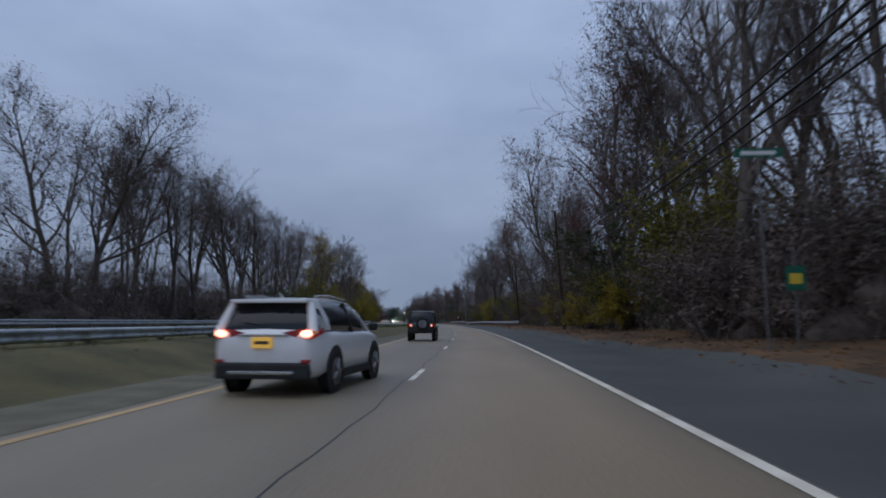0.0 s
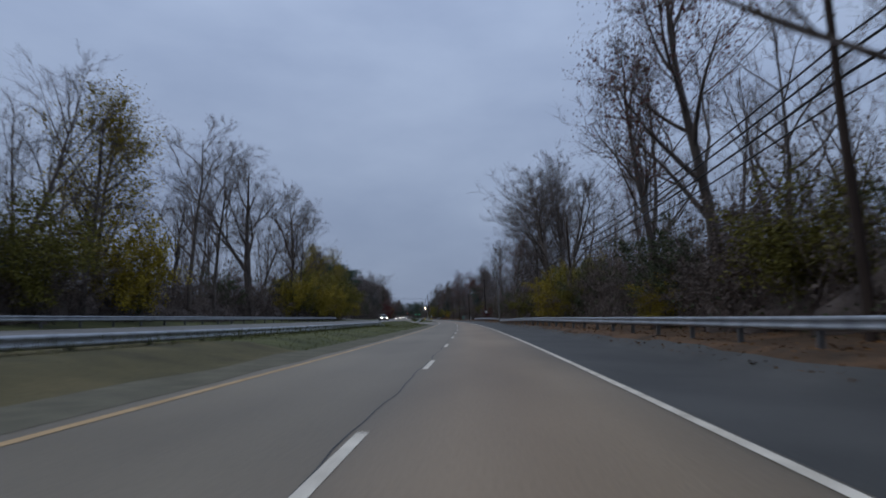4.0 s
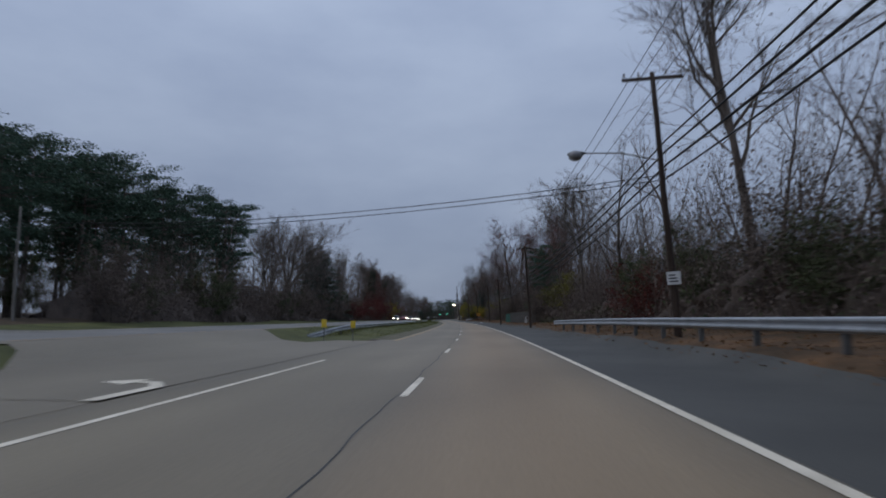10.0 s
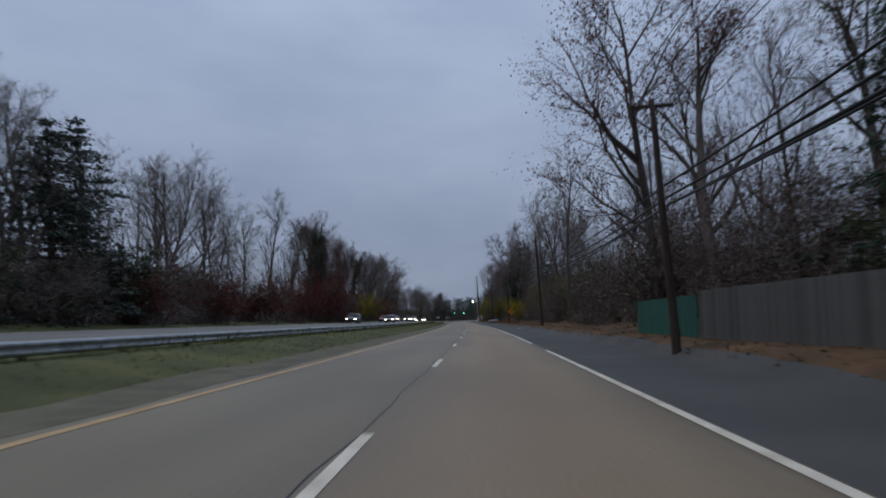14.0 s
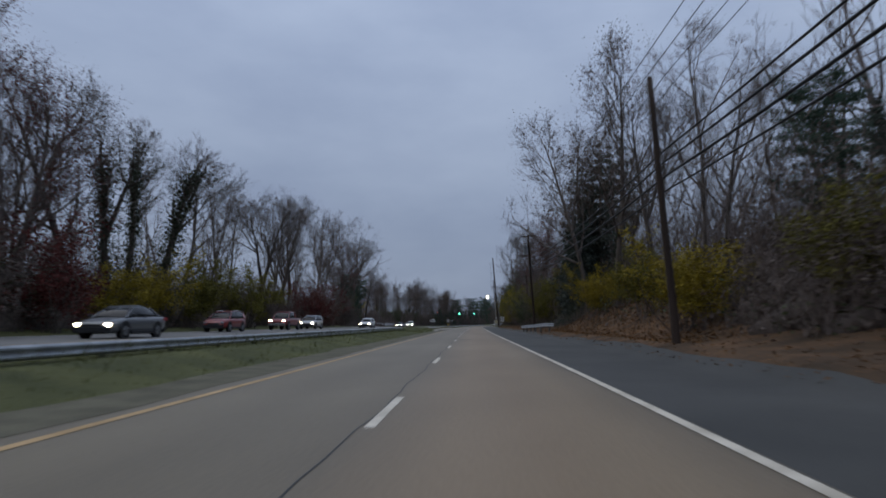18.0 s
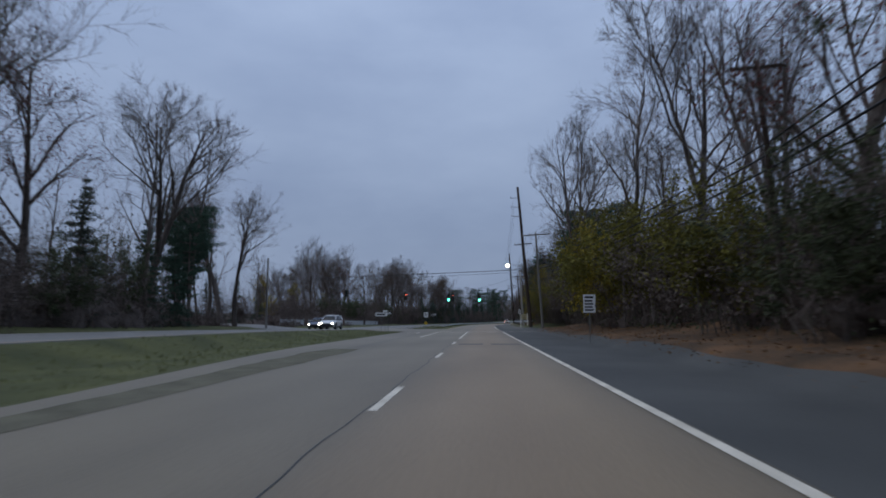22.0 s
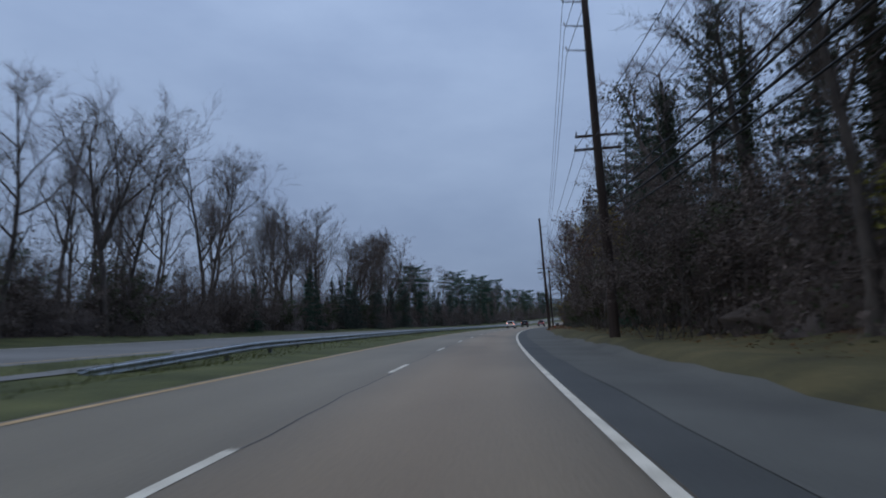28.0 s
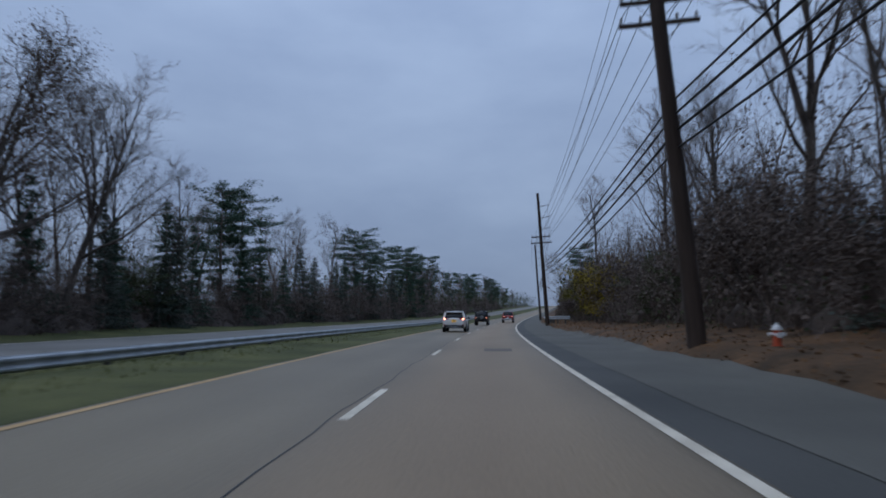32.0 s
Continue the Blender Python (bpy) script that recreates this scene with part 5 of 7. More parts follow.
brush_bank("far_thicket", -20, 1150, lambda s: -34.0 + 0.9 * np.sin(s * 0.17), lambda s, d: low_left(s, d) * (1 - 0.75 * smooth_step(560, 585, s) * (1 - smooth_step(655, 690, s))), 3.0, 420000, 0.17, BRUSH, "added backing shell, dark with painted shade, inside the far thicket", "dark brown thicket beyond the far carriageway", core=0.42)
over = lambda f, k, c: lambda s, d: f(s, d) * k + c
undergrowth("green_thicket", 22, 30000, (20, 900), lambda r, n: 6.8 + 3.5 * r.uniform(0, 1, n), wavy(0.6, 2.6, 0.057), 0.18, BRUSH_GREEN, "dull green brambles on the wooded bank", 0.2, no_junction)
undergrowth("thicket_foot", 31, 110000, (-10, 860), lambda r, n: 7.9 + 2.4 * r.uniform(0, 1, n), wavy(0.9, 2.6, 0.19), 0.12, BRUSH, "dry brown brush at the foot of the thicket", 0.5, lambda s, d: no_junction(s, d) | ((s > 444) & (s < 480)))
undergrowth("crest_brush", 23, 36000, (0, 950), lambda r, n: 10 + 9 * r.uniform(0, 1, n), over(low_right, 1.3, 1.2), 0.2, BRUSH, "thin dry brush above the thicket", 0.75, no_junction)
undergrowth("far_crest_brush", 25, 36000, (0, 1200), lambda r, n: -(32 + 9 * r.uniform(0, 1, n)), over(low_left, 1.3, 1.4), 0.26, BRUSH, "thin dry brush above the far thicket", 0.75, no_junction)
undergrowth("distant_woods", 26, 40000, (900, 1500), lambda r, n: np.where(r.uniform(0, 1, n) < 0.5, 8 + 60 * r.uniform(0, 1, n), -(28 + 60 * r.uniform(0, 1, n))), wavy(6, 15, 0.03), 0.9, BRUSH_GREEN, "distant dark wooded rise where the road bends", 0.2)
undergrowth("leaf_litter", 27, 42000, (0, 860), lambda r, n: 3.6 + 5.0 * r.uniform(0, 1, n) ** 1.3, lambda s, d: 0.05 + 0 * s, 0.11, LEAF_FALLEN, "scattered orange-brown fallen leaves on the verge", 0.0, lambda s, d: ((s > 586) & (s < 608)) | ((s > 606) & (s < 738) & (d < 5.4)), lying=0.25)
undergrowth("bank_litter", 33, 26000, (441, 484), lambda r, n: 4.6 + 9.5 * r.uniform(0, 1, n), lambda s, d: 0.08 + 0 * s, 0.12, LEAF_FALLEN, "fallen leaves thick on the steep bank", 0.0, lying=0.3)
undergrowth("bank_stems", 34, 2600, (441, 484), lambda r, n: 6 + 8 * r.uniform(0, 1, n), lambda s, d: 0.9 + 0 * s, 0.3, BRUSH, "thin dry stems on the leaf-covered bank", 0.9)
undergrowth("median_grass", 28, 60000, (112, 860), lambda r, n: -(8.7 + 6.6 * r.uniform(0, 1, n)), lambda s, d: 0.05 + 0 * s, 0.045, GRASS_BLADE, "short patchy turf of the median", 0.75, lambda s, d: (d > median_edge(s) - 0.3) | ((s > 234) & (s < 270)) | ((s > 583) & (s < 608)))


undergrowth("rail_grass", 29, 40000, (-20, 900), lambda r, n: -12.1 + 0.4 * r.normal(0, 1, n), lambda s, d: 0.34 + 0 * s, 0.07, GRASS_BLADE, "taller unmown grass round the posts of the median rail", 0.8, lambda s, d: ((s > 166) & (s < 270)) | ((s > 508) & (s < 674)))


# ---- guard rails ----
def guard_rail(s0, s1, d0, d1, label, double=False, flare0=0.0, flare1=0.0, buried0=False, buried1=False):
    """A corrugated steel rail on posts from s0 to s1, with ends that may flare away or dive into the turf."""
    base = spot(s0, d0)
    rail = empty("guard_rail", Matrix.Translation(base), label, "guard rail", "guard rails")
    n = max(2, int((s1 - s0) / 1.9) + 1)
    s = np.linspace(s0, s1, n)
    k = (s - s0) / (s1 - s0)
    d = d0 + (d1 - d0) * k
    e0, e1 = np.clip(1 - (s - s0) / 9, 0, 1), np.clip(1 - (s1 - s) / 9, 0, 1)
    d = d + flare0 * e0 ** 2 + flare1 * e1 ** 2
    drop = (0.55 * e0 ** 2 if buried0 else 0 * s) + (0.55 * e1 ** 2 if buried1 else 0 * s)
    z = land(s, d) - berm(s, d) - drop
    wave = ((0.0, 0.74), (0.055, 0.70), (0.06, 0.66), (0.0, 0.60), (0.0, 0.56), (0.06, 0.50), (0.055, 0.46), (0.0, 0.42))
    sides = (-1, 1) if double else ((-1,) if d0 > 0 else (1,))
    for side_of in sides:
        bm = bmesh.new()
        rows = []
        for off, up in wave:
            rows.append([bm.verts.new(p - np.array(base)) for p in spots(s, d + side_of * (0.09 + off), z + up)])
        for off, up in reversed(wave):
            rows.append([bm.verts.new(p - np.array(base)) for p in spots(s, d + side_of * (0.08 + off), z + up - 0.006)])
        rows.append(rows[0])
        for a, b in zip(rows, rows[1:]):
            for i in range(n - 1):
                bm.faces.new((a[i], a[i + 1], b[i + 1], b[i]))
        bm.normal_update()
        part("beam", bm, STEEL, rail, smooth=False)
    bm = bmesh.new()
    box(bm, -0.05, -0.075, -0.4, 0.05, -0.065, 0.70)
    box(bm, -0.05, 0.065, -0.4, 0.05, 0.075, 0.70)
    box(bm, -0.012, -0.066, -0.4, 0.012, 0.066, 0.70)
    post = bpy.data.meshes.new("post")
    bm.to_mesh(post)
    bm.free()
    for i in range(1, n - 1, 2):
        ob = put("post", post, POST_STEEL, rail, smooth=False)
        p = spots(s[i:i + 1], d[i:i + 1], z[i:i + 1])[0]
        ob.matrix_basis = pose(*(p - np.array(base)), 0, 0, turn(s[i]) + 90)
    return rail


guard_rail(98, 197, 5.2, 3.7, "galvanised guard rail on the leaf-strewn verge", flare0=1.2)
guard_rail(223, 279, 4.9, 3.9, "galvanised guard rail beside the thicket", flare0=3.6, buried0=True)
guard_rail(475, 498, 4.2, 3.7, "short galvanised guard rail below the cedar", flare0=0.6)
guard_rail(627, 665, 5.2, 4.6, "galvanised guard rail past the junction", flare0=1.4)
guard_rail(812, 850, 4.2, 4.0, "galvanised guard rail far along the bend", flare0=1.0)
guard_rail(-70, 165, -12.4, -12.4, "double-sided steel guard rail on the turf median", True, buried1=True)
guard_rail(268, 509, -12.3, -12.2, "double-sided steel guard rail on the grass median", True, flare0=-1.0, buried0=True, buried1=True)
guard_rail(676, 900, -11.3, -11.0, "double-sided steel guard rail on the narrow median", True, flare0=-2.2, buried0=True)
guard_rail(-60, 214, -27.4, -27.4, "steel guard rail beyond the far carriageway")


# ---- utility poles and their wires ----
def up_pole(s, d, z):
    """A place on a pole, which leans a little towards the road."""
    return spot(s, d - 0.0594 * z, z)


def cable(points, r, label, sag=0.0, n=14, name="overhead_cable"):
    """A hanging cable through the given places."""
    pts = []
    for a, b in zip(points, points[1:]):
        for i in range(n):
            k = i / n
            p = Vector(a).lerp(Vector(b), k)
            p.z -= sag * 4 * k * (1 - k)
            pts.append(p)
    pts.append(Vector(points[-1]))
    g = Limbs()
    g.chain(pts, [r] * len(pts), 5, 0)
    ob = put(name, tri_mesh(name, [tuple(p) for p in g.v[0]], g.t[0]), CABLE)
    return tagged(ob, label, "cable", "overhead cables")


def utility_pole(s, d, h, label, wood=None, arm=0.0, arms_left=0, arms_right=0, double_arm=False, tank=False, lamp=None, plate=False, mid_arm=0.0, r=0.15, lean=(0.0, -3.4)):
    """A wooden pole with cross-arms, pin insulators, and a transformer or street lamp where it has one."""
    wood = wood or WOOD
    pole = empty("utility_pole", stand(s, d) @ pose(0, 0, 0, lean[0], lean[1], 0), label, "utility pole", "utility poles")
    g = Limbs()
    g.chain([Vector((0.015 * math.sin(i * 1.3), 0.015 * math.cos(i), -0.5 + (h + 0.5) * i / 7)) for i in range(8)] + [Vector((0, 0, h + 0.01))], [r * (1 - 0.055 * i) for i in range(8)] + [0.01], 12, 0)
    put("shaft", tri_mesh("shaft", [tuple(p) for p in g.v[0]], g.t[0]), wood, pole, smooth=True)

    def insulator(x, y, z, parent):
        b = bmesh.new()
        rod(b, (x, y, z), (x, y, z + 0.08), 0.02, 0.02, 8)
        rod(b, (x, y, z + 0.07), (x, y, z + 0.16), 0.055, 0.045, 10)
        rod(b, (x, y, z + 0.16), (x, y, z + 0.21), 0.035, 0.03, 10)
        part("insulator", b, CERAMIC, parent)

    def crossarm(z, a, b):
        m = bmesh.new()
        box(m, a, -0.055, z - 0.06, b, 0.055, z + 0.06, 0.008)
        ob = part("crossarm", m, wood, pole)
        for x in (a + 0.08, a * 0.45, b * 0.45, b - 0.08):
            if abs(x) > 0.2:
                insulator(x, 0, z + 0.06, ob)
        m = bmesh.new()
        for x in (a * 0.55, b * 0.55):
            rod(m, (x, 0.06, z - 0.05), (0, 0.1, z - 0.65), 0.014, 0.014, 6)
        part("brace", m, POST_STEEL, pole)

    if arm:
        crossarm(h - 0.25, -arm / 2, arm / 2)
    if mid_arm:
        crossarm(mid_arm, -1.25, 1.25)
    if double_arm:
        crossarm(9.6, -1.2, 1.2)
        crossarm(10.3, -1.1, 1.1)
    for i in range(arms_left + arms_right):
        z = h - 1.5 - 1.35 * i
        x = -1.15 if i < arms_left else 1.15
        m = bmesh.new()
        rod(m, (0, 0, z - 0.12), (x, 0, z), 0.045, 0.03, 8)
        ob = part("bracket", m, POST_STEEL, pole)
        insulator(x, 0, z, ob)
    if tank:
        m = bmesh.new()
        rod(m, (-0.42, 0, h - 2.3), (-0.42, 0, h - 1.3), 0.27, 0.27, 18)
        rod(m, (-0.42, 0, h - 1.3), (-0.42, 0, h - 1.22), 0.29, 0.2, 18)
        for x in (-0.52, -0.32):
            rod(m, (x, 0, h - 1.22), (x, 0, h - 1.0), 0.03, 0.03, 8)
        box(m, -0.2, -0.05, h - 1.9, -0.1, 0.05, h - 1.7)
        part("transformer", m, TANK, pole, "grey cylindrical transformer")
    if lamp:
        out, z, lit = lamp
        m = bmesh.new()
        rod(m, (0, 0, z - 0.5), (out * 0.5, 0, z - 0.1), 0.03, 0.03, 8)
        rod(m, (out * 0.5, 0, z - 0.1), (out, 0, z), 0.03, 0.025, 8)
        ob = part("lamp_arm", m, POST_STEEL, pole)
        m = bmesh.new()
        bmesh.ops.create_uvsphere(m, u_segments=14, v_segments=8, radius=1, matrix=Matrix.Translation((out - 0.25, 0, z)) @ Matrix.Diagonal((0.38, 0.15, 0.1, 1)))
        part("lamp_head", m, TANK, ob, smooth=True)
        # lens oversized: its shape takes in the bloom round the lit lamp
        m = bmesh.new()
        bmesh.ops.create_uvsphere(m, u_segments=14, v_segments=8, radius=1, matrix=Matrix.Translation((out - 0.3, 0, z - 0.08)) @ Matrix.Diagonal((0.28, 0.24, 0.21, 1)))
        part("lens", m, glow("lit_street_lamp", (1.0, 0.80, 0.50), 40.0) if lit else CERAMIC, ob, smooth=True)
    if plate:
        m = bmesh.new()
        box(m, -0.26, -0.175, 2.0, 0.26, -0.16, 2.5, 0.004)
        ob = part("plate", m, SIGN_WHITE, pole)
        m = bmesh.new()
        for i in range(3):
            box(m, -0.18, -0.181, 2.1 + 0.12 * i, 0.16 - 0.05 * i, -0.1745, 2.15 + 0.12 * i)
        part("lettering", m, SIGN_BLACK, ob)
    return pole


SIGN_WHITE = mat("white_sign_sheet", (0.55, 0.55, 0.54), (0.72, 0.72, 0.71), 2, 0.45)
SIGN_BLACK = mat("black_sign_print", (0.012, 0.012, 0.013), (0.03, 0.03, 0.032), 3, 0.5)
SIGN_ORANGE = mat("orange_sign_sheet", (0.62, 0.27, 0.03), (0.80, 0.38, 0.06), 2, 0.45)
SIGN_YELLOW = mat("yellow_sign_sheet", (0.55, 0.38, 0.03), (0.72, 0.52, 0.07), 2, 0.45)
SIGN_GREEN = mat("green_sign_sheet", (0.01, 0.085, 0.055), (0.015, 0.13, 0.08), 2, 0.6)

POLES = [(8, 5.8, 10.5), (56, 5.8, 10.5), (105, 7.2, 10.6), (154, 8.2, 10.8)]
for s, d, h in POLES:
    utility_pole(s, d, h, "dark wooden utility pole among the roadside trees")
utility_pole(203.5, 4.0, 10.6, "grey weathered utility pole with a dark transformer", GREY_WOOD, tank=True)
utility_pole(252.2, 5.0, 10.5, "dark utility pole with a cross-arm and street lamp", arm=2.4, lamp=(-3.0, 7.4, False), plate=True)
utility_pole(297, 3.8, 8.9, "dark utility pole with a short cross-arm", arm=1.6)
utility_pole(268, -33, 7.6, "slim grey pole beyond the far carriageway", GREY_WOOD, r=0.11, lean=(0.0, 0.0))
utility_pole(644, -38, 9.8, "dark utility pole behind the white fence", lean=(0.0, 0.0))
utility_pole(342.5, 3.6, 8.3, "dark utility pole beside the board fence", arm=1.4)
for s in (392, 441):
    utility_pole(s, 4.6, 9.8, "dark wooden utility pole among the roadside trees")
utility_pole(491, 4.6, 11.0, "dark utility pole with a pale transformer", arm=1.9, tank=True)
utility_pole(537, 8.0, 9.4, "dark wooden utility pole among the roadside trees", arm=2.0)
utility_pole(583, 4.2, 10.2, "pale grey utility pole with a wide cross-arm at the junction", GREY_WOOD, arm=3.0)
utility_pole(606, 4.7, 20.2, "tall dark transmission pole with a lit street lamp", arms_left=3, mid_arm=11.8, lamp=(-2.2, 9.0, True), r=0.27, lean=(0.0, -4.6))
utility_pole(614.5, 4.2, 8.4, "short pale pole carrying the signal wire", mat("bleached_wood", (0.20, 0.185, 0.165), (0.36, 0.34, 0.31), 1.2, 0.9, 0.6, 14, stretch=(1, 1, 0.08)), r=0.17)
utility_pole(652, 5.6, 10.4, "dark wooden utility pole above the guard rail", arm=2.0)
utility_pole(690, 4.6, 19.2, "tall dark transmission pole beside ivy-clad trees", arms_left=3, double_arm=True, r=0.27)
utility_pole(769.5, 4.1, 19.2, "tall dark transmission pole on the brown verge", arms_right=3, double_arm=True, r=0.27, lean=(0.0, -4.3))
utility_pole(825, 3.6, 15.5, "tall dark transmission pole along the bend", arms_right=3, double_arm=True, r=0.25)
utility_pole(882, 3.6, 15.5, "tall dark transmission pole far along the bend", arms_right=3, r=0.25)
utility_pole(591, -28.4, 8.6, "grey pole carrying the signal wire across the junction", GREY_WOOD, r=0.15, lean=(0, 0))

# thick cables low on the poles, thin wires on the cross-arms
STOPS = [(-45, 5.8, 10.3), (8, 5.8, 10.3), (56, 5.8, 10.3), (105, 7.2, 10.4), (154, 8.2, 10.6), (203.5, 4.0, 10.4), (252.2, 5.0, 10.3), (297, 3.8, 8.7), (342.5, 3.6, 8.1), (392, 4.6, 9.6), (441, 4.6, 9.6), (491, 4.6, 10.8), (537, 8.0, 9.2), (583, 4.2, 10.0), (606, 4.7, 9.6), (652, 5.6, 10.2), (690, 4.6, 10.0), (769.5, 3.9, 10.0), (825, 3.6, 10.0), (882, 3.6, 10.0)]
for a, b in zip(STOPS, STOPS[1:]):
    for x, drop, r in ((0.28, 2.6, 0.034), (0.22, 3.05, 0.040), (0.25, 3.55, 0.046), (0.2, 4.1, 0.034)):
        cable([up_pole(a[0], a[1] + x, max(a[2] - drop, 4.8)), up_pole(b[0], b[1] + x, max(b[2] - drop, 4.8))], r, "thick black cable strung low along the poles", 0.5)
    for x in (-1.05, -0.45, 0.5, 1.05):
        cable([up_pole(a[0], a[1] + x, a[2] + 0.15), up_pole(b[0], b[1] + x, b[2] + 0.15)], 0.013, "thin wire strung from cross-arm to cross-arm", 0.55, name="overhead_wire")
TALL = [(606, 3.55, 18.6), (690, 3.45, 17.6), (769.5, 5.05, 17.6), (825, 4.75, 13.9), (882, 4.75, 13.9)]
for a, b in zip(TALL, TALL[1:]):
    for i in range(3):
        cable([up_pole(a[0], a[1], a[2] - 1.35 * i + 0.2), up_pole(b[0], b[1], b[2] - 1.35 * i + 0.2)], 0.014, "thin transmission wire high over the verge", 1.1, name="overhead_wire")
for i in range(2):
    cable([up_pole(252.2, 5.0, 6.3 - 0.2 * i), spot(268, -33, 6.6 - 0.3 * i)], 0.018, "black cable crossing above both carriageways", 0.8)
cable([up_pole(606, 4.7, 8.15), spot(644, -38, 9.3)], 0.045, "thick black cable crossing above the junction", 0.05)
cable([up_pole(606, 4.7, 7.8), spot(644, -38, 9.0)], 0.022, "black cable crossing above the junction", 0.2)
cable([up_pole(583, 4.2, 7.4), up_pole(606, 4.7, 7.6)], 0.03, "thick black cable between junction poles", 0.2)


# ---- traffic signals ----
SIGNAL_CASE = mat("signal_housing", (0.010, 0.016, 0.013), (0.025, 0.034, 0.028), 4, 0.5)
LIT_GREEN, LIT_RED = glow("lit_green_lens", (0.10, 1.0, 0.62), 9.0), glow("lit_red_lens", (1.0, 0.10, 0.05), 7.0)
DULL_LENS = mat("dark_lens", (0.02, 0.02, 0.02), (0.045, 0.04, 0.035), 5, 0.3)
WIRE_Z = 5.75


def signal(s, d, lens_z, rz, lit, label):
    """A hanging three-lamp head; lit is 0 for the bottom lens, 2 for the top one."""
    low = lens_z - 0.18
    base = spots(np.array([s]), np.array([d]), np.array([low]))[0]
    head = empty("traffic_signal", pose(*base, 0, 0, turn(s) + rz), label, "traffic signal", "signals over the junction")
    bm = bmesh.new()
    box(bm, -0.17, -0.09, 0.0, 0.17, 0.11, 1.02, 0.03)
    part("housing", bm, SIGNAL_CASE, head)
    bm = bmesh.new()
    rod(bm, (0, 0, 1.0), (0, 0, WIRE_Z - low), 0.022, 0.022, 8)
    box(bm, -0.06, -0.04, 1.0, 0.06, 0.04, 1.09, 0.01)
    part("hanger", bm, SIGNAL_CASE, head)
    for i in range(3):
        z = 0.18 + 0.33 * i
        bm = bmesh.new()
        bmesh.ops.create_uvsphere(bm, u_segments=16, v_segments=8, radius=1, matrix=Matrix.Translation((0, -0.09, z)) @ Matrix.Diagonal((0.135, 0.045, 0.135, 1)))
        part("lens", bm, (LIT_RED if i == 2 else LIT_GREEN) if i == lit else DULL_LENS, head, smooth=True)
        bm = bmesh.new()
        ring = 14
        for y, r in ((-0.09, 0.155), (-0.30, 0.15)):
            for k in range(ring + 1):
                a = radians(-25 + 230 * k / ring)
                bm.verts.new((r * math.cos(a), y, z + r * math.sin(a)))
        bm.verts.ensure_lookup_table()
        for k in range(ring):
            bm.faces.new((bm.verts[k], bm.verts[k + 1], bm.verts[ring + 2 + k], bm.verts[ring + 1 + k]))
        bmesh.ops.solidify(bm, geom=bm.faces[:], thickness=0.008)
        part("visor", bm, SIGNAL_CASE, head)
    return head


signal(602.3, -6.75, 4.05, 0, 0, "dark hanging traffic signal showing green")
signal(604.6, -2.6, 4.1, 0, 0, "dark hanging traffic signal showing green")
signal(602.8, -12.8, 4.2, 60, 2, "hanging signal for the cross street showing red")
signal(603.0, -6.2, 4.05, -75, 2, "hanging signal for the cross street showing red")
signal(605.3, -21.7, 4.75, 70, -1, "unlit hanging signal seen from its side")
p0, p1 = up_pole(614.5, 4.2, 8.0), spot(591, -28.4, 8.2)
mid = [Vector(spots(np.array([604.6]), np.array([-2.6]), np.array([WIRE_Z]))[0]), Vector(spots(np.array([602.3]), np.array([-6.75]), np.array([WIRE_Z]))[0]), Vector(spots(np.array([602.8]), np.array([-12.8]), np.array([WIRE_Z + 0.1]))[0]), Vector(spots(np.array([605.3]), np.array([-21.7]), np.array([WIRE_Z]))[0])]
cable([p0, *mid, p1], 0.012, "thin span wire holding the traffic signals", 0.05, name="span_wire")


# ---- signs ----
def post_sign(name, s, d, z, build, label, rz=0.0, post=POST_STEEL, category="road sign", second=None):
    """A sign on a steel post; build fills a list of (name, bmesh, material) centred on height z."""
    sign = empty(name, stand(s, d, 0, rz), label, category)
    bm = bmesh.new()
    rod(bm, (0, 0.03, -0.4), (0, 0.03, z + 0.3), 0.025, 0.025, 8)
    part("post", bm, post, sign)
    plate = None
    for nm, b, mt in build(z - float(land(s, d))):
        ob = part(nm, b, mt, sign if nm in ("plate", "small_plate") or plate is None else plate)
        plate = ob if nm in ("plate", "small_plate") else plate
    return sign


def diamond(size, mt, dots):
    def build(z):
        bm = bmesh.new()
        k = size / 2 * math.sqrt(2)
        vs = [bm.verts.new(p) for p in ((0, 0, z - k), (k, 0, z), (0, 0, z + k), (-k, 0, z))]
        face = bm.faces.new(vs)
        bmesh.ops.solidify(bm, geom=[face], thickness=0.006)
        out = [("plate", bm, mt)]
        for x, dz, w, h in dots:
            b = bmesh.new()
            box(b, x - w / 2, -0.012, z + dz - h / 2, x + w / 2, -0.007, z + dz + h / 2)
            out.append(("symbol", b, SIGN_BLACK))
        return out
    return build


def board(w, h, mt, marks, ink=None):
    def build(z):
        bm = bmesh.new()
        box(bm, -w / 2, -0.006, z - h / 2, w / 2, 0.004, z + h / 2, 0.003)
        out = [("plate", bm, mt)]
        for x0, z0, x1, z1 in marks:
            b = bmesh.new()
            box(b, x0, -0.013, z + z0, x1, -0.0075, z + z1)
            out.append(("lettering", b, ink or SIGN_BLACK))
        return out
    return build


post_sign("warning_sign", 425.6, 3.7, 2.45, diamond(0.78, SIGN_ORANGE, ((0, 0.24, 0.16, 0.16), (0, 0.0, 0.16, 0.16), (0, -0.24, 0.16, 0.16), (-0.17, 0.02, 0.05, 0.4), (0.17, 0.02, 0.05, 0.4))), "orange diamond warning sign with a black symbol")
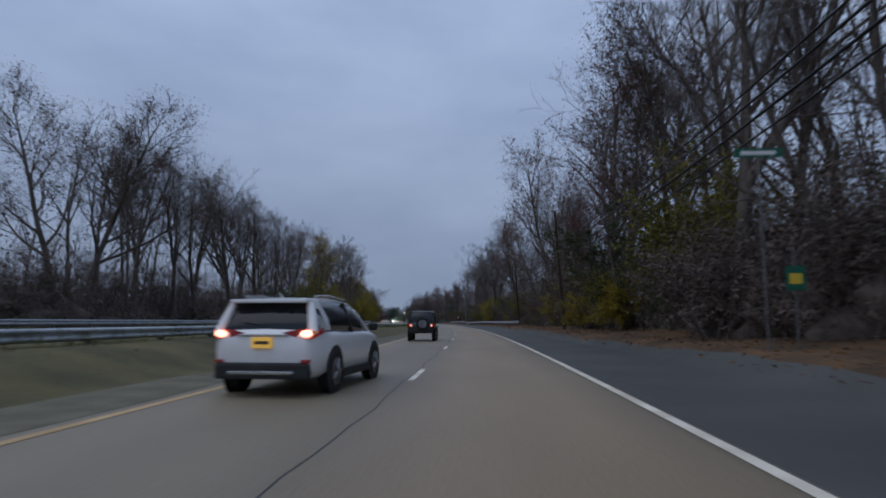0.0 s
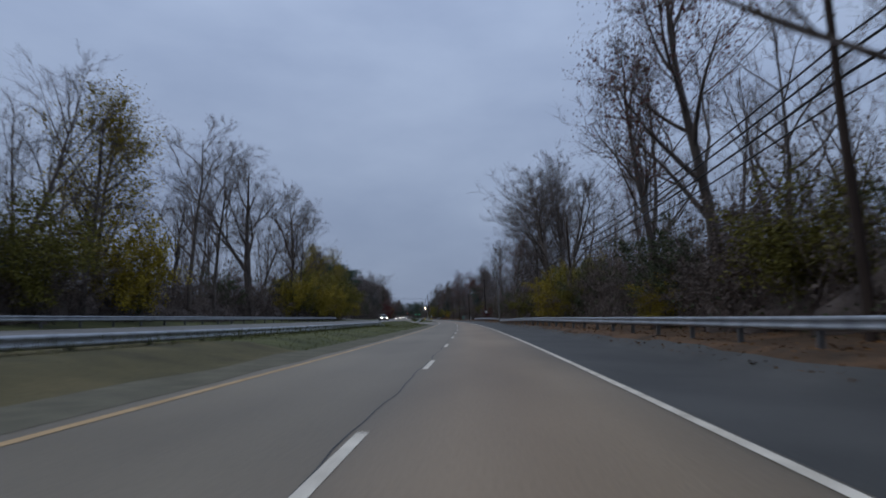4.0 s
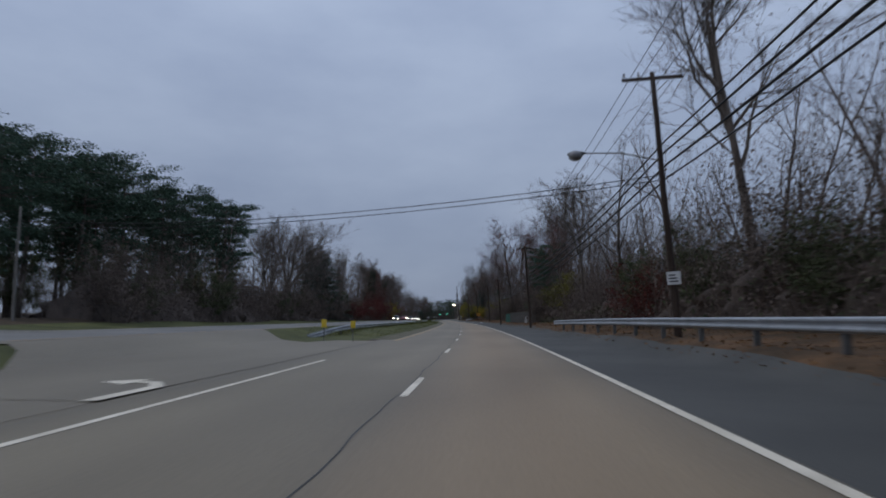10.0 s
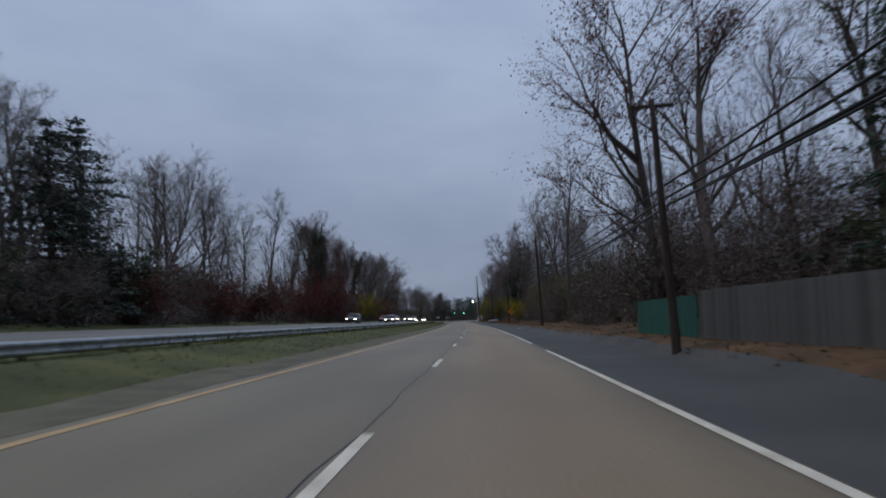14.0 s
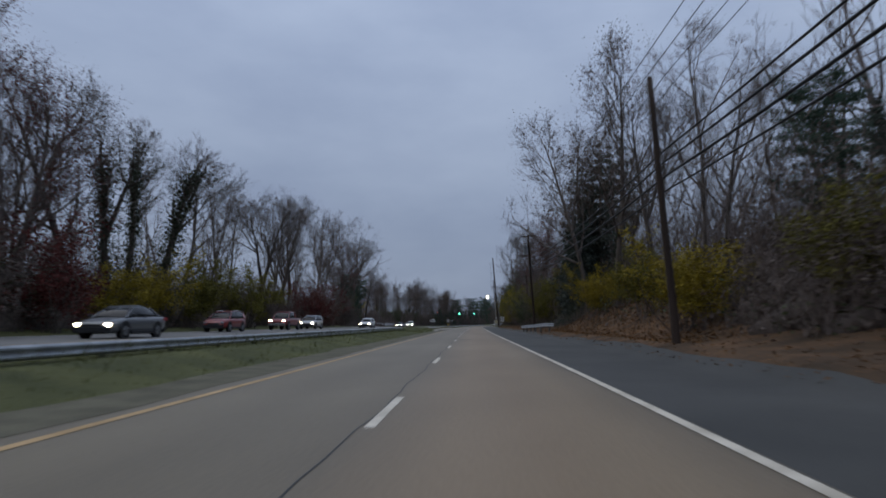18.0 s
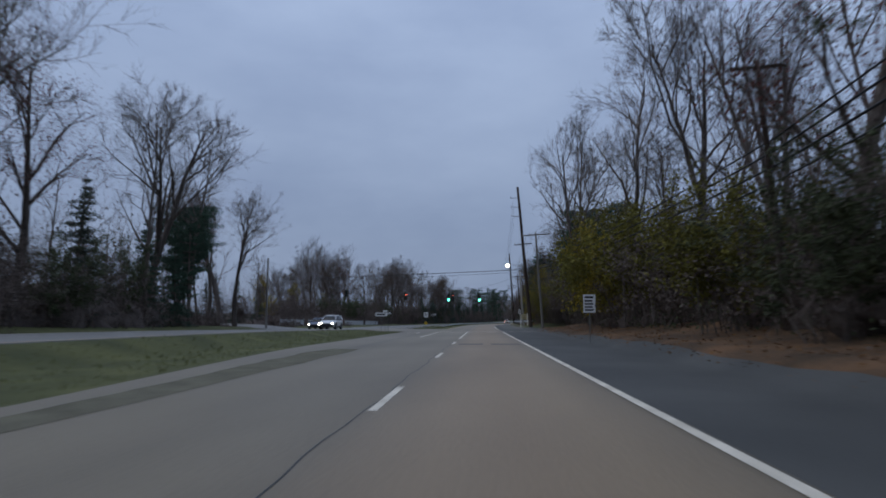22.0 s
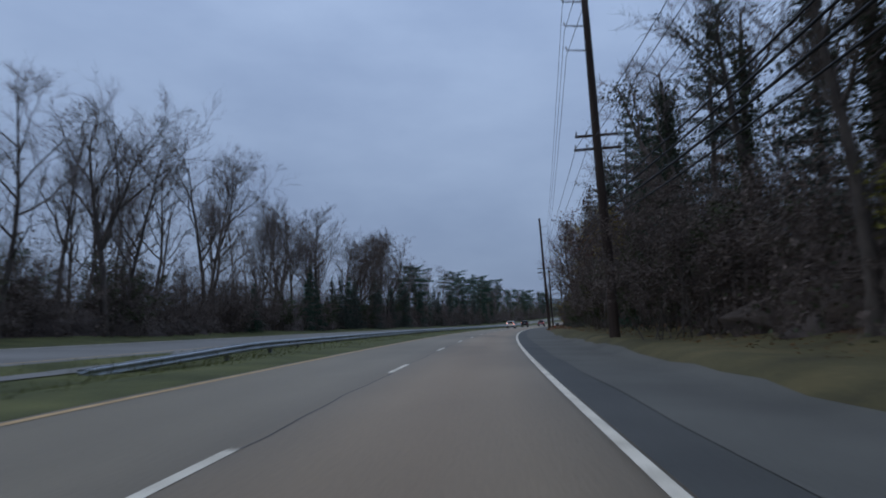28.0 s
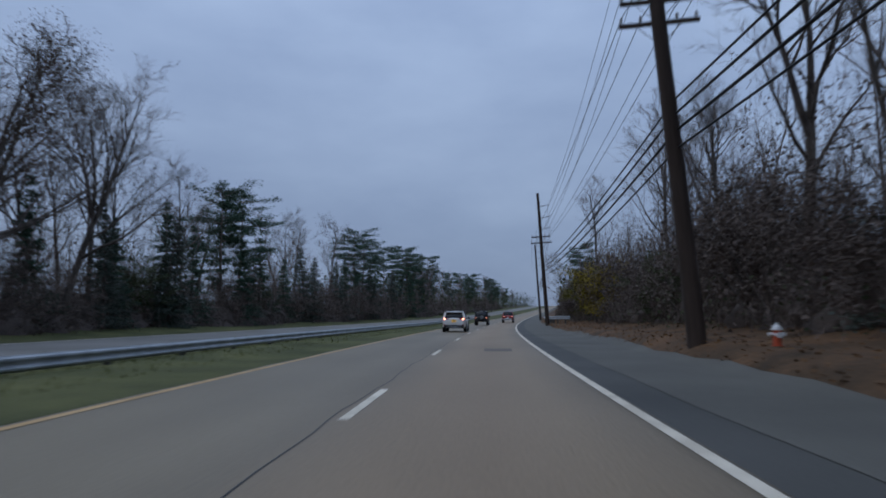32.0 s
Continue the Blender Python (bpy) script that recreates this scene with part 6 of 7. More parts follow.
post_sign("regulation_sign", 548.8, 3.4, 2.1, board(0.64, 0.95, SIGN_WHITE, ((-0.24, 0.28, 0.22, 0.38), (-0.24, 0.1, 0.1, 0.18), (-0.24, -0.06, 0.2, 0.02), (-0.24, -0.22, 0.16, -0.14), (-0.24, -0.38, 0.22, -0.30))), "white rectangular sign with rows of dark lettering")
post_sign("route_sign", 638.5, 4.8, 2.75, board(0.46, 0.46, SIGN_WHITE, ((-0.13, -0.12, 0.13, 0.12),)), "white route marker above the guard rail")
post_sign("route_sign", 638.4, 4.8, 3.22, board(0.42, 0.24, SIGN_WHITE, ((-0.15, -0.05, 0.15, 0.05),)), "small white plate above the route marker")
post_sign("marker_board", 261.7, -10.9, 0.95, board(0.28, 0.42, SIGN_YELLOW, ()), "plain yellow marker board on the median nose")
post_sign("marker_board", 261.1, -9.2, 0.9, board(0.26, 0.38, SIGN_YELLOW, ()), "tilted yellow marker board by the rail end", rz=12)
def arrow(w, h):
    def build(z):
        out = board(w, h, SIGN_BLACK, ((-w * 0.42, -h * 0.14, w * 0.2, h * 0.14), (-w * 0.46, h * 0.40, w * 0.46, h * 0.46), (-w * 0.46, -h * 0.46, w * 0.46, -h * 0.40)), SIGN_WHITE)(z)
        b = bmesh.new()
        f = b.faces.new([b.verts.new(p) for p in ((w * 0.2, -0.009, z - h * 0.34), (w * 0.44, -0.009, z), (w * 0.2, -0.009, z + h * 0.34))])
        bmesh.ops.solidify(b, geom=[f], thickness=0.003)
        return out + [("arrow_head", b, SIGN_WHITE)]
    return build


post_sign("one_way_sign", 607.2, -9.2, 2.05, arrow(0.95, 0.36), "black sign with a white arrow on the median nose")
post_sign("traffic_sign", 606.8, -10.3, 2.05, board(0.6, 0.72, SIGN_WHITE, ((-0.16, -0.2, -0.06, 0.22), (0.06, -0.2, 0.16, 0.1), (-0.2, 0.12, -0.02, 0.22), (0.02, 0.05, 0.2, 0.15))), "white traffic sign with two black arrows")
post_sign("object_marker", 606.5, -10.3, 0.85, diamond(0.42, SIGN_YELLOW, ()), "small yellow diamond marker on the median nose")
post_sign("one_way_sign", 590.5, -13.4, 2.1, arrow(0.9, 0.34), "black sign with a white arrow across the opening")
post_sign("direction_sign", 588.2, -13.4, 2.1, board(0.5, 0.6, SIGN_WHITE, ((-0.15, -0.15, 0.15, 0.1),)), "white sign on the near median nose")
post_sign("direction_sign", 585.3, -13.4, 1.9, board(1.3, 0.42, SIGN_WHITE, ((-0.5, -0.08, 0.45, 0.08),)), "wide white sign on the near median nose")
post_sign("street_sign", 16.5, 5.7, 2.3, board(0.5, 0.62, SIGN_GREEN, ((-0.16, -0.15, 0.16, 0.12),), SIGN_YELLOW), "green and yellow sign on a roadside post")
post_sign("street_name_sign", 15.5, 4.5, 5.3, board(1.15, 0.23, SIGN_GREEN, ((-0.42, -0.05, 0.42, 0.05),), SIGN_WHITE), "green street-name sign with white lettering on a pole")


def welcome_sign():
    """A cream board with an arched top between two white posts."""
    cream = mat("cream_paint", (0.50, 0.45, 0.28), (0.66, 0.60, 0.40), 2, 0.6)
    white = mat("white_post_paint", (0.6, 0.58, 0.52), (0.76, 0.74, 0.68), 3, 0.6)
    sign = empty("welcome_sign", stand(612.2, 4.15, 0, -8), "cream welcome board with an arched top on white posts", "sign")
    for x in (-0.5, 0.5):
        bm = bmesh.new()
        box(bm, x - 0.06, -0.06, -0.3, x + 0.06, 0.06, 1.75, 0.008)
        box(bm, x - 0.075, -0.075, 1.75, x + 0.075, 0.075, 1.82, 0.02)
        part("post", bm, white, sign)
    bm = bmesh.new()
    pts = [(-0.44, 0.95), (0.44, 0.95), (0.44, 1.45)] + [(0.44 * math.cos(a), 1.5 + 0.25 * math.sin(a)) for a in [math.pi * k / 12 for k in range(1, 12)]] + [(-0.44, 1.45)]
    f = bm.faces.new([bm.verts.new((x, -0.02, z)) for x, z in pts])
    bmesh.ops.solidify(bm, geom=[f], thickness=0.04)
    ob = part("panel", bm, cream, sign)
    bm = bmesh.new()
    for z, w in ((1.52, 0.3), (1.35, 0.36), (1.18, 0.33), (1.05, 0.25)):
        box(bm, -w, -0.028, z - 0.03, w, -0.0235, z + 0.03)
    part("lettering", bm, mat("brown_lettering", (0.10, 0.07, 0.03), (0.18, 0.12, 0.06), 3, 0.6), ob)


welcome_sign()


def hydrant():
    red, white = mat("orange_red_paint", (0.42, 0.07, 0.03), (0.58, 0.12, 0.06), 3, 0.5), mat("white_cap_paint", (0.6, 0.6, 0.6), (0.78, 0.78, 0.77), 3, 0.5)
    h = empty("fire_hydrant", stand(766.5, 5.0, -0.05, 0, 0.78), "red fire hydrant with a white top on the verge", "hydrant")
    bm = bmesh.new()
    rod(bm, (0, 0, -0.1), (0, 0, 0.08), 0.17, 0.17, 16)
    rod(bm, (0, 0, 0.08), (0, 0, 0.55), 0.12, 0.12, 16)
    part("barrel", bm, red, h, smooth=False)
    for a, b, r in (((-0.24, 0, 0.42), (0.24, 0, 0.42), 0.06), ((0, -0.24, 0.40), (0, 0, 0.40), 0.085)):
        bm = bmesh.new()
        rod(bm, a, b, r, r, 12)
        part("nozzle", bm, white, h)
    bm = bmesh.new()
    rod(bm, (0, 0, 0.55), (0, 0, 0.6), 0.16, 0.16, 16)
    bmesh.ops.create_uvsphere(bm, u_segments=16, v_segments=8, radius=0.13, matrix=Matrix.Translation((0, 0, 0.6)))
    rod(bm, (0, 0, 0.7), (0, 0, 0.78), 0.035, 0.03, 6)
    part("bonnet", bm, white, h)


hydrant()


def board_fence():
    """Stockade fence of upright boards, grey and then green, above the verge."""
    grey = mat("weathered_fence_boards", (0.075, 0.072, 0.067), (0.15, 0.145, 0.137), 1.5, 0.9, 0.4, 20, stretch=(1, 1, 0.1), obrand=0.2)
    green = mat("green_fence_boards", (0.012, 0.075, 0.055), (0.025, 0.12, 0.09), 1.5, 0.7, 0.2, 20, stretch=(1, 1, 0.1), obrand=0.15)
    for label, s0, s1, d0, d1, mt, h in (("weathered grey board fence above the verge", 321, 346.3, 7.2, 5.6, grey, 1.75), ("dark green board fence beside the pole", 346.5, 355, 5.6, 5.5, green, 1.6)):
        base = spot(s0, d0)
        fence = empty("board_fence", Matrix.Translation(base), label, "fence")
        bm = bmesh.new()
        box(bm, -0.069, -0.01, -0.1, 0.069, 0.01, h, 0.003)
        me = bpy.data.meshes.new("board")
        bm.to_mesh(me)
        bm.free()
        n = int((s1 - s0) / 0.145)
        for i in range(n):
            s = s0 + (s1 - s0) * i / n
            ob = put("board", me, mt, fence)
            p = spot(s, d0 + (d1 - d0) * i / n) - base
            ob.matrix_basis = pose(p.x, p.y, p.z, 0, _pick.uniform(-0.6, 0.6), turn(s) + 90)
        for z in (0.35, h - 0.35):
            g = Limbs()
            g.chain([spot(s0 + (s1 - s0) * k / 12, d0 + (d1 - d0) * k / 12 + 0.05, z) - base for k in range(13)], [0.04] * 13, 4, 0)
            put("rail", tri_mesh("rail", [tuple(p) for p in g.v[0]], g.t[0]), mt, fence)


board_fence()


def white_gate():
    white = mat("white_gate_paint", (0.5, 0.5, 0.5), (0.7, 0.7, 0.7), 2, 0.6)
    g = empty("utility_cabinet", stand(326.5, 6.6, 0, 10), "white-painted service cabinet in front of the fence", "cabinet")
    bm = bmesh.new()
    box(bm, -0.42, -0.2, -0.05, -0.12, 0.2, 0.95, 0.02)
    part("cabinet_body", bm, white, g)
    bm = bmesh.new()
    box(bm, 0.1, -0.2, 0.3, 0.5, 0.15, 0.95, 0.02)
    part("meter_box", bm, white, g)
    bm = bmesh.new()
    rod(bm, (0.3, 0, -0.3), (0.3, 0, 0.32), 0.04, 0.04, 8)
    rod(bm, (-0.3, 0.0, 0.7), (0.3, 0.0, 0.7), 0.03, 0.03, 8)
    part("conduit", bm, POST_STEEL, g)


white_gate()


def rail_fence():
    """Low white fence on the far corner of the junction."""
    white = mat("white_fence_paint", (0.30, 0.31, 0.32), (0.48, 0.49, 0.50), 1.5, 0.6)
    a, b = spot(606, -31.5), spot(672, -29.5)
    f = empty("white_fence", Matrix.Translation(a), "low white panel fence across the junction", "fence")
    run = b - a
    ang = math.degrees(math.atan2(run.y, run.x))
    n = 27
    w = run.length / (n - 1)
    for i in range(n):
        p = run * (i / (n - 1))
        bm = bmesh.new()
        box(bm, -0.07, -0.07, -0.3, 0.07, 0.07, 1.1, 0.01)
        ob = part("fence_post", bm, white, f)
        ob.matrix_basis = pose(p.x, p.y, p.z, 0, 0, ang)
        if i < n - 1 and i not in (4, 12, 13, 20):
            bm = bmesh.new()
            box(bm, 0.07, -0.015, 0.12, w - 0.07, 0.015, 0.92, 0.004)
            ob = part("fence_panel", bm, white, f)
            ob.matrix_basis = pose(p.x, p.y, p.z, 0, 0, ang)


rail_fence()


def crushed_box(s, d):
    """A crushed white carton lying at the edge of the shoulder."""
    bm = bmesh.new()
    box(bm, -0.19, -0.13, 0.0, 0.19, 0.13, 0.16)
    bmesh.ops.subdivide_edges(bm, edges=bm.edges[:], cuts=3, use_grid_fill=True)
    rng = random.Random(9)
    for v in bm.verts:
        v.co += Vector((rng.gauss(0, 0.016), rng.gauss(0, 0.016), rng.gauss(0, 0.02) * (v.co.z > 0.02)))
    ob = part("carton", bm, SIGN_WHITE)
    ob.matrix_basis = stand(s, d, 0.015, 25)
    tagged(ob, "crushed white carton lying on the shoulder", "litter")


crushed_box(399.5, 2.8)


# ---- houses and lights beyond the trees ----
def house(s, d, rz, w, l, h, walls, label, lit=False):
    ho = empty("house", stand(s, d, 0, rz), label, "house", "houses beyond the trees")
    siding, roof = walls, mat("dark_shingles", (0.03, 0.03, 0.032), (0.07, 0.068, 0.066), 2, 0.9, 0.4)
    glass = glow("lit_window", (1.0, 0.66, 0.34), 0.5) if lit else mat("dark_window", (0.02, 0.022, 0.025), (0.05, 0.055, 0.06), 1, 0.15, spec=0.6)
    bm = bmesh.new()
    peak = h + w * 0.36
    outline = [(-w / 2, -0.3), (w / 2, -0.3), (w / 2, h), (0, peak), (-w / 2, h)]
    f0 = [bm.verts.new((x, -l / 2, z)) for x, z in outline]
    f1 = [bm.verts.new((x, l / 2, z)) for x, z in outline]
    bm.faces.new(f0)
    bm.faces.new(list(reversed(f1)))
    for i in range(5):
        j = (i + 1) % 5
        bm.faces.new((f0[j], f0[i], f1[i], f1[j]))
    part("wall", bm, siding, ho)
    for k in (-1, 1):
        bm = bmesh.new()
        vs = [bm.verts.new(p) for p in ((k * (w / 2 + 0.35), -l / 2 - 0.3, h - 0.22), (0, -l / 2 - 0.3, peak + 0.05), (0, l / 2 + 0.3, peak + 0.05), (k * (w / 2 + 0.35), l / 2 + 0.3, h - 0.22))]
        f = bm.faces.new(vs)
        bmesh.ops.solidify(bm, geom=[f], thickness=0.14)
        part("roof", bm, roof, ho)
    bm = bmesh.new()
    box(bm, w * 0.12, l * 0.1, peak - 0.8, w * 0.12 + 0.6, l * 0.1 + 0.6, peak + 0.9, 0.02)
    part("chimney", bm, mat("chimney_brick", (0.16, 0.07, 0.05), (0.26, 0.12, 0.09), 6, 0.9), ho)
    for face_y, xs in ((-l / 2, (-w * 0.28, w * 0.28)), (l / 2, (-w * 0.28, w * 0.28))):
        for x in xs:
            for z in (1.0, 3.6):
                if z + 1.3 > h:
                    continue
                bm = bmesh.new()
                o = 0.03 * (-1 if face_y < 0 else 1)
                box(bm, x - 0.52, face_y + o - 0.03, z - 0.08, x + 0.52, face_y + o + 0.03, z + 1.33)
                win = part("window", bm, SIGN_WHITE, ho)
                for zz in (z, z + 0.64):
                    bm = bmesh.new()
                    box(bm, x - 0.44, face_y + o * 2.2 - 0.006, zz, x + 0.44, face_y + o * 2.2 + 0.006, zz + 0.58)
                    part("pane", bm, glass, win)
    for x_of in (-1, 1):
        for y in (-l * 0.3, 0, l * 0.3):
            bm = bmesh.new()
            box(bm, x_of * (w / 2 + 0.03) - 0.03, y - 0.5, 1.0, x_of * (w / 2 + 0.03) + 0.03, y + 0.5, 2.3)
            win = part("window", bm, SIGN_WHITE, ho)
            bm = bmesh.new()
            box(bm, x_of * (w / 2 + 0.066) - 0.006, y - 0.42, 1.08, x_of * (w / 2 + 0.066) + 0.006, y + 0.42, 2.22)
            part("pane", bm, glass, win)
    return ho


WHITE_SIDING = mat("white_clapboard", (0.42, 0.43, 0.45), (0.58, 0.59, 0.6), 1.2, 0.7, 0.3, 12, stretch=(0.2, 0.2, 3))
TAN_SIDING = mat("tan_clapboard", (0.22, 0.2, 0.17), (0.32, 0.29, 0.25), 1.2, 0.7, 0.3, 12, stretch=(0.2, 0.2, 3))
house(441, -60, 20, 9, 12, 6.2, WHITE_SIDING, "white gabled house half hidden by bare trees")
house(322, -84, 15, 9, 13, 5.6, TAN_SIDING, "dim house with lit windows behind the pines", lit=True)
ORANGE_LAMP = glow("sodium_lamp", (1.0, 0.50, 0.12), 30.0)


def street_lamp(s, d, h, label, out=0.9, lit=True):
    lp = empty("street_lamp", stand(s, d), label, "street lamp")
    bm = bmesh.new()
    rod(bm, (0, 0, -0.3), (0, 0, h), 0.09, 0.05, 10)
    part("pole", bm, POST_STEEL, lp)
    bm = bmesh.new()
    rod(bm, (0, 0, h - 0.05), (out, 0, h + 0.1), 0.03, 0.03, 8)
    part("arm", bm, POST_STEEL, lp)
    bm = bmesh.new()
    bmesh.ops.create_uvsphere(bm, u_segments=12, v_segments=8, radius=1, matrix=Matrix.Translation((out * 1.1, 0, h + 0.05)) @ Matrix.Diagonal((0.3, 0.16, 0.13, 1)))
    part("lens", bm, ORANGE_LAMP if lit else CABLE, lp, smooth=True)


street_lamp(286, -53.5, 7.6, "street lamp glowing orange beside the pines")
street_lamp(608.7, 9.2, 8.6, "dark unlit street lamp at the side road's corner", -2.0, False)
street_lamp(300, -36, 2.6, "small glowing lamp at the wood's edge")
for s, d in ((279, -46), (289, -57)):
    g = empty("gate_pillar", stand(s, d), "short white gate pillar with a cap", "pillar", "gate pillars")
    bm = bmesh.new()
    box(bm, -0.3, -0.3, -0.2, 0.3, 0.3, 1.3, 0.02)
    part("shaft", bm, SIGN_WHITE, g)
    bm = bmesh.new()
    box(bm, -0.38, -0.38, 1.3, 0.38, 0.38, 1.42, 0.02)
    bmesh.ops.create_uvsphere(bm, u_segments=12, v_segments=8, radius=0.2, matrix=Matrix.Translation((0, 0, 1.6)))
    part("cap", bm, SIGN_WHITE, g)


# ---- vehicles ----
def paint(name, colour, rough=0.28):
    m = mat(name, tuple(c * 0.9 for c in colour), colour, 0.8, rough, spec=0.5)
    m.node_tree.nodes["Principled BSDF"].inputs["Coat Weight"].default_value = 0.5
    return m


CAR_WHITE, CAR_BLACK, CAR_RED = paint("white_car_paint", (0.74, 0.74, 0.73)), paint("black_car_paint", (0.018, 0.018, 0.02)), paint("red_car_paint", (0.24, 0.022, 0.02))
CAR_GREY, CAR_SILVER, CAR_BLUE = paint("grey_car_paint", (0.12, 0.125, 0.13)), paint("silver_car_paint", (0.42, 0.43, 0.44)), paint("blue_car_paint", (0.03, 0.055, 0.12))
CLADDING = mat("black_plastic", (0.014, 0.014, 0.015), (0.03, 0.03, 0.031), 3, 0.6)
CAR_GLASS = mat("tinted_car_glass", (0.006, 0.008, 0.010), (0.012, 0.015, 0.018), 1, 0.12, spec=0.35)
TYRE = mat("tyre_rubber", (0.012, 0.012, 0.012), (0.026, 0.025, 0.025), 4, 0.85)
RIM = mat("alloy_rim", (0.14, 0.145, 0.15), (0.26, 0.265, 0.27), 3, 0.35, metal=0.8)
CHROME = mat("chrome_strip", (0.5, 0.5, 0.5), (0.65, 0.65, 0.65), 2, 0.2, metal=0.9)
TAIL_LIT, TAIL_RED, HEAD_LIT = glow("lit_tail_lamp", (1.0, 0.34, 0.2), 5.0), glow("red_lamp_and_reflector_glow", (0.16, 0.010, 0.012), 0.22), glow("lit_head_lamp", (1.0, 0.86, 0.62), 26.0)
# weak emission stands in for light falling on the number plate
PLATE_GLOW = glow("glowing_yellow_plate", (0.75, 0.44, 0.08), 0.35)


def loft(bm, sections, close=True):
    """Skin between cross-sections, each a list of places."""
    rows = [[bm.verts.new(p) for p in sec] for sec in sections]
    n = len(rows[0])
    for a, b in zip(rows, rows[1:]):
        for i in range(n):
            j = (i + 1) % n
            bm.faces.new((a[i], a[j], b[j], b[i]))
    if close:
        bm.faces.new(list(reversed(rows[0])))
        bm.faces.new(rows[-1])
    bmesh.ops.recalc_face_normals(bm, faces=bm.faces[:])
    return bm


def ring(half):
    """Mirror a half-section given from the bottom middle to the top middle."""
    return half + [(-x, y, z) for x, y, z in reversed(half) if x > 1e-6]


SHAPES = {
    # stations of the hull: y, half width, floor, belt; of the cabin: y, foot half width, head half width, roof
    "suv": dict(hull=[(-2.28, 0.70, 0.50, 0.92), (-2.23, 0.80, 0.36, 1.04), (-2.0, 0.895, 0.30, 1.08), (-1.3, 0.922, 0.27, 1.06), (0.0, 0.925, 0.25, 1.03), (0.85, 0.92, 0.25, 1.02), (1.25, 0.91, 0.26, 1.0), (1.9, 0.87, 0.28, 0.9), (2.2, 0.78, 0.32, 0.76), (2.3, 0.66, 0.42, 0.62)],
                cabin=[(-2.16, 0.80, 0.74, 1.08), (-1.94, 0.84, 0.66, 1.53), (-1.6, 0.86, 0.65, 1.58), (-0.6, 0.87, 0.65, 1.61), (0.2, 0.86, 0.64, 1.57), (0.55, 0.85, 0.67, 1.45), (1.2, 0.80, 0.76, 1.04)], wheels=(-1.33, 1.33), r=0.36, w=0.925),
    "sedan": dict(hull=[(-2.35, 0.66, 0.5, 0.78), (-2.28, 0.8, 0.36, 0.95), (-1.9, 0.88, 0.26, 0.98), (-0.9, 0.905, 0.22, 0.95), (0.4, 0.905, 0.2, 0.92), (1.1, 0.9, 0.22, 0.88), (1.8, 0.86, 0.24, 0.78), (2.25, 0.74, 0.28, 0.66), (2.36, 0.6, 0.36, 0.55)],
                  cabin=[(-1.75, 0.78, 0.7, 0.97), (-1.1, 0.8, 0.6, 1.36), (-0.4, 0.82, 0.6, 1.44), (0.2, 0.82, 0.6, 1.40), (0.55, 0.8, 0.62, 1.26), (1.15, 0.76, 0.7, 0.92)], wheels=(-1.38, 1.38), r=0.33, w=0.905),
    "jeep": dict(hull=[(-1.95, 0.76, 0.5, 1.06), (-1.92, 0.8, 0.48, 1.12), (-1.0, 0.8, 0.46, 1.13), (0.55, 0.8, 0.46, 1.13), (0.6, 0.74, 0.46, 1.12), (1.6, 0.64, 0.5, 1.06), (1.85, 0.6, 0.55, 0.98)],
                 cabin=[(-1.9, 0.78, 0.72, 1.13), (-1.86, 0.78, 0.7, 1.78), (-1.0, 0.78, 0.7, 1.84), (0.3, 0.78, 0.7, 1.82), (0.45, 0.77, 0.7, 1.76), (0.7, 0.75, 0.72, 1.12)], wheels=(-1.2, 1.25), r=0.40, w=0.86),
    "pickup": dict(hull=[(-2.85, 0.84, 0.5, 1.14), (-2.8, 0.92, 0.46, 1.2), (-1.0, 0.96, 0.42, 1.2), (0.3, 0.96, 0.4, 1.18), (1.2, 0.95, 0.42, 1.16), (2.2, 0.92, 0.44, 1.08), (2.7, 0.86, 0.46, 0.98), (2.8, 0.74, 0.52, 0.86)],
                   cabin=[(-0.95, 0.86, 0.76, 1.2), (-0.85, 0.86, 0.7, 1.8), (-0.2, 0.87, 0.7, 1.87), (0.7, 0.87, 0.7, 1.83), (0.95, 0.86, 0.71, 1.7), (1.55, 0.82, 0.78, 1.18)], wheels=(-1.75, 1.8), r=0.42, w=0.95),
}


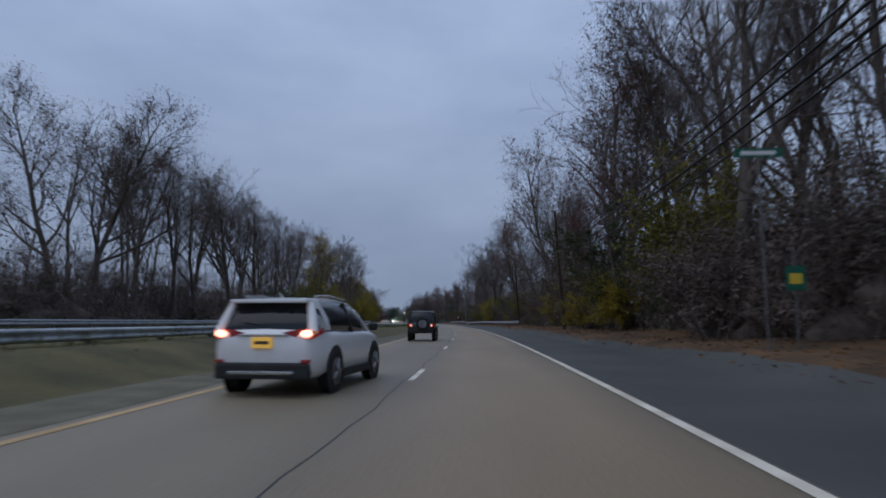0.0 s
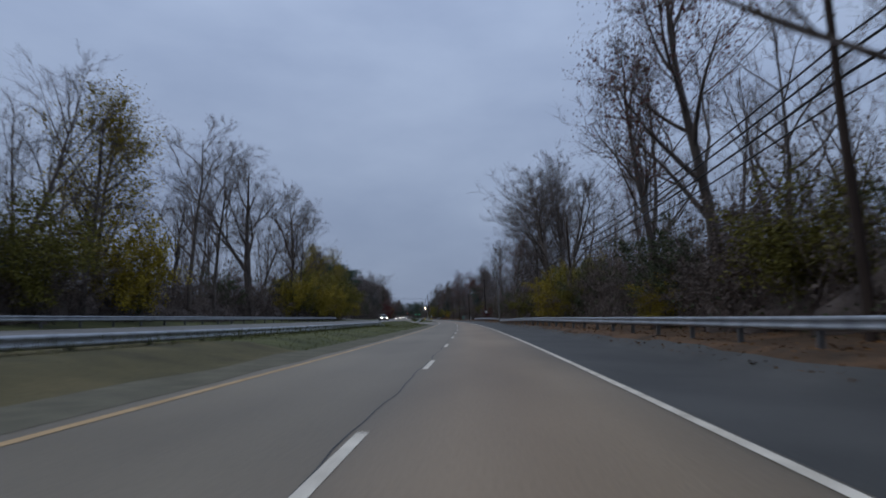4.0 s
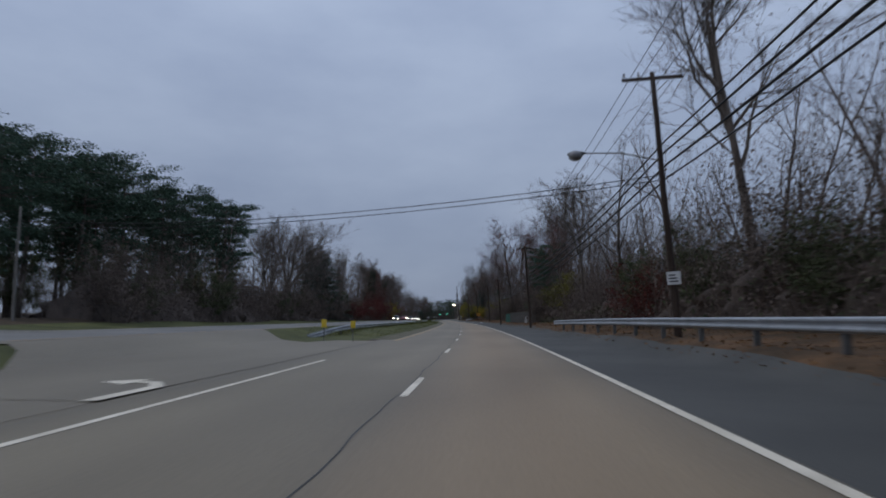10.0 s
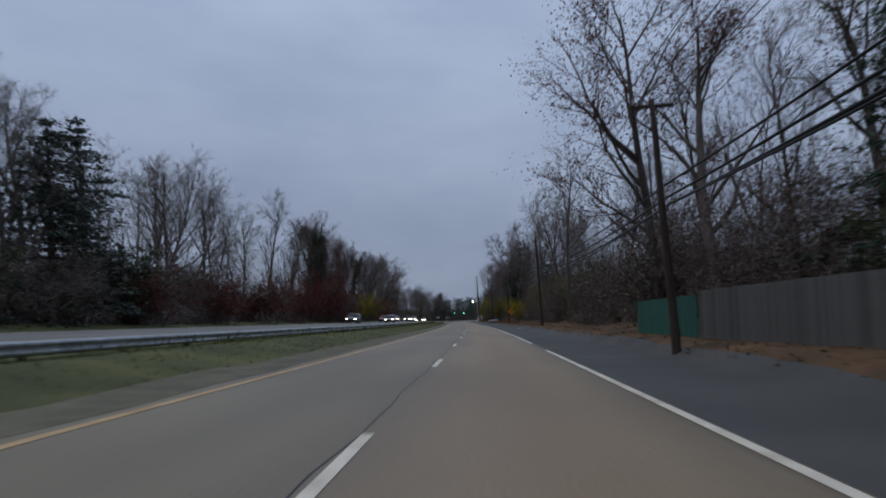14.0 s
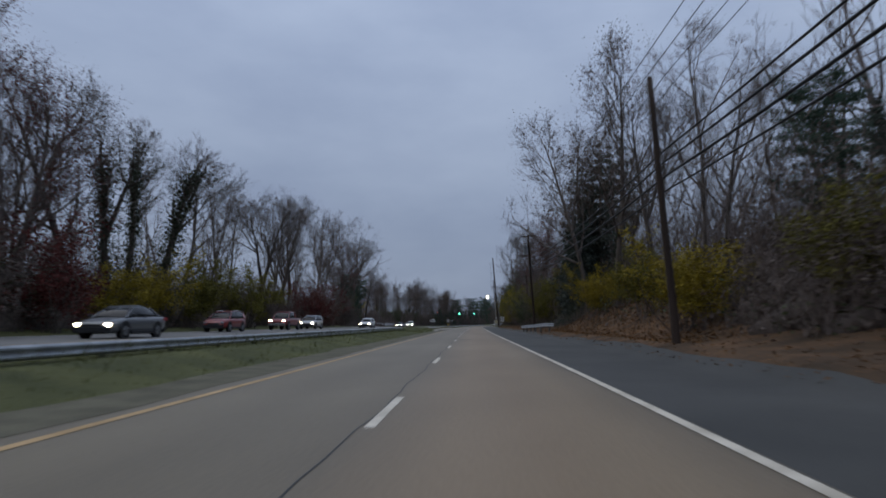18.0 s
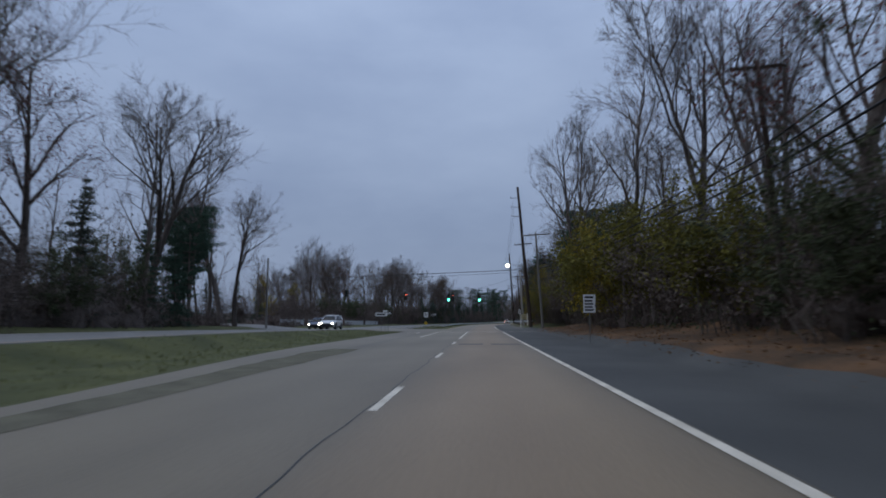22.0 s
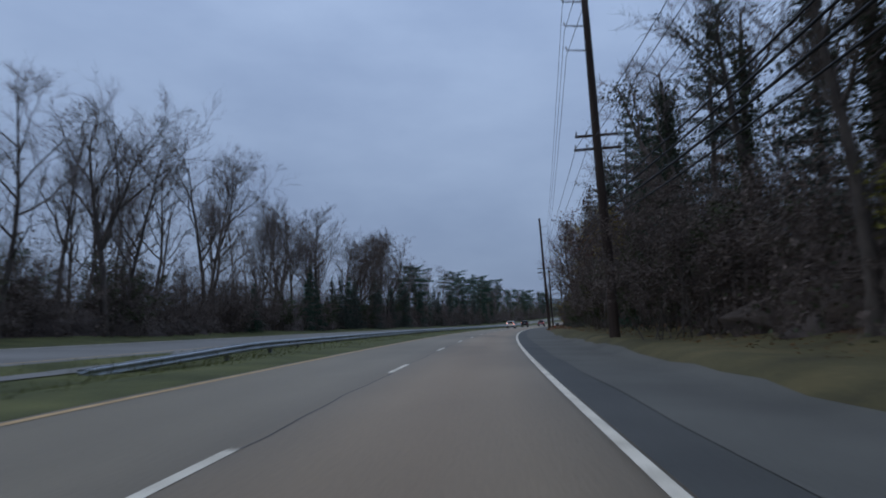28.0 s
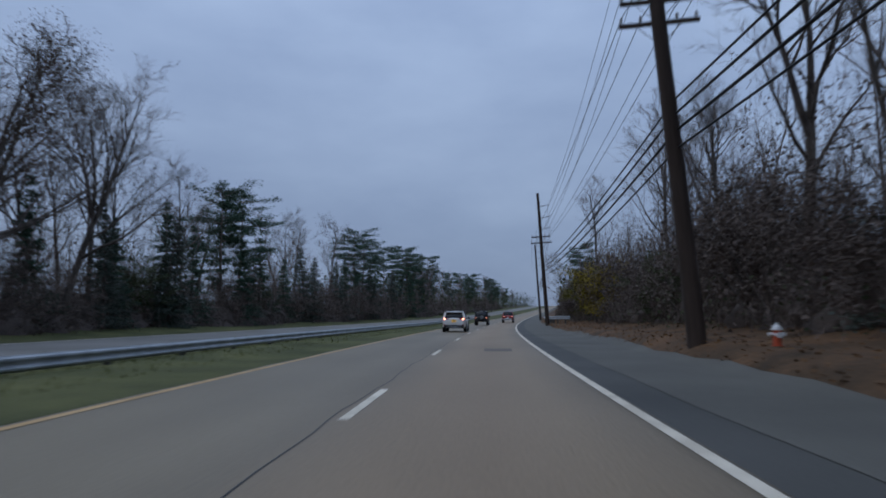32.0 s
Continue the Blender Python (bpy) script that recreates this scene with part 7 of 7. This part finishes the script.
def car(kind, s, d, rz, coat, label, category="car", tail=True, head=False):
    """A road vehicle standing on its tyres; y points ahead."""
    sh = SHAPES[kind]
    z0 = 0.02 if d < -14 else 0.0
    p = spot(s, d)
    level = float(climb(np.array(s))) if d > -9 else p.z + z0 + 0.005
    v = empty({"suv": "suv", "sedan": "sedan", "jeep": "off_road_car", "pickup": "pickup_truck"}[kind], pose(p.x, p.y, level, 0, 0, turn(s) + rz), label, category, "cars on the road")
    bm = bmesh.new()
    secs = []
    for y, w, zb, zt in sh["hull"]:
        m = zb + (zt - zb) * 0.55
        secs.append(ring([(0, y, zb), (w * 0.82, y, zb), (w * 0.97, y, zb + 0.10), (w, y, m), (w * 0.985, y, zt - 0.12), (w * 0.93, y, zt - 0.02), (w * 0.6, y, zt + 0.015), (0, y, zt + 0.03)]))
    loft(bm, secs)
    part("body", bm, coat, v, smooth=True)
    cb = sh["cabin"]
    bm = bmesh.new()
    secs = []
    for y, w, wt, zr in cb:
        belt = float(np.interp(y, [q[0] for q in sh["hull"]], [q[3] for q in sh["hull"]])) - 0.04
        zr = max(zr, belt + 0.05)
        secs.append(ring([(0, y, belt - 0.03), (w, y, belt), (w * 0.985, y, belt + (zr - belt) * 0.3), (w * 0.5 + wt * 0.5, y, belt + (zr - belt) * 0.72), (wt, y, zr - 0.03), (wt * 0.8, y, zr), (0, y, zr + 0.015)]))
    loft(bm, secs)
    part("glasshouse", bm, CAR_GLASS, v, smooth=True)
    # roof skin and pillars
    roof = [q for q in cb if q[3] > max(c[3] for c in cb) - 0.2]
    bm = bmesh.new()
    rows = []
    for y, w, wt, zr in roof:
        rows.append([bm.verts.new((x, y, z)) for x, z in ((-wt - 0.02, zr - 0.09), (-wt - 0.005, zr - 0.015), (-wt * 0.8, zr + 0.015), (0, zr + 0.03), (wt * 0.8, zr + 0.015), (wt + 0.005, zr - 0.015), (wt + 0.02, zr - 0.09))])
    for a, b in zip(rows, rows[1:]):
        for i in range(6):
            bm.faces.new((a[i], b[i], b[i + 1], a[i + 1]))
    bmesh.ops.solidify(bm, geom=bm.faces[:], thickness=0.012)
    part("roof", bm, coat, v, smooth=True)
    r0, rn = roof[0], roof[-1]
    for k in (-1, 1):
        for (ya, wa, za), (yb, wb, zb), r in (((cb[0][0], cb[0][1], cb[0][3] - 0.06), (r0[0], r0[2], r0[3] - 0.04), 0.085 if kind == "suv" else 0.075), ((cb[-1][0], cb[-1][1], cb[-1][3] - 0.06), (rn[0], rn[2], rn[3] - 0.04), 0.045), ((-0.25, 0.875 * sh["w"] / 0.925, 1.0 if kind != "sedan" else 0.9), (-0.35, 0.70 if kind != "sedan" else 0.62, roof[len(roof) // 2][3] - 0.06), 0.04)):
            bm = bmesh.new()
            rod(bm, (k * wa, ya, za), (k * (wb + 0.01), yb, zb), r, r * 0.8, 8)
            part("pillar", bm, coat if r > 0.041 else CLADDING, v)
    if kind == "suv":
        for k in (-1, 1):
            bm = bmesh.new()
            vs = [bm.verts.new(q) for q in ((k * 0.90, -2.12, 1.05), (k * 0.905, -1.62, 1.06), (k * 0.83, -1.56, 1.26), (k * 0.73, -1.72, 1.53), (k * 0.68, -1.94, 1.53))]
            f = bm.faces.new(vs if k > 0 else list(reversed(vs)))
            bmesh.ops.solidify(bm, geom=[f], thickness=0.02)
            part("quarter_panel", bm, coat, v)
            bm = bmesh.new()
            for a, b in (((k * 0.62, -1.6, 1.615), (k * 0.62, -0.9, 1.655)), ((k * 0.62, -0.9, 1.655), (k * 0.62, 0.1, 1.615))):
                rod(bm, a, b, 0.022, 0.022, 8)
            part("roof_rail", bm, CHROME, v)
        bm = bmesh.new()
        box(bm, -0.66, -2.10, 1.505, 0.66, -1.86, 1.565, 0.02)
        part("spoiler", bm, coat, v)
    # bumpers and sills
    y_rear, y_front = sh["hull"][0][0], sh["hull"][-1][0]
    w = sh["w"]
    floor = min(q[2] for q in sh["hull"])
    for y, dirn in ((y_rear, -1), (y_front, 1)):
        bm = bmesh.new()
        box(bm, -w * 0.84, y - 0.06 if dirn < 0 else y - 0.12, floor + 0.04, w * 0.84, y + 0.14 if dirn < 0 else y + 0.05, floor + 0.30, 0.045)
        part("bumper", bm, CLADDING if kind != "pickup" else CHROME, v)
    bm = bmesh.new()
    for k in (-1, 1):
        box(bm, k * w - 0.05, sh["wheels"][0] + 0.4, floor - 0.02, k * w + 0.015, sh["wheels"][1] - 0.4, floor + 0.13, 0.02)
    part("sill", bm, CLADDING, v)
    for k in (-1, 1):
        bm = bmesh.new()
        box(bm, k * (w + 0.06) - 0.09, cb[-1][0] - 0.33, cb[-1][3] - 0.02, k * (w + 0.06) + 0.09, cb[-1][0] - 0.19, cb[-1][3] + 0.13, 0.045)
        part("mirror", bm, CLADDING, v)
    # wheels
    r = sh["r"]
    for y in sh["wheels"]:
        for k in (-1, 1):
            x1, x0 = k * (w - 0.005), k * (w - 0.225)
            bm = bmesh.new()
            bmesh.ops.create_cone(bm, cap_ends=True, segments=24, radius1=r + 0.075, radius2=r + 0.075, depth=0.02, matrix=Matrix.Translation((k * (w - 0.012), y, r + 0.01)) @ Matrix.Rotation(radians(90), 4, "Y"))
            part("wheel_arch", bm, CLADDING, v)
            bm = bmesh.new()
            rod(bm, (x0, y, r), (x0 + k * 0.03, y, r), r - 0.03, r, 26)
            rod(bm, (x0 + k * 0.03, y, r), (x1 - k * 0.02, y, r), r, r, 26)
            rod(bm, (x1 - k * 0.02, y, r), (x1 + k * 0.012, y, r), r, r - 0.035, 26)
            wheel = part("wheel", bm, TYRE, v)
            bm = bmesh.new()
            rod(bm, (x1 + k * 0.008, y, r), (x1 + k * 0.022, y, r), r * 0.66, r * 0.6, 20)
            for i in range(5):
                a = 2 * math.pi * i / 5
                rod(bm, (x1 + k * 0.026, y, r), (x1 + k * 0.026, y + math.cos(a) * r * 0.6, r + math.sin(a) * r * 0.6), 0.035, 0.022, 6)
            part("rim", bm, RIM, wheel)
    # lamps and plates
    tz = {"suv": 1.02, "sedan": 0.86, "jeep": 0.98, "pickup": 1.02}[kind]
    for k in (-1, 1):
        bm = bmesh.new()
        if kind in ("jeep", "pickup"):
            box(bm, k * w * 0.86 - 0.08, y_rear - 0.035, tz - 0.14, k * w * 0.86 + 0.08, y_rear + 0.05, tz + 0.14, 0.02)
        elif kind == "suv":
            edge = [(0.36, 0.005), (0.60, 0.05), (0.96, 0.075), (0.985, 0.0), (0.86, -0.10), (0.60, -0.075)]
            rows = [[bm.verts.new((k * w * x, y_rear + y + (0.24 if x > 0.9 else 0.02), tz + z)) for x, z in edge] for y in (-0.012, 0.12)]
            bm.faces.new(rows[0])
            for i in range(6):
                j = (i + 1) % 6
                bm.faces.new((rows[0][i], rows[0][j], rows[1][j], rows[1][i]))
            bmesh.ops.recalc_face_normals(bm, faces=bm.faces[:])
        else:
            box(bm, min(k * w * 0.42, k * w * 0.95), y_rear - 0.01, tz - 0.085, max(k * w * 0.42, k * w * 0.95), y_rear + 0.22, tz + 0.07, 0.03)
        lamp = part("tail_light", bm, TAIL_RED, v, "red tail light" if not tail else "lit red tail light")
        if tail:
            bm = bmesh.new()
            bmesh.ops.create_uvsphere(bm, u_segments=12, v_segments=8, radius=1, matrix=Matrix.Translation((k * w * 0.78, y_rear + 0.015, tz - 0.01)) @ Matrix.Diagonal((0.095, 0.025, 0.052, 1)))
            part("bulb", bm, TAIL_LIT, lamp, smooth=True)
        bm = bmesh.new()
        hz = sh["hull"][-2][3] - 0.02
        bmesh.ops.create_uvsphere(bm, u_segments=14, v_segments=8, radius=1, matrix=Matrix.Translation((k * w * 0.70, sh["hull"][-2][0] + 0.03, hz - 0.06)) @ Matrix.Diagonal((0.15, 0.08, 0.085, 1)))
        part("head_light", bm, HEAD_LIT if head else CERAMIC, v, "lit head light" if head else "", smooth=True)
        if kind == "suv" and tail:
            # reflector is no lamp; the tail lamp's faint emission imitates light it returns
            bm = bmesh.new()
            box(bm, k * 0.72 - 0.07, y_rear - 0.045, 0.55, k * 0.72 + 0.07, y_rear + 0.06, 0.60, 0.012)
            part("reflector", bm, TAIL_RED, v)
    bm = bmesh.new()
    box(bm, -0.17, y_rear - 0.045, 0.78 if kind == "suv" else 0.72, 0.17, y_rear - 0.01, 0.95 if kind == "suv" else 0.88, 0.006)
    plate = part("number_plate", bm, PLATE_GLOW if kind == "suv" else SIGN_WHITE, v, "yellow plate with a weak glow for the light on it" if kind == "suv" else "")
    bm = bmesh.new()
    box(bm, -0.12, y_rear - 0.05, 0.84 if kind == "suv" else 0.77, 0.12, y_rear - 0.0455, 0.89 if kind == "suv" else 0.83)
    part("plate_mark", bm, mat("plate_print", (0.05, 0.04, 0.03), (0.1, 0.08, 0.05), 3, 0.6), plate)
    bm = bmesh.new()
    box(bm, -w * 0.5, y_front - 0.02, sh["hull"][-1][2] + 0.08, w * 0.5, y_front + 0.02, sh["hull"][-1][2] + 0.24, 0.02)
    part("grille", bm, CLADDING, v)
    if kind == "suv":
        bm = bmesh.new()
        box(bm, -0.42, y_rear - 0.03, 0.975, 0.42, y_rear + 0.04, 1.0, 0.008)
        part("trim_strip", bm, CHROME, v)
        bm = bmesh.new()
        box(bm, -0.55, y_rear - 0.075, 0.37, 0.55, y_rear - 0.04, 0.42, 0.01)
        part("skid_trim", bm, CHROME, v)
        bm = bmesh.new()
        rod(bm, (-0.05, -2.16, 1.14), (-0.42, -2.13, 1.19), 0.012, 0.008, 6)
        part("rear_wiper", bm, CLADDING, v)
        bm = bmesh.new()
        rod(bm, (0, -1.5, 1.58), (0, -1.62, 1.68), 0.035, 0.01, 8)
        part("aerial", bm, coat, v)
    if kind == "jeep":
        bm = bmesh.new()
        rod(bm, (0.1, -2.18, 1.05), (0.1, -1.96, 1.05), 0.39, 0.39, 24)
        spare = part("spare_wheel", bm, TYRE, v)
        bm = bmesh.new()
        rod(bm, (0.1, -2.2, 1.05), (0.1, -2.175, 1.05), 0.24, 0.26, 18)
        part("rim", bm, RIM, spare)
        for k in (-1, 1):
            for y in sh["wheels"]:
                bm = bmesh.new()
                box(bm, k * 0.84 - 0.1, y - 0.5, 0.84, k * 0.84 + 0.1, y + 0.5, 0.90, 0.025)
                part("fender", bm, CLADDING, v)
    return v


car("suv", 12.3, -5.62, -5, CAR_WHITE, "white suv with lit tail lights in the passing lane")
car("jeep", 41, -5.6, 0, CAR_BLACK, "black boxy off-road car with a spare wheel")
car("suv", 802, -4.9, 0, CAR_WHITE, "white suv with lit tail lights in the passing lane")
car("jeep", 834, -4.5, 0, CAR_BLACK, "black boxy off-road car with a spare wheel")
car("pickup", 858, -1.9, 0, CAR_RED, "dark red pickup truck with lit tail lights", "truck")
OPP = 180
car("sedan", 240.5, -20.5, OPP + 12, CAR_SILVER, "silver sedan with bright head lights", head=True)
car("suv", 424, -21.8, OPP, CAR_BLACK, "black suv in the far lane", head=True)
car("sedan", 446, -18.2, OPP, CAR_GREY, "grey sedan with bright head lights", head=True)
car("suv", 467, -21.8, OPP, CAR_RED, "red and white suv passing the median rail")
car("pickup", 483, -21.8, OPP, CAR_RED, "dark red pickup with bright head lights", "truck", head=True)
car("suv", 493, -21.6, OPP, CAR_SILVER, "silver suv with bright head lights", head=True)
car("sedan", 511.5, -18.0, OPP, CAR_WHITE, "white sedan passing the rail's end", head=True)
car("suv", 533, -21.6, OPP, CAR_GREY, "grey suv with lit head lights", head=True)
car("sedan", 596, -23.2, OPP, CAR_BLUE, "dark blue sedan near the junction", head=True)
car("suv", 586.8, -19.4, OPP, CAR_WHITE, "white suv approaching the junction with head lights", head=True)
